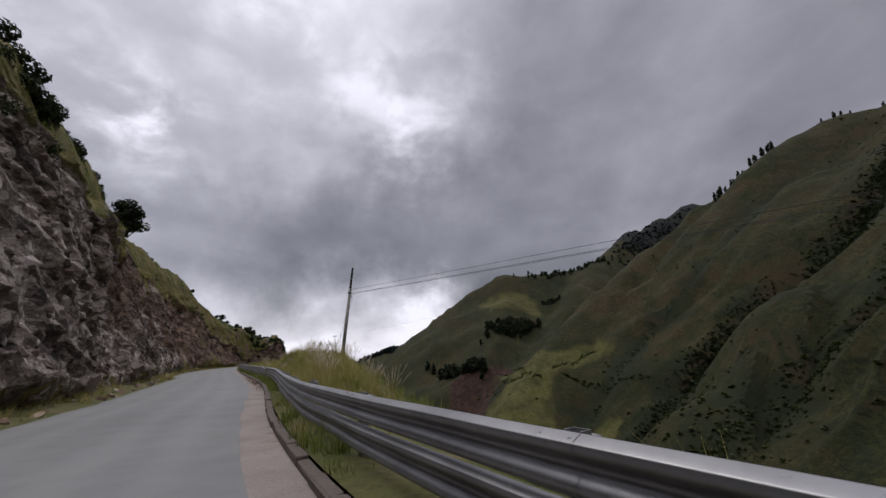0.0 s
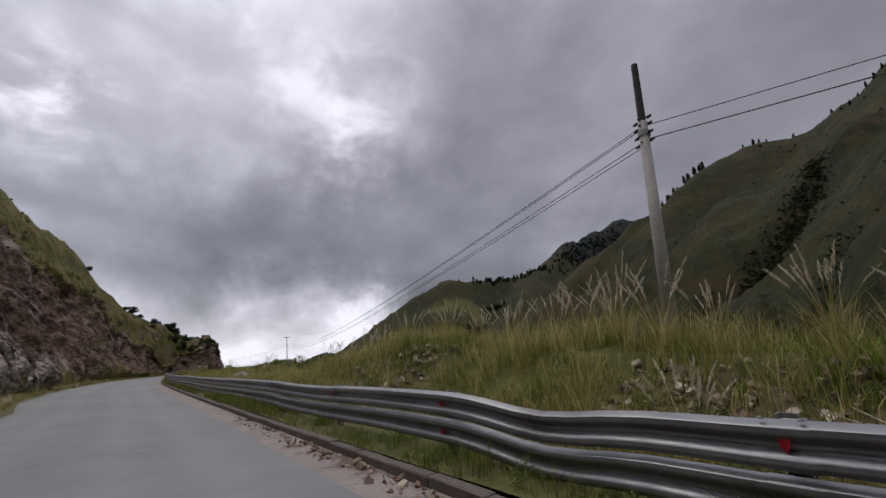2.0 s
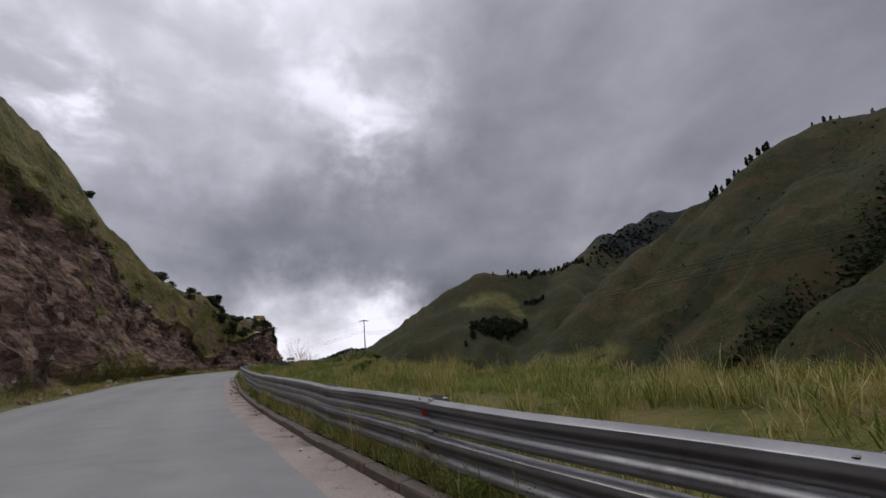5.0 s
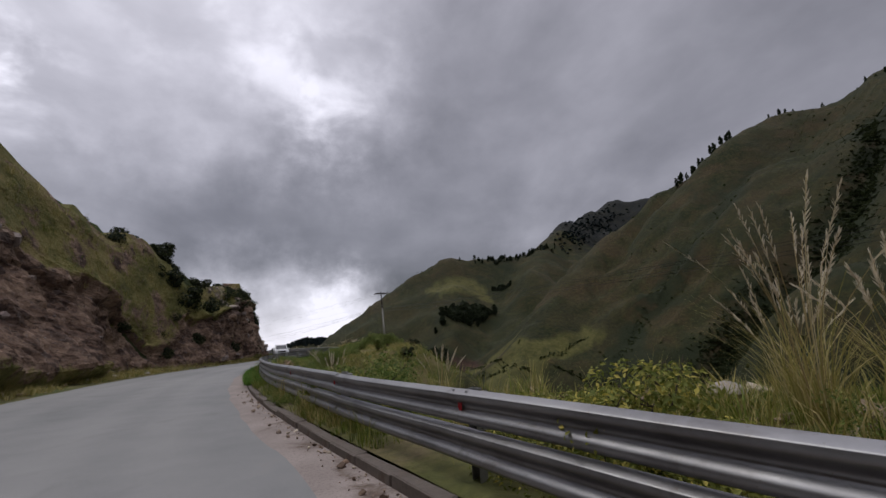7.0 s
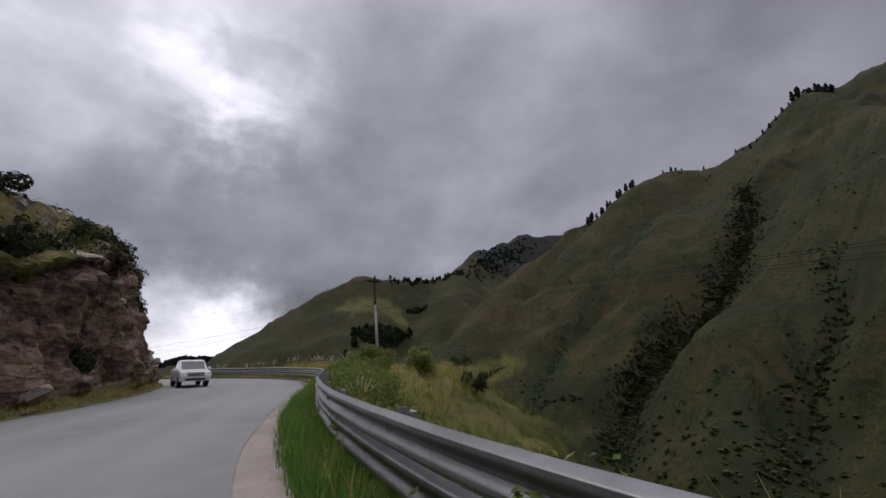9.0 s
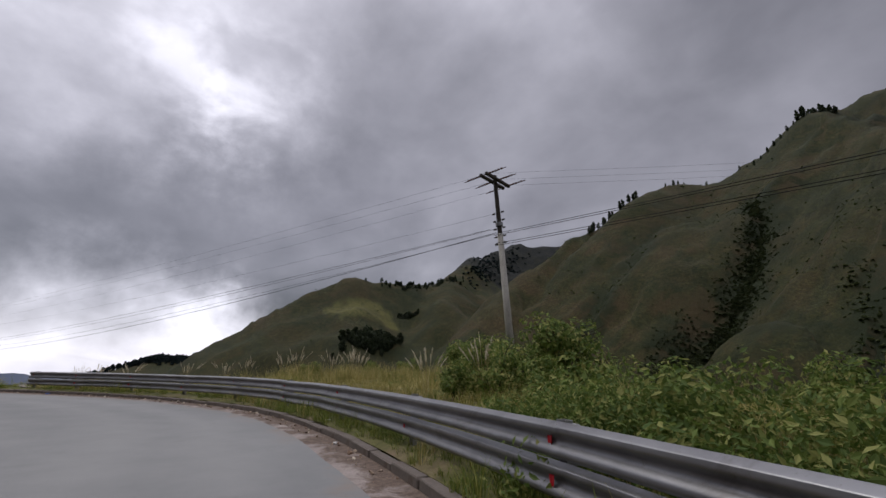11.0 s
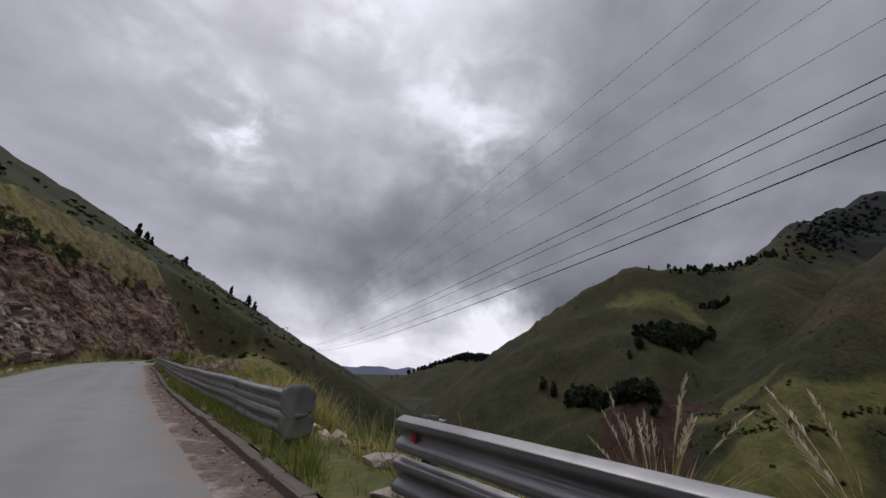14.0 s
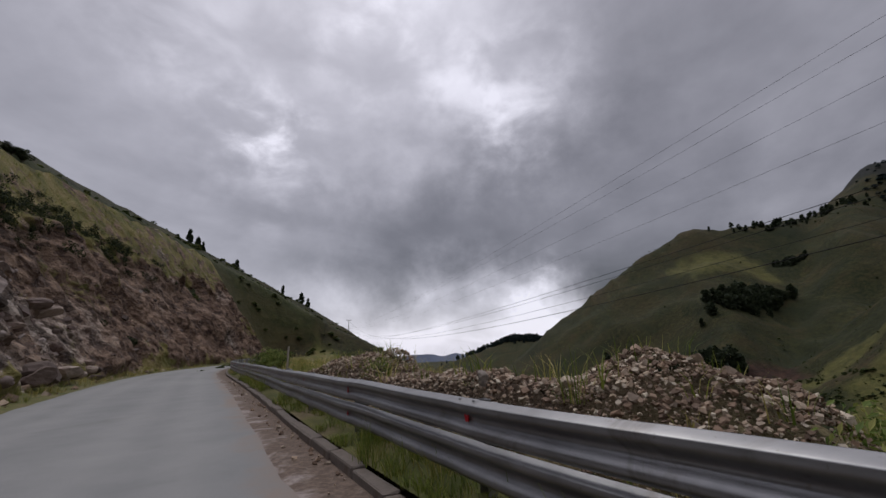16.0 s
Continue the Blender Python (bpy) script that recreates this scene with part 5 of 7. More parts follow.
# ---- plants ----
def blades(rnd, n, height, spread, width, bend, seg=3):
    """A tuft of grass blades as arrays of points and quads."""
    V, F = [], []
    for _ in range(n):
        a, r = rnd.uniform(0, 2 * math.pi), spread * rnd.random() ** 0.7
        h = height * rnd.uniform(0.55, 1.15)
        lean, la = bend * rnd.uniform(0.3, 1.2), a + rnd.uniform(-0.9, 0.9)
        w = width * rnd.uniform(0.6, 1.3)
        px, py = r * math.cos(a), r * math.sin(a)
        fx, fy = math.cos(la + math.pi / 2), math.sin(la + math.pi / 2)
        b = len(V)
        for i in range(seg + 1):
            u = i / seg
            d = h * lean * u * u
            x, y, z = px + d * math.cos(la), py + d * math.sin(la), h * (u - 0.25 * lean * u * u)
            ww = w * (1 - u) ** 0.7 * 0.5 + 0.0006
            V += [(x - fx * ww, y - fy * ww, z), (x + fx * ww, y + fy * ww, z)]
        for i in range(seg):
            q = b + 2 * i
            F.append((q, q + 1, q + 3, q + 2))
    return np.array(V), np.array(F)


def scatter_stuff(name, kinds, spots, material, label, category, parent=None):
    """Many small plants or stones joined into one mesh: spots are x, y, z, size, turn."""
    rnd = random.Random(len(spots))
    VV, FF, base = [], [], 0
    for x, y, z, size, turn in spots:
        V, F = kinds[rnd.randrange(len(kinds))]
        c, s = math.cos(turn), math.sin(turn)
        W = V * size
        VV.append(np.stack([x + W[:, 0] * c - W[:, 1] * s, y + W[:, 0] * s + W[:, 1] * c, z + W[:, 2]], -1))
        FF.append(F + base)
        base += len(V)
    V, F = np.concatenate(VV), np.concatenate(FF)
    me = bpy.data.meshes.new(name)
    me.vertices.add(len(V))
    me.vertices.foreach_set("co", V.astype(np.float32).ravel())
    k = F.shape[1]
    me.loops.add(len(F) * k)
    me.loops.foreach_set("vertex_index", F.astype(np.int32).ravel())
    me.polygons.add(len(F))
    me.polygons.foreach_set("loop_start", np.arange(0, len(F) * k, k, dtype=np.int32))
    me.polygons.foreach_set("use_smooth", np.zeros(len(F), bool))
    me.update(calc_edges=True)
    me.validate()
    me.materials.append(material)
    ob = new(name, me)
    ob.parent = parent
    return tagged(ob, label, category, kind="stuff")


rng = random.Random(12)
SHORT = [blades(rng, 16, 0.16, 0.10, 0.010, 0.7) for _ in range(6)]
MEDIUM = [blades(rng, 20, 0.42, 0.14, 0.011, 0.6) for _ in range(6)]
TALL = [blades(rng, 22, 0.85, 0.16, 0.011, 0.55, 4) for _ in range(6)]


def land_z(pts):
    a = np.array(pts)
    return land_height(a[:, 0], a[:, 1])


def band_spots(count, s0, s1, o_of, z_of, size, seed, keep=None):
    """Random spots in a band along the road; o_of(s, u) gives the offset for u in 0..1."""
    r = np.random.RandomState(seed)
    s = r.uniform(s0, s1, count)
    u = r.rand(count)
    o = o_of(s, u)
    if keep is not None:
        m = keep(s, o, r.rand(count))
        s, o, u = s[m], o[m], u[m]
    x, y = at(s, o)
    z = z_of(s, o, x, y)
    sz = r.uniform(size[0], size[1], len(s))
    return list(zip(x, y, z, sz, r.uniform(0, 6.28, len(s))))


def patchy(s, o, k, seed, lo=-0.3, hi=0.6):
    return k < step(fractal(s / 3.5, o / 1.5, 3, 0.55, seed), lo, hi)


land_at = lambda s, o, x, y: land_height(x, y) - 0.02
verge_at = lambda s, o, x, y: 0.13 + 0.0 * s
# between kerb and rail, and just behind it
scatter_stuff("verge_grass", SHORT + MEDIUM[:2], band_spots(11000, 32, 275, lambda s, u: 0.22 + u * (rail_off(s) + 0.4), verge_at, (0.55, 1.3), 1, lambda s, o, k: patchy(s, o, k, 201, -0.6, 0.3)), GRASS_GREEN,
              "green grass growing between kerb and guardrail", "grass")
scatter_stuff("long_verge_grass", MEDIUM, band_spots(5200, 161, 200, lambda s, u: -0.06 + u * (rail_off(s) + 0.6), verge_at, (0.38, 0.9), 2), GRASS_LUSH,
              "lush long green grass spilling over the kerb", "grass")
scatter_stuff("dry_verge_grass", MEDIUM, band_spots(1500, 30, 300, lambda s, u: 0.3 + u * (rail_off(s) + 0.5), verge_at, (0.5, 1.1), 3, lambda s, o, k: patchy(s, o, k, 203, 0.0, 0.8)), GRASS_DRY,
              "dry yellow grass under the guardrail", "grass")
# foot of the cut
left_o = lambda s, u: -(road_width(s) + 0.12 + u * (toe_gap(s) + 0.9))
left_z = lambda s, o, x, y: 0.02 + 0.25 * np.clip((-o - road_width(s)) / toe_gap(s), 0, 1.6) ** 1.6
scatter_stuff("foot_grass", SHORT + MEDIUM, band_spots(5200, 30, 320, left_o, left_z, (0.6, 1.3), 4, lambda s, o, k: patchy(s, o, k, 204, -0.7, 0.2)), GRASS_DRY,
              "dry grass along the foot of the rock cut", "grass")
scatter_stuff("green_foot_grass", MEDIUM, band_spots(2200, 30, 320, left_o, left_z, (0.5, 1.1), 5, lambda s, o, k: patchy(s, o, k, 205, 0.0, 0.7)), GRASS_GREEN,
              "green grass along the foot of the rock cut", "grass")
LOW = [blades(rng, 9, 0.34, 0.17, 0.016, 0.8, 2) for _ in range(8)]
scatter_stuff("foot_turf", SHORT + LOW, band_spots(4200, 146, 216, left_o, left_z, (0.6, 1.2), 54, lambda s, o, k: patchy(s, o, k, 254, -0.9, 0.1)), GRASS_DRY,
              "short yellowish turf along the foot of the earth cut", "grass")
# the bench beyond the rail
bench_o = lambda s, u: 1.0 + u ** 0.8 * (bench_w(s) + 2.0)
open_bench = lambda s, o, k: patchy(s, o, k, 206, -0.5, 0.4) & ~((s > 247.5) & (s < 266) & (o > 0.85) & (o < 3) & (k > 0.02)) & ~((s > 73) & (s < 79.5) & (o > 2) & (o < 4.6) & (k > 0.4)) & ~((s > 64.5) & (s < 69.5) & (o > 1.9) & (o < 3.7) & (k > 0.25)) & ~((s > 138.6) & (s < 142.4) & (o > 4.9) & (o < 6.8)) & ~((s > 131) & (s < 143) & (o < 7) & (k > 0.10))
scatter_stuff("bench_grass", MEDIUM + TALL[:3], band_spots(7000, 30, 300, bench_o, land_at, (0.6, 1.25), 6, open_bench), GRASS_DRY,
              "tall dry grass on the bench beyond the rail", "grass")
scatter_stuff("green_bench_grass", SHORT + MEDIUM, band_spots(6500, 30, 300, bench_o, land_at, (0.7, 1.5), 7, open_bench), GRASS_GREEN,
              "short green grass on the bench beyond the rail", "grass")
scatter_stuff("bench_turf", LOW, band_spots(17000, 48, 286, lambda s, u: 0.9 + u ** 1.7 * bench_w(s), land_at, (0.6, 1.5), 26, lambda s, o, k: open_bench(s, o, k * 0.6)), GRASS_DRY,
              "rough yellowish turf on the bench beyond the rail", "grass")
scatter_stuff("green_bench_turf", LOW, band_spots(13000, 48, 286, lambda s, u: 0.9 + u ** 1.7 * bench_w(s), land_at, (0.6, 1.5), 27, lambda s, o, k: open_bench(s, o, k * 0.7)), GRASS_GREEN,
              "fresh green turf on the bench beyond the rail", "grass")
scatter_stuff("berm_grass", TALL, band_spots(900, 58, 86, lambda s, u: 2.2 + u * 4.6, land_at, (0.6, 1.2), 8, lambda s, o, k: patchy(s, o, k, 208, -0.1, 0.5) & ~((s > 64.8) & (s < 69.2) & (o < 3.6))), GRASS_DRY,
              "dense tall dry grass on the berm", "grass")
scatter_stuff("berm_tussocks", TALL + MEDIUM[:2], band_spots(700, 54, 84, lambda s, u: 1.35 + u ** 1.2 * 4.5, land_at, (0.6, 1.15), 45, lambda s, o, k: patchy(s, o, k, 245, -0.35, 0.35) & ~((s > 66.4) & (s < 69.6) & (o > 1.9) & (o < 3.6)) & ~((s > 74) & (s < 78.6) & (o > 2.1) & (o < 4))), GRASS_DRY,
              "rough straw-coloured tussocks on the face of the berm", "grass")
scatter_stuff("green_tussocks", MEDIUM, band_spots(800, 52, 84, lambda s, u: 1.0 + u ** 1.3 * 4.5, land_at, (0.7, 1.3), 46, lambda s, o, k: patchy(s, o, k, 246, -0.2, 0.4)), GRASS_GREEN,
              "fresh green tufts along the foot of the berm", "grass")
scatter_stuff("berm_turf", LOW + SHORT, band_spots(3200, 56, 92, lambda s, u: 1.0 + u ** 1.2 * 4.6, land_at, (0.6, 1.3), 49, lambda s, o, k: patchy(s, o, k, 249, -0.7, 0.2)), GRASS_GREEN, "short rough turf on the face of the berm", "grass")
scatter_stuff("corner_grass", TALL, band_spots(420, 213, 229, lambda s, u: 4.6 + u * 4.5, land_at, (0.6, 1.15), 9), GRASS_DRY,
              "dense tall dry grass at the outside of the bend", "grass")
scatter_stuff("slope_grass", MEDIUM + TALL, band_spots(3000, 30, 300, lambda s, u: bench_w(s) + 1 + u * 9, land_at, (0.8, 1.8), 10), GRASS_GREEN,
              "rough green growth on the slope below the bench", "grass")


def feather_grass(seed, tall, stalks):
    """A clump of pampas-like grass: arching blades, stalks, and feathery plumes."""
    r = random.Random(seed)
    V, F = blades(r, 90, tall * 0.62, 0.22, 0.012, 0.75, 4)
    bl = (V, F)
    SV, SF, PV, PF = [], [], [], []
    for _ in range(stalks):
        a = r.uniform(0, 6.28)
        h = tall * r.uniform(0.75, 1.1)
        lean = r.uniform(0.08, 0.5)
        p = []
        for i in range(6):
            u = i / 5
            d = h * lean * u * u
            p.append(Vector((0.1 * math.cos(a) + d * math.cos(a), 0.1 * math.sin(a) + d * math.sin(a), h * (u - 0.3 * lean * u * u))))
        side = Vector((-math.sin(a), math.cos(a), 0))
        b = len(SV)
        for q in p:
            SV += [tuple(q - side * 0.0045), tuple(q + side * 0.0045)]
        for i in range(5):
            SF.append((b + 2 * i, b + 2 * i + 1, b + 2 * i + 3, b + 2 * i + 2))
        # the plume: short hairs round the last fifth of the stalk
        for j in range(26):
            u = 0.74 + 0.27 * j / 26
            i = min(int(u * 5), 4)
            q = p[i].lerp(p[i + 1], min(u * 5 - i, 1.15))
            w = 0.034 * math.sin(math.pi * min(1, (j + 2) / 28)) + 0.006
            ang = r.uniform(0, 6.28)
            dr = (Vector((math.cos(ang), math.sin(ang), 0)) * w + (p[5] - p[4]).normalized() * 0.07)
            sd = dr.cross(Vector((0.3, 0.2, 1))).normalized() * 0.007
            b = len(PV)
            PV += [tuple(q - sd), tuple(q + sd), tuple(q + dr + sd * 0.3), tuple(q + dr - sd * 0.3)]
            PF.append((b, b + 1, b + 2, b + 3))
    return bl, (SV, SF), (PV, PF)


def build_feather_grass(seed, tall, stalks):
    top = empty("feather_grass", Matrix(), "clump of tall feather grass with pale drooping plumes", "grass clump", "feather grass clumps")
    bl, st, pl = feather_grass(seed, tall, stalks)
    mesh_object("leaf_tuft", *bl, GRASS_DRY, top)
    mesh_object("stalk_bunch", *st, STRAW, top)
    mesh_object("plume_bunch", *pl, PLUME, top)
    return top


FEATHER = [build_feather_grass(31, 2.3, 18), build_feather_grass(32, 1.8, 14), build_feather_grass(33, 1.5, 10)]
FEATHER_AT = [(54.4, 2.3, 0, 0.82), (54.8, 2.7, 1, 0.8), (56.2, 2.9, 1, 0.85), (56.6, 2.5, 2, 0.95), (57.6, 3.0, 1, 0.8), (58.2, 2.6, 2, 1.0), (58.8, 3.3, 2, 1.05), (60.4, 3.2, 2, 0.95), (53.0, 2.4, 2, 0.9),
              (63.6, 4.8, 2, 0.9), (64.8, 5.6, 2, 1.0), (65.6, 5.0, 2, 0.85), (66.4, 4.6, 2, 0.95), (68.9, 4.9, 2, 0.9), (69.6, 4.4, 2, 1.0), (71.0, 4.2, 2, 0.95), (72.2, 4.9, 2, 1.05), (73.4, 4.5, 2, 0.9), (60.2, 4.4, 2, 0.95), (59.0, 5.2, 2, 0.9), (78.4, 4.8, 2, 1.0), (82.6, 4.4, 2, 0.9),
              (144.9, 3.9, 0, 1.12), (144.2, 4.3, 1, 1.1), (145.3, 4.5, 1, 1.0), (54.8, 5.6, 0, 0.95), (55.7, 5.0, 1, 0.9), (57.2, 5.2, 1, 1.0), (61.9, 3.0, 2, 1.1), (63.2, 3.2, 2, 1.0), (68.2, 1.7, 2, 0.8), (70.2, 4.2, 1, 0.9), (67.6, 5.4, 1, 0.95), (66.5, 6.5, 1, 1.0), (71.5, 6.0, 1, 0.9),
              (75.6, 5.6, 1, 0.85), (77.0, 5.6, 1, 0.95), (74.3, 5.8, 1, 0.95), (80.0, 4.6, 1, 0.85), (81.5, 4.8, 2, 1.0), (84.4, 4.4, 2, 1.0), (91.0, 3.2, 2, 0.9), (92.4, 2.8, 2, 0.9), (90.2, 4.5, 1, 0.75), (98.6, 5.4, 1, 0.8), (106.0, 4.0, 2, 0.9),
              (217.5, 5.2, 1, 0.9), (219.0, 5.5, 1, 0.85), (220.6, 4.8, 1, 0.9), (222.0, 5.4, 2, 1.0), (223.5, 4.6, 1, 0.8), (224.8, 4.4, 2, 0.95), (226.2, 3.4, 2, 1.0), (216.0, 4.2, 1, 0.85), (209.6, 4.0, 1, 1.0), (211.0, 3.2, 2, 1.0),
              (228.6, 2.2, 2, 1.0), (230.4, 1.7, 2, 0.9), (231.6, 1.6, 1, 0.75), (240.6, 1.5, 2, 0.62), (241.6, 1.7, 2, 0.6), (243.2, 1.9, 2, 0.55), (150.5, 2.6, 2, 0.8), (140.0, 4.2, 2, 0.8), (154.4, 1.6, 2, 0.9), (133.0, 5.0, 2, 0.9), (186.5, 2.0, 2, 0.8)]


def put_feathers():
    r = random.Random(5)
    first = set()
    for s, o, k, size in FEATHER_AT:
        x, y = (float(v) for v in at(s, o))
        z = float(land_height(np.array([x]), np.array([y]))[0]) - 0.03
        m = Matrix.Translation((x, y, z)) @ Matrix.Rotation(r.uniform(0, 6.28), 4, "Z")
        if k in first:
            ob = copy_thing(FEATHER[k], m)
            ob.scale = (size,) * 3
        else:
            first.add(k)
            FEATHER[k].matrix_world = m
            FEATHER[k].scale = (size,) * 3


put_feathers()


def leaf_cloud(r, blobs, leaf, n, flat=1.0):
    """Leaves strewn through a few clumps: centres, radii."""
    V, F = [], []
    for _ in range(n):
        cx, cy, cz, cr = blobs[r.randrange(len(blobs))]
        while True:
            p = Vector((r.uniform(-1, 1), r.uniform(-1, 1), r.uniform(-1, 1)))
            if 0.25 < p.length < 1:
                break
        p = p.normalized() * (p.length ** 0.5)
        q = Vector((cx, cy, cz)) + Vector((p.x * cr, p.y * cr, p.z * cr * flat))
        nrm = (p + Vector((r.uniform(-0.7, 0.7), r.uniform(-0.7, 0.7), r.uniform(-0.3, 0.9)))).normalized()
        t = nrm.cross(Vector((r.uniform(-1, 1), r.uniform(-1, 1), r.uniform(-1, 1)))).normalized()
        b = nrm.cross(t)
        s = leaf * r.uniform(0.6, 1.3)
        k = len(V)
        V += [tuple(q - t * s), tuple(q + b * s * 0.45 + nrm * s * 0.12), tuple(q + t * s), tuple(q - b * s * 0.45 + nrm * s * 0.12)]
        F.append((k, k + 1, k + 2, k + 3))
    return V, F


def build_shrub(name, seed, size, material, label, leaf=0.09, n=900, blobs=9, category="shrub", group="", twigs=True, upright=False):
    r = random.Random(seed)
    top = empty(name, Matrix(), label, category, group)
    bl = []
    for _ in range(blobs):
        a, d = r.uniform(0, 6.28), size * 0.55 * r.random() ** 0.6
        z = size * r.uniform(0.3, 0.95)
        if upright:
            d *= 0.5
            z = size * r.uniform(0.25, 1.6)
        bl.append((d * math.cos(a), d * math.sin(a), z, size * r.uniform(0.22, 0.42)))
    bm = bmesh.new()
    for x, y, z, cr in bl:
        k = Vector((x * 0.45, y * 0.45, z * 0.5))
        rod(bm, (0, 0, -0.1), k, 0.028 * size, 0.018 * size, 5, False)
        rod(bm, k, (x, y, z), 0.018 * size, 0.006 * size, 5, False)
        for _ in range(3):
            rod(bm, (x, y, z), (x + r.uniform(-1, 1) * cr, y + r.uniform(-1, 1) * cr, z + r.uniform(0, 1) * cr), 0.007 * size, 0.003 * size, 4, False)
    part("stem", bm, BARK, top)
    mesh_object("foliage", *leaf_cloud(r, bl, leaf, n, 0.8), material, top, smooth=False)
    return top


SHRUBS = {
    "dark": [build_shrub("bush", 41, 1.5, LEAF_DARK, "dark green bush on the brow of the cut", 0.13, 1100, 10, "bush", "bushes on the brow"),
             build_shrub("bush", 42, 1.9, LEAF_DARK, "dark green bush on the brow of the cut", 0.15, 1300, 12, "bush", "bushes on the brow"),
             build_shrub("bush", 43, 1.1, LEAF_DARK, "dark green bush on the brow of the cut", 0.11, 800, 8, "bush", "bushes on the brow")],
    "green": [build_shrub("shrub", 44, 1.3, LEAF_GREEN, "leafy green shrub beyond the guardrail", 0.055, 3400, 14, "shrub", "shrubs beyond the rail"),
              build_shrub("shrub", 45, 1.0, LEAF_GREEN, "leafy green shrub beyond the guardrail", 0.05, 2600, 12, "shrub", "shrubs beyond the rail"),
              build_shrub("shrub", 46, 0.7, LEAF_GREEN, "leafy green shrub beyond the guardrail", 0.045, 1700, 10, "shrub", "shrubs beyond the rail")],
    "yellow": [build_shrub("flowering_shrub", 47, 0.85, LEAF_YELLOW, "shrub with yellow-green blossom leaning over the guardrail", 0.026, 7000, 16, "shrub")],
    "pale": [build_shrub("pale_shrub", 48, 0.8, LEAF_PALE, "pale grey-green shrub with furry leaves behind the rail", 0.045, 2200, 11, "shrub", "pale shrubs")],
    "tree": [build_shrub("small_tree", 49, 1.6, LEAF_DARK, "small dark tree standing on the skyline", 0.22, 700, 10, "tree", "trees on the skyline", True, True)],
}
# kind, variant, along, across (None: on the brow of the cut, that far back), size
SHRUB_AT = [("green", 0, 211.5, 8.4, 1.25), ("green", 1, 213.0, 9.6, 1.3), ("green", 0, 214.8, 9.0, 1.2), ("green", 0, 216.2, 10.6, 1.2), ("green", 1, 218.0, 9.4, 1.1), ("green", 2, 219.6, 9.0, 1.2), ("green", 2, 222.6, 8.2, 1.0), ("green", 0, 208.4, 5.6, 1.3), ("green", 0, 209.6, 7.0, 1.2),
            ("green", 1, 221.2, 6.2, 0.9), ("yellow", 0, 151.6, 1.2, 1.0), ("green", 1, 152.3, 1.15, 1.2), ("green", 2, 153.0, 1.2, 1.1), ("green", 1, 150.8, 1.2, 1.0), ("green", 0, 210.5, 5.0, 1.1), ("green", 1, 211.5, 6.2, 1.3), ("green", 1, 209.0, 3.9, 1.2), ("green", 0, 212.5, 7.2, 1.1), ("green", 2, 207.6, 4.0, 1.1), ("green", 2, 210.0, 3.4, 1.2), ("yellow", 0, 145.0, 1.05, 1.2), ("yellow", 0, 145.6, 1.1, 1.3), ("yellow", 0, 146.3, 1.1, 1.2), ("green", 2, 146.0, 0.30, 0.55), ("green", 1, 89.0, 5.0, 1.0), ("green", 2, 87.6, 5.6, 1.2), ("green", 2, 101.5, 4.6, 0.9), ("green", 2, 156.6, 1.8, 0.9), ("green", 2, 160.0, 1.9, 0.8),
            ("green", 2, 164.0, 2.0, 0.9), ("green", 1, 195.5, 4.4, 1.0), ("green", 0, 198.5, 6.4, 1.0), ("green", 1, 200.0, 4.0, 1.0), ("green", 0, 202.4, 7.4, 1.1), ("green", 2, 192.0, 2.6, 1.0), ("green", 1, 189.0, 3.0, 0.8), ("dark", 2, 203.0, 11.0, 1.0), ("dark", 2, 199.0, 10.0, 1.1), ("green", 1, 205.0, 9.0, 1.1),
            ("green", 2, 247.7, 1.15, 1.05), ("green", 2, 248.2, 1.3, 0.85), ("pale", 0, 245.0, 2.0, 1.5), ("pale", 0, 245.35, 2.3, 1.4), ("pale", 0, 245.75, 2.1, 1.3), ("pale", 0, 246.2, 2.3, 1.3), ("yellow", 0, 244.5, 1.9, 1.05), ("yellow", 0, 244.1, 2.0, 1.1), ("green", 1, 243.8, 2.3, 1.15), ("green", 2, 244.8, 1.7, 1.1), ("green", 2, 247.4, 1.6, 0.8), ("green", 1, 276.0, 2.6, 1.0), ("green", 1, 278.5, 2.4, 1.0), ("green", 0, 281.5, 3.0, 1.0), ("green", 0, 285.0, 2.6, 1.0), ("green", 2, 240.5, 3.0, 1.0), ("green", 2, 243.2, 3.2, 1.0), ("green", 2, 129.0, 4.2, 0.9), ("green", 1, 112.0, 5.0, 0.9)]


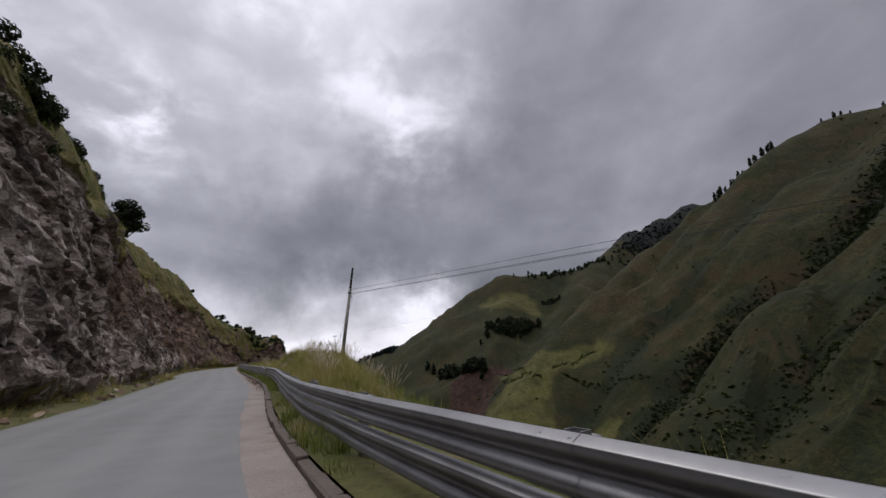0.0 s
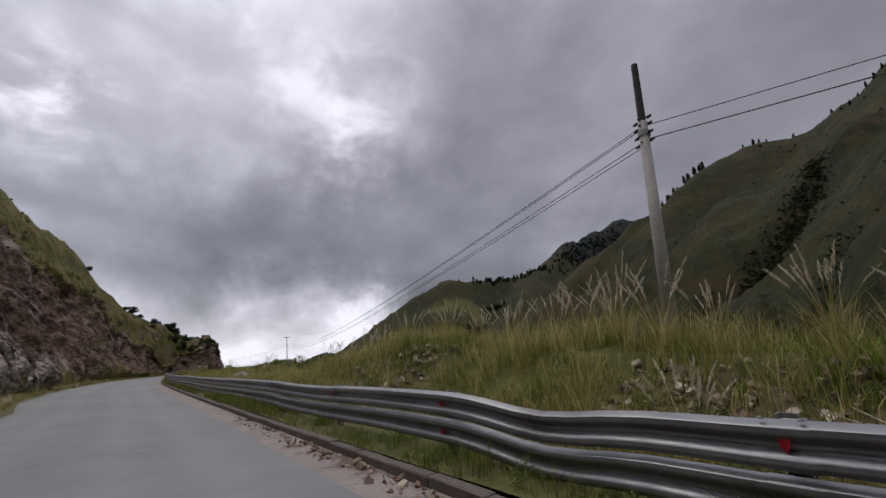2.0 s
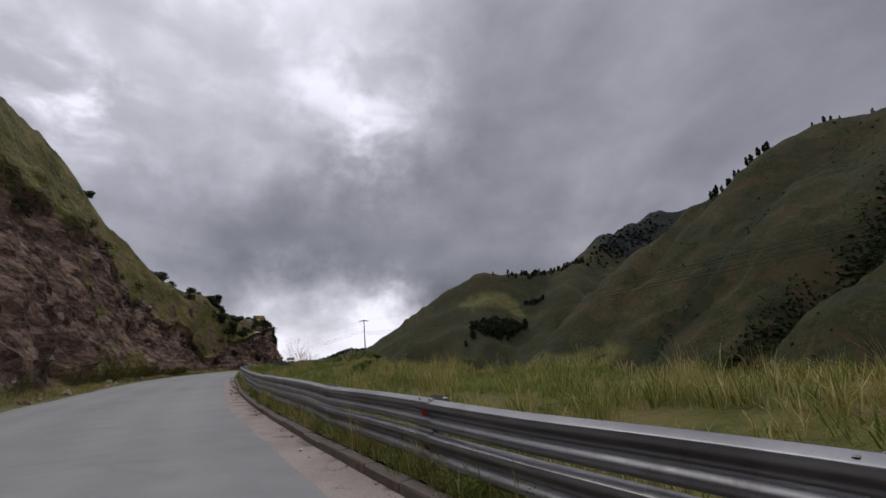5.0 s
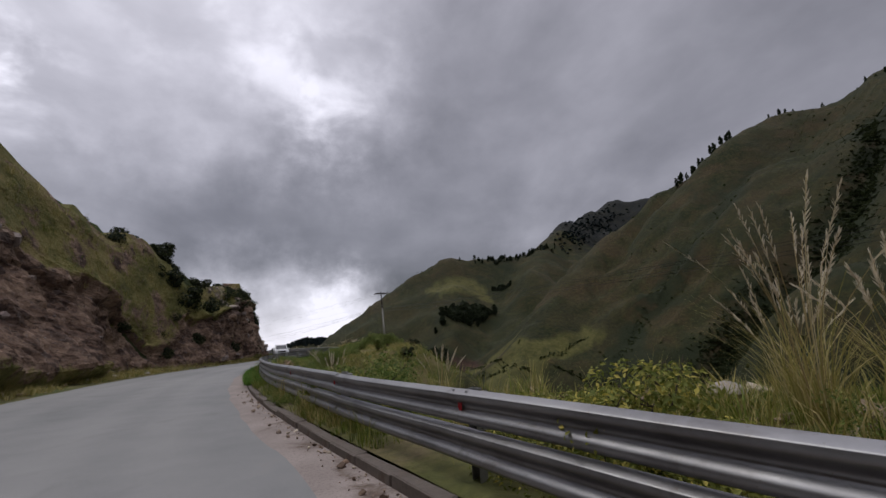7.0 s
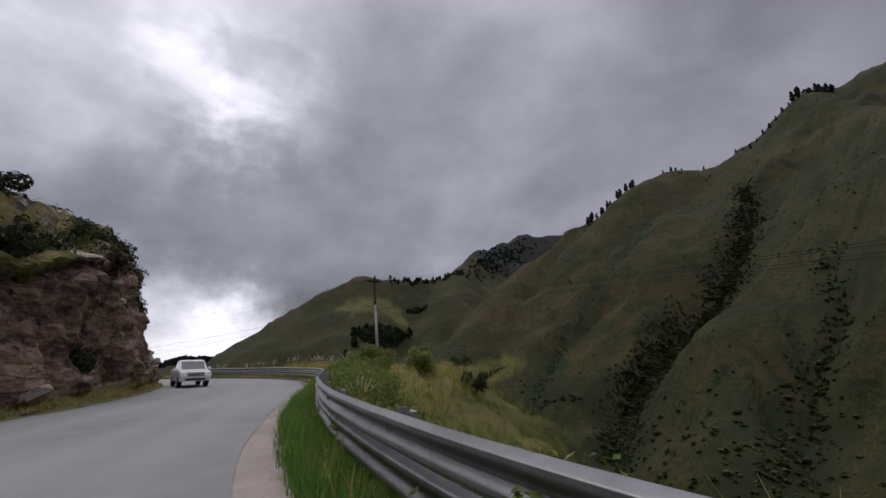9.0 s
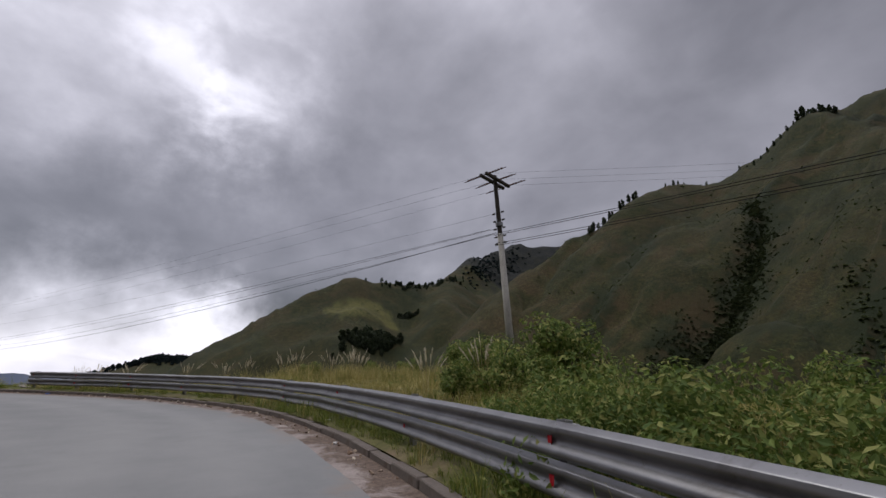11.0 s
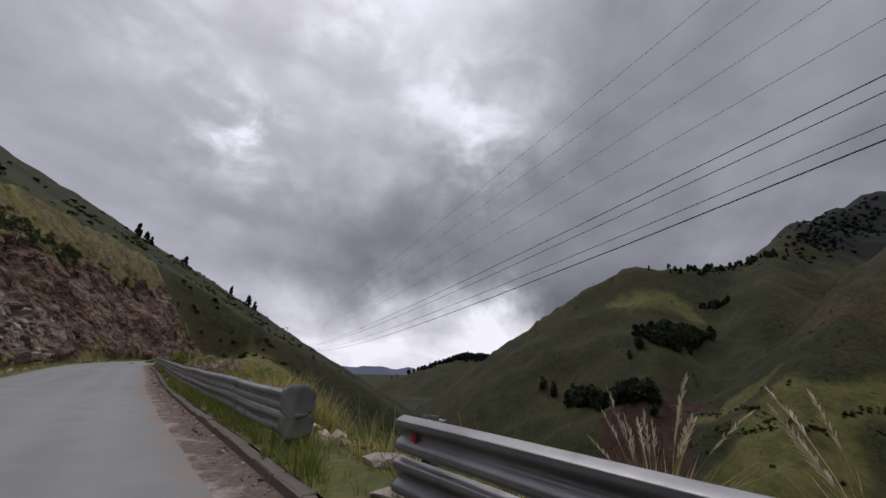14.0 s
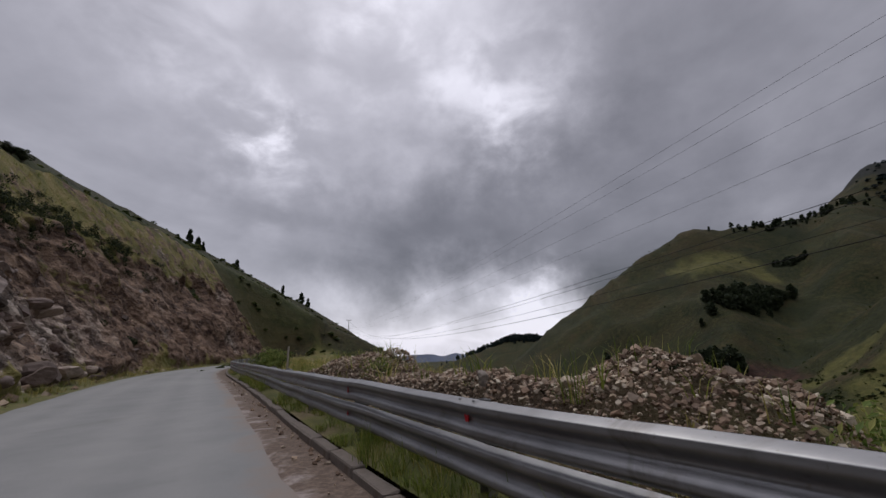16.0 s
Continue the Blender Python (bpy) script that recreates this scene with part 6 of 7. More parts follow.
def put_shrubs():
    r = random.Random(77)
    used = set()

    def put(kind, k, x, y, z, size):
        src = SHRUBS[kind][k]
        m = Matrix.Translation((x, y, z)) @ Matrix.Rotation(r.uniform(0, 6.28), 4, "Z")
        if (kind, k) in used:
            ob = copy_thing(src, m)
        else:
            used.add((kind, k))
            ob = src
            ob.matrix_world = m
        ob.scale = (size, size, size * r.uniform(0.85, 1.15))

    def ground_z(x, y):
        return float(land_height(np.array([x]), np.array([y]))[0])

    for kind, k, s, o, size in SHRUB_AT:
        x, y = (float(v) for v in at(s, o))
        put(kind, k, x, y, ground_z(x, y) - 0.05, size)
    # along the brow of the cut, thick over some stretches
    thick = along([(30, 0.5), (60, 1.0), (90, 1.0), (100, 0.5), (125, 0.35), (140, 0.15), (180, 0.15), (186, 1.0), (214, 1.0), (222, 0.3), (265, 0.5), (300, 0.5), (330, 0.2)])
    for i in range(270):
        s = r.uniform(40, 325) if i % 3 == 0 else s + r.uniform(-2.2, 2.2)
        s = min(max(s, 38), 328)
        if r.random() > thick(s):
            continue
        d = np.arange(0.2, 26, 0.2)
        b = -(road_width(s) + toe_gap(s)) + 0.25
        x, y = at(np.full_like(d, s), b - d)
        hit = np.where(d / cut_run(s) > hill_plane(x, y))[0]
        back = r.uniform(-0.6, 3.2) if r.random() < 0.8 else r.uniform(3, 14)
        dd = (d[hit[0]] if len(hit) else 20) + back
        x, y = (float(v) for v in at(s, b - dd))
        near = 170 < s < 216
        put("dark", r.choice([0, 0, 1, 2]), x, y, ground_z(x, y) - 0.1, r.uniform(0.35, 1.1) * (1.05 if near or s < 90 else 0.8))
    for s, size in [(46, 1.3), (50, 1.5), (53, 1.2), (56, 1.7), (58.5, 1.4), (61, 1.2), (64, 1.6), (66, 1.3), (69, 1.7), (71, 1.4), (73.5, 1.2), (77, 1.2), (81, 1.0), (86, 1.2), (90, 1.0), (95, 1.1), (101, 0.9), (108, 1.0), (118, 0.9)] + [(186 + 1.4 * i, (0.8 if 195 < 186 + 1.4 * i < 204 else 1.15) + 0.3 * ((i * 7) % 5) / 4) for i in range(19)]:
        d = np.arange(0.2, 26, 0.2)
        b = -(road_width(s) + toe_gap(s)) + 0.25
        x, y = at(np.full_like(d, s), b - d)
        hit = np.where(d / cut_run(s) > hill_plane(x, y))[0]
        x, y = (float(v) for v in at(s, b - (d[hit[0]] if len(hit) else 20) - r.uniform(-0.3, 1.0)))
        put("dark", r.choice([0, 1, 1]), x, y, ground_z(x, y) - 0.25, size)
    for x, y, z, size in ((-41.6, 51.2, 18.4, 1.9), (-42.8, 53.0, 18.8, 1.5), (-40.6, 49.4, 18.2, 1.3), (-30.1, 25.1, 20.8, 1.7), (-31.0, 27.6, 19.8, 1.2)):
        put("dark", 1, x, y, z, size)
    # bushes hugging the face and its foot near the nose of the spur
    for s, h, size in ((196, 1.5, 0.9), (201, 2.0, 1.0), (205, 1.4, 1.0), (208, 3.0, 0.9), (189, 2.4, 0.8), (211, 4.5, 1.0), (213, 5.2, 1.1), (180, 3.5, 0.7), (184, 1.2, 0.7), (210, 6.0, 1.0), (296, 4.0, 1.0), (303, 3.0, 1.0), (120, 1.0, 0.5), (86, 0.8, 0.5)):
        b = -(road_width(s) + toe_gap(s)) + 0.1 - h * cut_run(s)
        x, y = (float(v) for v in at(s, b))
        put("dark", r.choice([0, 2]), x, y, h - 0.3, size)
    # skyline trees far up the hillside
    for x, y, size in ((-756, 818, 4.2), (-748, 826, 3.6), (-740, 830, 4.0), (-495, 651, 3.0), (-657, 1042, 4.5), (-648, 1050, 4.0), (-600, 1000, 3.0), (-690, 900, 3.0), (-560, 905, 3.0)):
        put("tree", 0, x, y, ground_z(x, y) - 0.5, size * 0.55)


put_shrubs()


def small_bush(seed):
    r = random.Random(seed)
    bl = [(r.uniform(-0.45, 0.45), r.uniform(-0.45, 0.45), r.uniform(0.1, 0.6), r.uniform(0.2, 0.4)) for _ in range(7)]
    V, F = leaf_cloud(r, bl, 0.10, 130, 0.8)
    return np.array(V), np.array(F)


def leafy_weed(seed):
    """A low weed of many small leaves."""
    r = random.Random(seed)
    bl = [(r.uniform(-0.45, 0.45), r.uniform(-0.45, 0.45), r.uniform(0.05, 0.75), r.uniform(0.16, 0.36)) for _ in range(9)]
    V, F = leaf_cloud(r, bl, 0.042, 420, 0.9)
    return np.array(V), np.array(F)


WEEDS = [leafy_weed(720 + i) for i in range(5)]
SMALL = [small_bush(700 + i) for i in range(7)]
pick = random.Random(71)
scatter_stuff("brow_scrub", SMALL, [(x, y, z - 0.15, pick.uniform(0.5, 1.35), pick.uniform(0, 6.28)) for x, y, z in CUT_SCRUB], LEAF_DARK, "dark scrub hanging over the edge of the bare cut", "scrub")
scatter_stuff("cut_grass", MEDIUM + LOW, [(x, y, z - 0.08, pick.uniform(0.8, 1.7), pick.uniform(0, 6.28)) for x, y, z in CUT_GRASS[:2600] if not 98 < y < 150 or pick.random() < 0.25], GRASS_GREEN, "rough green grass on the upper cut", "grass")
scatter_stuff("dry_cut_grass", MEDIUM + LOW, [(x, y, z - 0.08, pick.uniform(0.8, 1.7), pick.uniform(0, 6.28)) for x, y, z in CUT_GRASS[2600:5600] if y > 85], GRASS_DRY, "dry yellowish grass on the upper cut", "grass")


weedy = lambda s, o, k: patchy(s, o, k, 221, -0.2, 0.6) & ~((s > 247.5) & (s < 266) & (o > 0.85) & (o < 3) & (k > 0.03))
scatter_stuff("bench_weeds", WEEDS, band_spots(1300, 48, 290, lambda s, u: 1.1 + u ** 1.6 * bench_w(s), lambda s, o, x, y: land_height(x, y) - 0.04, (0.22, 0.55), 28, weedy), LEAF_GREEN, "low leafy weeds among the grass of the bench", "weeds")
scatter_stuff("verge_weeds", WEEDS, band_spots(900, 48, 290, lambda s, u: 0.3 + u * (rail_off(s) + 0.2), verge_at, (0.14, 0.34), 29, lambda s, o, k: patchy(s, o, k, 222, 0.0, 0.7)), LEAF_GREEN, "leafy weeds under the guardrail", "weeds")
scatter_stuff("gap_grass", TALL, band_spots(420, 239.5, 246.3, lambda s, u: 1.2 + u * 2.2, land_at, (0.85, 1.4), 30), GRASS_DRY, "tall dry grass in front of the rubble heap", "grass")
scatter_stuff("gap_weeds", WEEDS, band_spots(85, 243.0, 248.3, lambda s, u: 0.9 + u ** 1.3 * 1.4, lambda s, o, x, y: land_height(x, y) + 0.1, (0.45, 0.85), 48), LEAF_GREEN, "leafy weeds crowding the back of the rail", "weeds")
scatter_stuff("heap_grass", LOW, band_spots(150, 248, 266, lambda s, u: 0.85 + u * 2, land_at, (0.6, 1.2), 34), GRASS_GREEN, "sparse grass growing through the rubble", "grass")

scatter_stuff("rail_weeds", WEEDS, band_spots(260, 112, 158, lambda s, u: 0.22 + u * (rail_off(s) - 0.15), verge_at, (0.16, 0.42), 55, lambda s, o, k: patchy(s, o, k, 255, -0.3, 0.5)), LEAF_GREEN, "leafy weeds in front of the lower rail", "weeds")
scatter_stuff("rail_stalks", MEDIUM + TALL[:2], band_spots(420, 112, 158, lambda s, u: 0.22 + u * (rail_off(s) - 0.1), verge_at, (0.5, 1.0), 56, lambda s, o, k: patchy(s, o, k, 256, -0.2, 0.5)), GRASS_DRY, "dry stalks standing against the rail", "grass")
leafy = lambda s, o, k: patchy(s, o, k, 231, -0.5, 0.4) & ~((s > 159) & (s < 166) & (k > 0.05))
scatter_stuff("slope_weeds", WEEDS, band_spots(1000, 151, 206, lambda s, u: rail_off(s) + 0.4 + u ** 1.5 * 2.6, lambda s, o, x, y: land_height(x, y) + 0.05, (0.55, 1.25), 35, leafy), LEAF_GREEN, "bright leafy weeds along the edge of the drop", "weeds")

dense = lambda s, o, k: patchy(s, o, k, 241, -0.6, 0.1)
scatter_stuff("bend_weeds", WEEDS, band_spots(620, 85, 110, lambda s, u: 1.0 + u ** 1.4 * 7, lambda s, o, x, y: land_height(x, y) - 0.04, (0.2, 0.5), 36, dense), LEAF_GREEN, "leafy weeds in the rough grass behind the rail", "weeds")
scatter_stuff("bend_turf", LOW + MEDIUM[:2], band_spots(3200, 85, 112, lambda s, u: 0.9 + u ** 1.5 * 7, land_at, (0.6, 1.4), 37, dense), GRASS_DRY, "rough yellow grass behind the rail", "grass")
scatter_stuff("corner_turf", LOW + SHORT, band_spots(6500, 200, 234, lambda s, u: 0.85 + u ** 1.3 * 5, land_at, (0.5, 1.15), 47, lambda s, o, k: patchy(s, o, k, 247, -0.9, 0.0)), GRASS_DRY, "short yellow turf at the outside of the bend", "grass")
scatter_stuff("bench_lawn", LOW, band_spots(15000, 116, 152, lambda s, u: 0.85 + u ** 1.2 * 7, land_at, (0.28, 0.75), 38, lambda s, o, k: patchy(s, o, k, 241, -1.1, -0.2) & ~((s > 138.8) & (s < 142.2) & (o > 5.0) & (o < 6.7) & (k > 0.06))), GRASS_GREEN, "short bright green turf on the bench", "grass")


# ---- stones and rubble ----
def stone_shape(seed, flat=0.7, tilt=0.0):
    """An angular, split stone of about one metre: a lump cut by random flat faces, lying tilted."""
    r = random.Random(seed)
    bm = bmesh.new()
    bmesh.ops.create_cube(bm, size=1.0)
    for v in bm.verts:
        v.co = Vector((v.co.x * r.uniform(0.6, 1.15), v.co.y * r.uniform(0.5, 1.0), v.co.z * flat * r.uniform(0.7, 1.2)))
    for _ in range(5):
        n = Vector((r.uniform(-1, 1), r.uniform(-1, 1), r.uniform(-0.8, 0.8))).normalized()
        reach = max(v.co.dot(n) for v in bm.verts)
        res = bmesh.ops.bisect_plane(bm, geom=bm.verts[:] + bm.edges[:] + bm.faces[:], plane_co=n * reach * r.uniform(0.55, 0.85), plane_no=n, clear_outer=True)
        bmesh.ops.contextual_create(bm, geom=[e for e in res["geom_cut"] if isinstance(e, bmesh.types.BMEdge)])
    bmesh.ops.triangulate(bm, faces=bm.faces)
    m = Matrix.Rotation(tilt * r.uniform(-1, 1), 3, "X") @ Matrix.Rotation(tilt * r.uniform(-1, 1), 3, "Y")
    bm.verts.index_update()
    V = np.array([(m @ v.co)[:] for v in bm.verts])
    F = np.array([[v.index for v in f.verts] for f in bm.faces])
    bm.free()
    return V, F


STONES = [stone_shape(300 + i, 0.30 + 0.09 * (i % 5), 0.9) for i in range(24)]


def rubble_spots(count, s0, s1, o0, o1, size, seed, where=None):
    r = np.random.RandomState(seed)
    s, o = r.uniform(s0, s1, count), r.uniform(o0, o1, count)
    if where is not None:
        m = where(s, o)
        s, o = s[m], o[m]
    x, y = at(s, o)
    sz = size[0] * (size[1] / size[0]) ** (r.rand(len(s)) ** 2.2)
    z = land_height(x, y) + sz * 0.12
    return list(zip(x, y, z, sz, r.uniform(0, 6.28, len(s))))


heap = lambda s, o: heap_crest(s) * np.exp(-((o - 1.75) / 0.75) ** 2) > 0.12
scatter_stuff("rubble_heap", STONES, rubble_spots(24000, 247.8, 256, 0.85, 3.0, (0.014, 0.075), 11, heap) + rubble_spots(11000, 256, 267, 0.85, 3.0, (0.02, 0.10), 20, heap) + rubble_spots(70, 248.5, 264, 1.0, 2.4, (0.10, 0.17), 19, heap), RUBBLE, "heap of broken brown and grey rock tipped beyond the rail", "rubble")
scatter_stuff("berm_rubble", STONES, rubble_spots(1500, 74.5, 80.5, 1.7, 3.9, (0.02, 0.20), 12) + rubble_spots(300, 66.4, 69.6, 2.0, 3.6, (0.04, 0.22), 17) + rubble_spots(260, 52, 58, 1.6, 3.4, (0.05, 0.3), 18), RUBBLE, "scattered broken stones on the berm", "rubble")
scatter_stuff("bench_rubble", STONES, rubble_spots(1500, 138.4, 142.6, 4.9, 6.7, (0.03, 0.17), 13) + rubble_spots(90, 136, 143.5, 2.2, 7.6, (0.03, 0.14), 53), RUBBLE, "low heap of broken slabs in the grass", "rubble")
scatter_stuff("slope_rubble", STONES, rubble_spots(1300, 232.5, 240.5, 0.7, 5.5, (0.05, 0.36), 14), RUBBLE, "loose stones spilling down between the rails", "rubble")
scatter_stuff("hidden_rubble", STONES, rubble_spots(260, 143, 149, 1.6, 6.0, (0.05, 0.3), 15), RUBBLE, "scattered stones in dry grass", "rubble")
scatter_stuff("drop_rubble", STONES, rubble_spots(300, 154, 166, 1.4, 4.0, (0.05, 0.30), 16) + rubble_spots(2200, 159.8, 164.6, 1.2, 2.8, (0.03, 0.2), 57) + rubble_spots(16, 160.2, 164.6, 1.4, 2.3, (0.22, 0.42), 58), RUBBLE, "broken stones at the edge of the drop", "rubble")


def gutter_spots(count, s0, s1, seed, size):
    r = np.random.RandomState(seed)
    s = r.uniform(s0, s1, count)
    o = -0.02 - 0.36 * r.rand(count) ** 2
    x, y = at(s, o)
    sz = size[0] * (size[1] / size[0]) ** (r.rand(count) ** 2.5)
    return list(zip(x, y, 0.005 + sz * 0.1, sz, r.uniform(0, 6.28, count)))


scatter_stuff("gutter_gravel", STONES, gutter_spots(700, 58, 80, 21, (0.012, 0.10)) + gutter_spots(130, 64, 76, 25, (0.04, 0.17)) + gutter_spots(360, 134, 160, 22, (0.015, 0.11)) + gutter_spots(1300, 206, 275, 23, (0.012, 0.10)) + gutter_spots(160, 84, 134, 24, (0.012, 0.06)), RUBBLE,
              "loose stones and grit lying in the gutter", "gravel")
foot = np.random.RandomState(31)
fs = foot.uniform(30, 320, 620)
fo = -(road_width(fs) + 0.1 + foot.rand(620) ** 1.5 * 2.4)
fx, fy = at(fs, fo)
fz = foot.rand(620) ** 3 * 0.5 + 0.05
scatter_stuff("foot_stones", STONES, list(zip(fx, fy, 0.06 + 0.3 * np.clip((-fo - road_width(fs)) / 1.6, 0, 1.5) ** 1.6, fz, foot.uniform(0, 6.28, 620))), RUBBLE, "fallen stones at the foot of the rock cut", "gravel")


def boulder(name, seed, m, mat, label, sub=2, crag=0.0):
    r = random.Random(seed)
    bm = bmesh.new()
    bmesh.ops.create_icosphere(bm, subdivisions=sub, radius=0.5)
    for _ in range(9):
        n = Vector((r.uniform(-1, 1), r.uniform(-1, 1), r.uniform(-1, 1))).normalized()
        d = r.uniform(0.24, 0.40)
        for v in bm.verts:
            k = v.co.dot(n)
            if k > d:
                v.co -= n * (k - d)
    for v in bm.verts:
        v.co *= 1 + 0.05 * noise.noise(v.co * 6 + Vector((seed, 0, 0)))
    if crag:
        for v in bm.verts:
            q = v.co + Vector((seed, 3, 1))
            v.co *= 1 + crag * (abs(noise.noise(q * 4)) * 1.4 + abs(noise.noise(q * 9)) * 0.8 + noise.noise(q * 21) * 0.35 - 0.5)
    me = bpy.data.meshes.new(name)
    bm.to_mesh(me)
    bm.free()
    me.materials.append(mat)
    ob = new(name, me)
    ob.matrix_world = m
    return tagged(ob, label, "rock")




def put_boulder(s, o, size, mat, label, seed, turn=0, z=None, sub=2, crag=0.0):
    x, y = (float(v) for v in at(s, o))
    zz = float(land_height(np.array([x]), np.array([y]))[0]) if z is None else z
    boulder("boulder", seed, Matrix.Translation((x, y, zz + size[2] * 0.28)) @ Matrix.Rotation(radians(turn), 4, "Z") @ Matrix.Diagonal((*size, 1)), mat, label, sub, crag)


put_boulder(66.0, -0.12, (0.42, 0.3, 0.3), RUBBLE, "angular brown rock lying against the kerb", 61, 20, 0.0)
put_boulder(99.05, 3.65, (1.35, 1.0, 0.85), PINK_STONE, "large weathered pinkish rock in the grass", 62, 110, None, 5, 0.27)
put_boulder(98.45, 3.55, (0.6, 0.5, 0.4), PINK_STONE, "rough rock beside the large one", 63, 60, None, 4, 0.3)
put_boulder(97.0, 3.4, (0.55, 0.5, 0.6), PALE_STONE, "pale upright stone in the grass", 64, 10)
put_boulder(235.2, 1.5, (0.9, 0.6, 0.35), PALE_STONE, "pale slab of stone between the two rails", 66, 30)
put_boulder(233.8, 0.7, (0.55, 0.4, 0.2), PALE_STONE, "pale flat stone beside the kerb", 67, 10, 0.15)
put_boulder(251.6, 1.35, (0.17, 0.15, 0.26), PALE_STONE, "upright pale block on the rubble heap", 68, 15)
put_boulder(250.4, 1.5, (0.26, 0.2, 0.16), RUBBLE, "large block on the rubble heap", 69, 75)
put_boulder(146.1, 4.6, (0.7, 0.4, 0.3), PALE_STONE, "white stone half hidden in grass", 70, 75)
put_boulder(179.6, -8.9, (0.5, 0.4, 0.3), PALE_STONE, "pale stone fallen on the verge", 71, 75, 0.05)
put_boulder(139.4, 1.6, (0.35, 0.25, 0.15), PALE_STONE, "pale stone behind the rail", 72, 75)

# big slabs that stand out low on the cut beyond the gap in the rail
slab = random.Random(88)
for i in range(26):
    s, up = slab.uniform(268, 290), 0.3 + 5.2 * slab.random() ** 1.3
    x, y = (float(v) for v in at(s, 0.75 - (road_width(s) + toe_gap(s)) - up * float(cut_run(s))))
    big = slab.uniform(0.6, 1.25) if i % 3 else slab.uniform(1.4, 2.3)
    boulder("boulder", 300 + i, Matrix.Translation((x, y, up)) @ Matrix.Rotation(radians(slab.uniform(20, 70)), 4, "Z") @ Matrix.Rotation(radians(slab.uniform(-35, -10)), 4, "X") @ Matrix.Diagonal((big, big * slab.uniform(0.5, 0.8), big * slab.uniform(0.4, 0.7), 1)), [ROCKS, PINK_STONE, ROCKS, PINK_STONE][i % 4], "angular slab of rock standing out of the cut", 3, 0.12)

face = np.random.RandomState(98)
scatter_stuff("cut_blocks", STONES, [(x, y, z, 0.14 * 6.5 ** (float(face.rand()) ** 2.6), float(face.uniform(0, 6.28))) for x, y, z in CUT_BLOCKS], ROCKS, "loose angular blocks sticking out of the rock cut", "rubble")


def fallen_branch(s, o, length, turn, rise, label):
    """A bare, bleached branch lying in the grass."""
    x, y = (float(v) for v in at(s, o))
    z = float(land_height(np.array([x]), np.array([y]))[0])
    top = empty("fallen_branch", road_pose(s, o, z + 0.06, turn), label, "branch")
    r = random.Random(int(s * 10))
    bm = bmesh.new()
    p = Vector((0, 0, 0))
    for i in range(6):
        q = Vector((length * (i + 1) / 6, r.uniform(-0.04, 0.04), rise * (i + 1) / 6 + r.uniform(-0.015, 0.015)))
        rod(bm, p, q, 0.035 * (1 - i / 8), 0.035 * (1 - (i + 1) / 8), 7, False)
        p = q
    part("stem", bm, DEADWOOD, top)
    bm = bmesh.new()
    for i in range(5):
        a = Vector((length * r.uniform(0.4, 0.95), 0, rise * 0.6))
        rod(bm, a, a + Vector((r.uniform(0.1, 0.3), r.uniform(-0.25, 0.25), r.uniform(0.0, 0.2))), 0.01, 0.004, 5, False)
    part("twig_spray", bm, DEADWOOD, top)


DEADWOOD = plain_material("bleached_wood", (0.42, 0.36, 0.28), 0.8, bump=0.4)
fallen_branch(92.0, 4.9, 2.0, 232, 0.1, "long bleached branch lying among grass and stones")
fallen_branch(90.2, 3.4, 0.9, 200, 0.15, "short bleached branch lying in the grass")
fallen_branch(66.5, 2.4, 0.8, 40, 0.1, "short pale branch lying on the rubble")
scatter_stuff("bench_debris", STONES, rubble_spots(420, 86, 97, 1.4, 6.0, (0.04, 0.28), 41), RUBBLE, "small stones lying in the grass", "rubble")


def build_litter(s0, o, z, size, color, name, label, seed):
    """A crumpled piece of plastic lying flat."""
    r = random.Random(seed)
    bm = bmesh.new()
    bmesh.ops.create_icosphere(bm, subdivisions=3, radius=0.5)
    for v in bm.verts:
        v.co *= 1 + 0.35 * noise.noise(v.co * 4 + Vector((seed, 0, 0))) + 0.15 * noise.noise(v.co * 11)
    for f in bm.faces:
        f.smooth = False
    me = bpy.data.meshes.new(name)
    bm.to_mesh(me)
    bm.free()
    me.materials.append(plain_material(name + "_plastic", color, 0.35))
    ob = new(name, me)
    ob.matrix_world = road_pose(s0, o, z + size[2] * 0.4, r.uniform(0, 180)) @ Matrix.Diagonal((*size, 1))
    tagged(ob, label, "litter")


build_litter(230.6, -0.16, 0.0, (0.20, 0.09, 0.05), (0.05, 0.13, 0.42), "plastic_bag", "crumpled blue plastic bag lying in the gutter", 3)
build_litter(211.2, 0.42, 0.14, (0.16, 0.11, 0.07), (0.75, 0.75, 0.72), "plastic_bag", "crumpled white plastic bag on the verge under the rail", 5)
build_litter(209.0, -0.12, 0.0, (0.09, 0.07, 0.05), (0.72, 0.71, 0.68), "plastic_cup", "crushed white plastic cup in the gutter", 7)


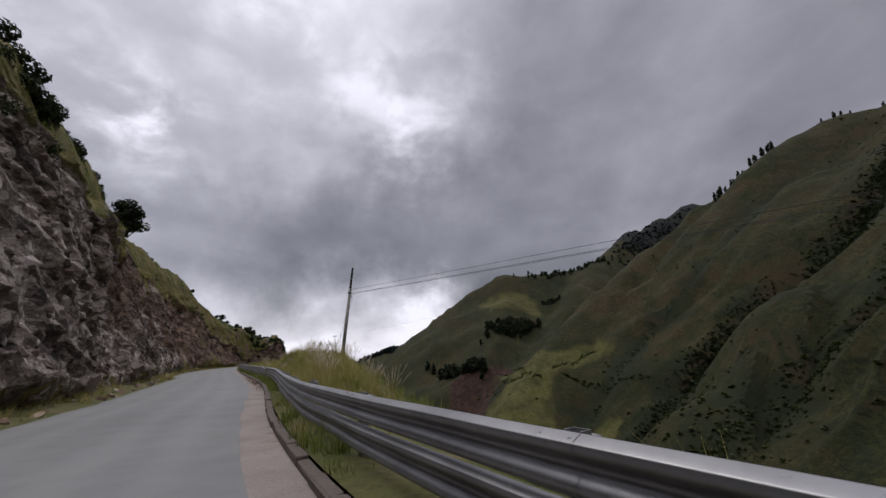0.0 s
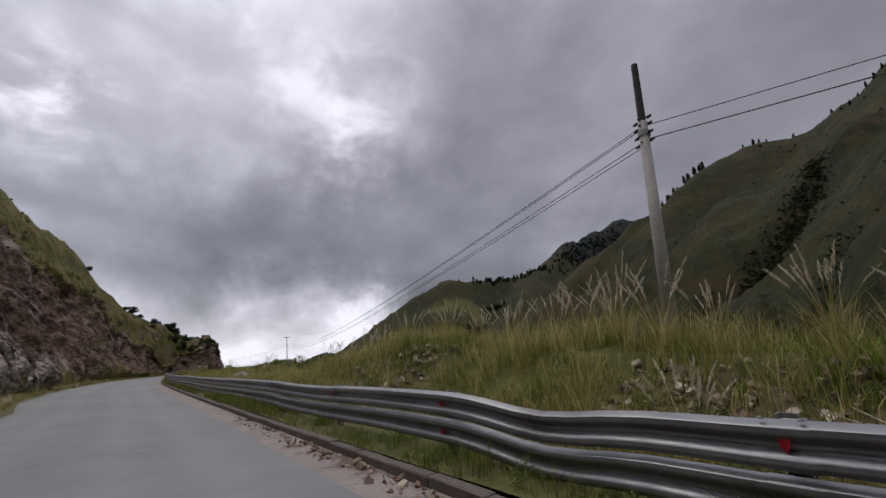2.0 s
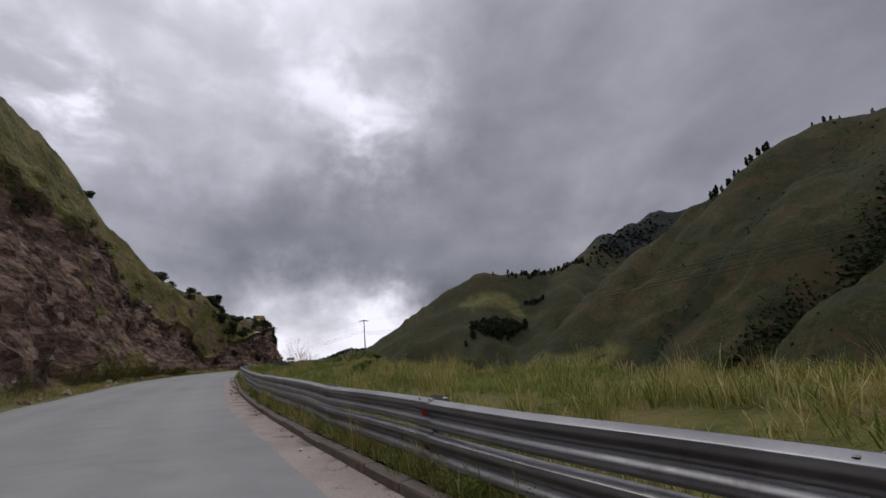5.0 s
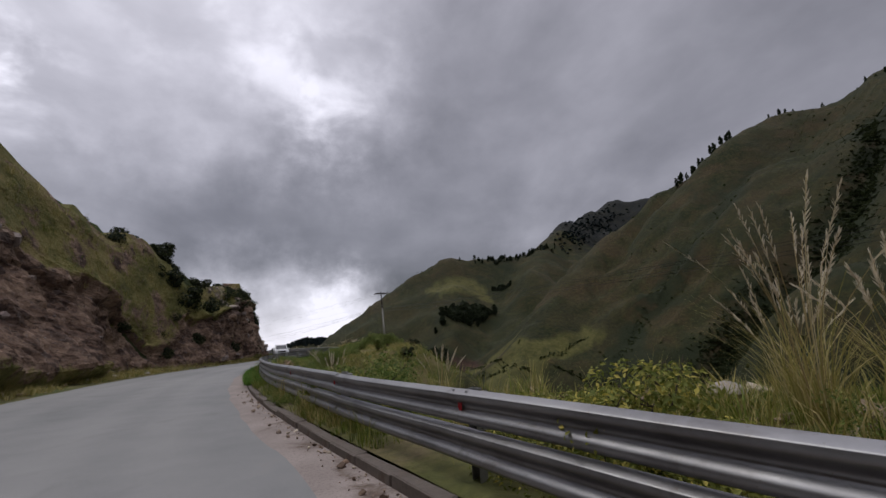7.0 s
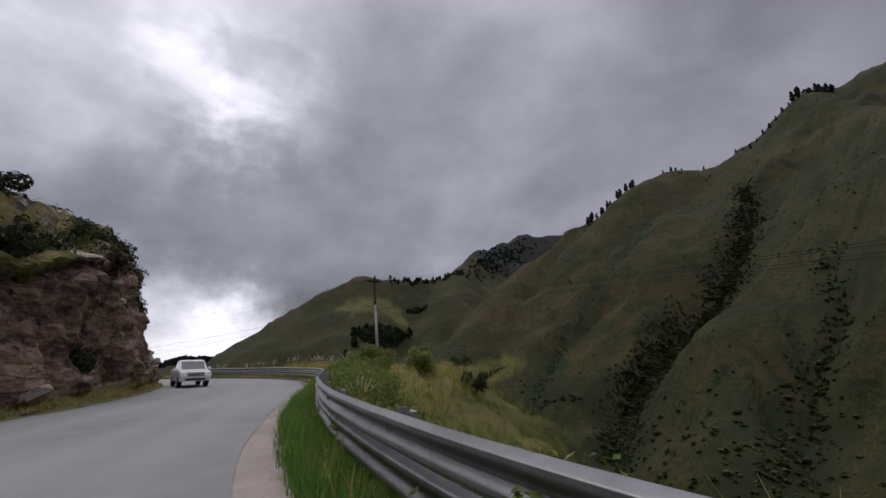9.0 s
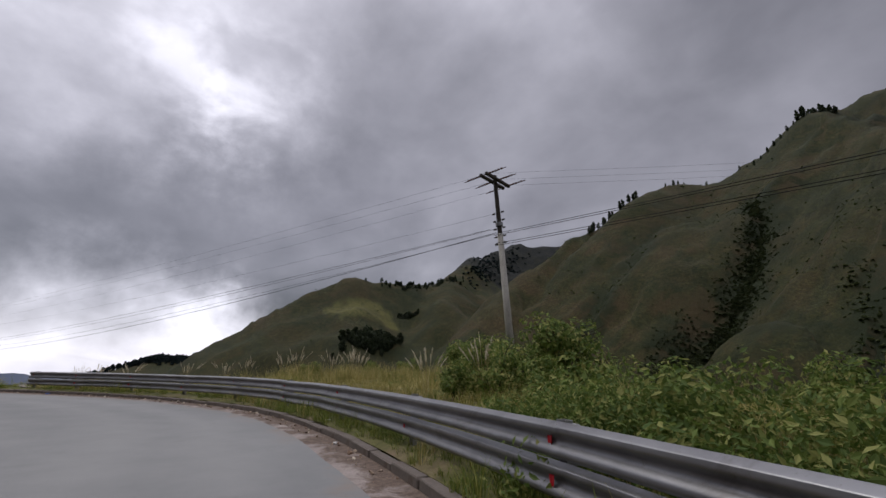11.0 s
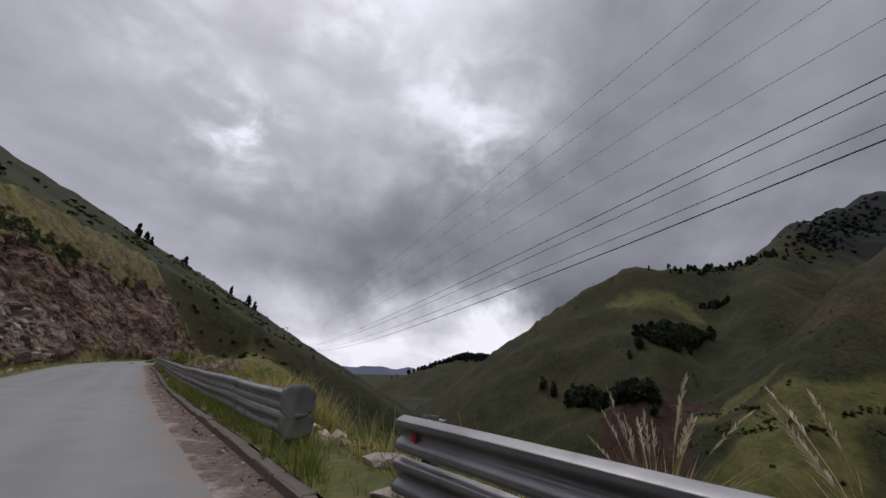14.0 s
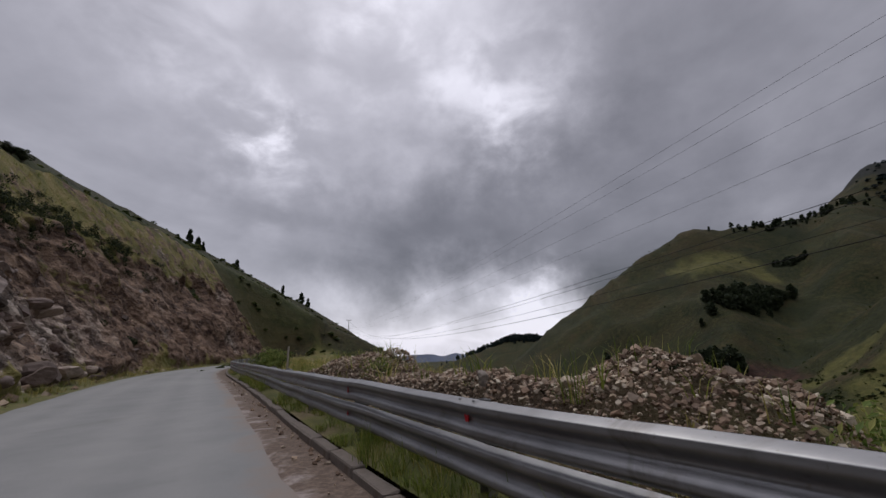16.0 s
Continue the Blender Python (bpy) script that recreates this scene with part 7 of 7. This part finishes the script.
# ---- distant trees and mountains ----
def crown_shape(seed, tall, n=46):
    """A far tree as leafy clumps round a tapered trunk."""
    r = random.Random(seed)
    V, F = [], []
    for i in range(n):
        u = i / n
        z = 0.12 + 0.88 * u
        w = (0.34 if tall else 0.5) * math.sin(math.pi * min(1, 0.16 + 0.84 * u)) ** 0.8 * r.uniform(0.5, 1.15)
        a = r.uniform(0, 6.28)
        cx, cy = w * math.cos(a) * 0.6, w * math.sin(a) * 0.6
        for _ in range(2):
            t = Vector((r.uniform(-1, 1), r.uniform(-1, 1), r.uniform(-0.6, 0.6))).normalized()
            b = t.cross(Vector((r.uniform(-1, 1), r.uniform(-1, 1), r.uniform(-1, 1)))).normalized()
            s = 0.13 * r.uniform(0.7, 1.4) * (46 / n) ** 0.4
            k = len(V)
            c = Vector((cx, cy, z))
            V += [tuple(c - t * s), tuple(c + b * s), tuple(c + t * s), tuple(c - b * s)]
            F.append((k, k + 1, k + 2, k + 3))
    k = len(V)
    for a in (0, math.pi / 2):
        c, s = 0.03 * math.cos(a), 0.03 * math.sin(a)
        k = len(V)
        V += [(-c, -s, -0.05), (c, s, -0.05), (c * 0.3, s * 0.3, 0.8), (-c * 0.3, -s * 0.3, 0.8)]
        F.append((k, k + 1, k + 2, k + 3))
    return np.array(V), np.array(F)


FAR_BUSHES = [(V * np.array((1.8, 1.8, 0.8)), F) for V, F in (crown_shape(540 + i, False, 13) for i in range(8))]
CROWNS = [crown_shape(500 + i, i % 2 == 0) for i in range(6)]


def far_tree(x, y, h, seed, label, group):
    top = empty("tree", Matrix.Translation((x, y, float(land_height(np.array([x]), np.array([y]))[0]) - 1.2)), label, "tree", group)
    r = random.Random(seed)
    bm = bmesh.new()
    rod(bm, (0, 0, 0), (0, 0, h * 0.75), 0.03 * h, 0.008 * h, 6)
    part("trunk", bm, BARK, top)
    V, F = CROWNS[seed % 6]
    W = V.copy()
    W[:, 2] = W[:, 2] * h * 1.05
    W[:, :2] *= h * 0.72
    mesh_object("crown", W, F, CONIFER, top, smooth=False)


def ridge_row():
    r = random.Random(90)
    a, b = np.array([400.0, 566.0]), np.array([474.0, 531.0])
    for i in range(17):
        u = i / 16
        p = a + (b - a) * u + np.array([r.uniform(-3, 3), r.uniform(-3, 3)])
        if i in (9, 12):
            continue
        far_tree(float(p[0]), float(p[1]), r.uniform(9, 15), i, "dark eucalyptus tree in the row along the ridge", "trees along the ridge")
    for x, y, h in ((577, 537, 9), (584, 533, 9), (592, 528, 8), (560, 540, 7), (615, 505, 8)):
        far_tree(x, y, h, int(x), "dark eucalyptus tree in the row along the ridge", "trees along the ridge")
    for i in range(12):
        far_tree(700 + i * 9 + r.uniform(-3, 3), 396 - i * 1.2 + r.uniform(-3, 3), r.uniform(12, 19), i, "dark tree on the mountain top", "trees on the top")
    for i in range(9):
        u = i / 9
        far_tree(640 + 60 * u, 465 - 70 * u, r.uniform(6, 10), i, "small dark tree on the steep ridge", "trees on the top")


ridge_row()
for i, (x, y, h) in enumerate(((-272, 370, 8.5), (-268, 372, 6.5), (-278, 385, 6.0), (-331, 472, 7.5), (-311, 507, 8.0), (-256, 455, 8.5), (-253, 459, 7.0))):
    far_tree(x, y, h, 500 + i, "small dark tree standing on the skyline", "trees on the skyline")


def wood(name, spots, label, mat=None, kinds=None):
    z = land_z([(s[0], s[1]) for s in spots]) - 0.6
    scatter_stuff(name, kinds or CROWNS, [(x, y, float(zz), h, t) for (x, y, h, t), zz in zip(spots, z)], mat or CONIFER, label, "wood")


def patch(seed, cx, cy, hx, hy, turn, n, h0, h1):
    r = random.Random(seed)
    c, s = math.cos(radians(turn)), math.sin(radians(turn))
    out = []
    for _ in range(n):
        u, v = r.gauss(0, 0.52) * hx, r.gauss(0, 0.52) * hy
        out.append((cx + u * c - v * s, cy + u * s + v * c, r.uniform(h0, h1), r.uniform(0, 6.28)))
    return out


wood("hill_wood", patch(1, 100, 640, 42, 11, 35, 170, 7, 14), "dark wood on the flank of the grassy hill")
wood("valley_wood", patch(2, 12, 566, 44, 7, -58, 90, 9, 15) + patch(3, 30, 536, 14, 5, 0, 26, 9, 14), "dark trees beside the ploughed field in the valley")


def gully_bushes(bed, n, wide, h0, h1, seed):
    """Bushes and small trees that fill the bed of a gully, larger towards its middle."""
    r = random.Random(seed)
    out = []
    cum = [0.0]
    for a, b in zip(bed, bed[1:]):
        cum.append(cum[-1] + math.dist(a, b))
    for _ in range(n):
        d = r.random() ** 0.6 * cum[-1]
        k = max(i for i, c in enumerate(cum[:-1]) if c <= d)
        u = (d - cum[k]) / (cum[k + 1] - cum[k])
        off = r.gauss(0, 1) * wide * (0.5 + 0.8 * abs(math.sin(d * 0.037 + seed)))
        x, y = (bed[k][i] + u * (bed[k + 1][i] - bed[k][i]) + off * r.uniform(0.3, 1) * (1 if i else 0.6) + r.uniform(-3, 3) for i in (0, 1))
        out.append((x, y, r.uniform(h0, h1) * math.exp(-abs(off) / (2.2 * wide)), r.uniform(0, 6.28)))
    return out


wood("gully_wood", gully_bushes(GULLIES[0][2], 6500, 17, 1.1, 3.6, 4), "dark scrub and trees filling the gully", GULLY_LEAF, FAR_BUSHES)
wood("side_gully_scrub", gully_bushes(GULLIES[1][2], 700, 14, 0.9, 2.8, 5) + gully_bushes(GULLIES[2][2], 420, 12, 0.8, 2.2, 6) + gully_bushes(GULLIES[3][2], 420, 13, 0.9, 2.6, 7), "dark scrub along the side gullies", SCRUB, FAR_BUSHES)
wood("field_hedge", gully_bushes([(59, 531), (76, 501), (78, 447)], 90, 1.2, 1.0, 2.4, 8) + gully_bushes([(33, 512), (63, 452), (91, 428)], 110, 1.6, 1.0, 2.6, 9) + [(112 + 60 * u + dx, 425 - 54 * u + dy, h, a) for u, dx, dy, h, a in [(i / 70, (i * 7 % 5) - 2, (i * 11 % 7) * 0.5, 1.0 + (i * 13 % 9) * 0.18, i) for i in range(71)]] + [(104 + 58 * u, 434 + 14 * u + (i * 5 % 4), 1.0 + (i * 13 % 9) * 0.15, i) for i, u in [(i, i / 50) for i in range(51)]], "dark hedges round the small fields", SCRUB, FAR_BUSHES)
wood("valley_scrub", patch(7, 100, 300, 90, 50, 0, 190, 0.8, 2.8) + patch(8, 60, 250, 80, 50, 0, 170, 0.8, 2.8) + patch(10, 150, 250, 80, 50, 30, 170, 0.8, 2.8), "dark scrub over the valley floor", SCRUB, FAR_BUSHES)


def hillside_scrub():
    """Low bushes dotted over the slopes across the valley, thicker in some places than in others."""
    r = np.random.RandomState(41)
    x, y = r.uniform(30, 640, 90000), r.uniform(40, 900, 90000)
    thick = fractal(x / 70, y / 70, 5, 0.6, 43)
    m = r.rand(90000) < step(thick, -0.15, 0.8) * 0.45 + 0.03
    x, y = x[m], y[m]
    h = r.uniform(0.3, 0.95, len(x)) * (1 + 1.3 * (r.rand(len(x)) > 0.95))
    return [(float(a), float(b), float(c), float(d)) for a, b, c, d in zip(x, y, h, r.uniform(0, 6.28, len(x)))]


wood("hillside_scrub", hillside_scrub(), "low dark bushes dotted over the grassy mountainside", SCRUB, FAR_BUSHES)
wood("hill_clump", patch(11, 186, 745, 12, 5, 0, 22, 7, 11) + patch(12, 230, 830, 70, 16, 10, 60, 4, 9) + patch(13, 330, 880, 60, 20, 30, 50, 5, 9), "clumps of dark trees on the far hill")
wood("peak_wood", patch(14, 600, 1060, 150, 40, 32, 220, 3, 6) + patch(15, 470, 960, 90, 25, 38, 120, 3, 6), "dark woods below the far peak", PINE_HAZED, FAR_BUSHES)
wood("dark_hill_wood", patch(16, -200, 1960, 230, 40, -3, 520, 12, 22), "dark forest on the hill at the end of the valley", PINE_HAZED)
wood("left_scrub", patch(17, -250, 420, 160, 60, 115, 260, 0.8, 2.6) + patch(18, -420, 640, 220, 80, 115, 260, 1.2, 3.2) + patch(19, -150, 300, 70, 30, 115, 160, 0.6, 1.8), "dark scrub on the hillside above the road", SCRUB, FAR_BUSHES)


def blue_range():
    """Mountains at the valley's far end, pale: distance haze is put into their colour."""
    k = Mat("hazed_blue_range")
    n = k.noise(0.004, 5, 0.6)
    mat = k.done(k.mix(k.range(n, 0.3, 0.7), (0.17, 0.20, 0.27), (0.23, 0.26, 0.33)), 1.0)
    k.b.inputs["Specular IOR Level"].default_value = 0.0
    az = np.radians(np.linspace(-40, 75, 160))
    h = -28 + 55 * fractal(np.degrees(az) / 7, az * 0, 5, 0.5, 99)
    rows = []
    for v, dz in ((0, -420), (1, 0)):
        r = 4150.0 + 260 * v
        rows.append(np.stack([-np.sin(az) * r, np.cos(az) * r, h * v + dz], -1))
    grid_object("backdrop", np.stack(rows[::-1], 0), mat, label="mountain range far down the valley, coloured pale blue with haze", category="mountains", kind="structure")


blue_range()
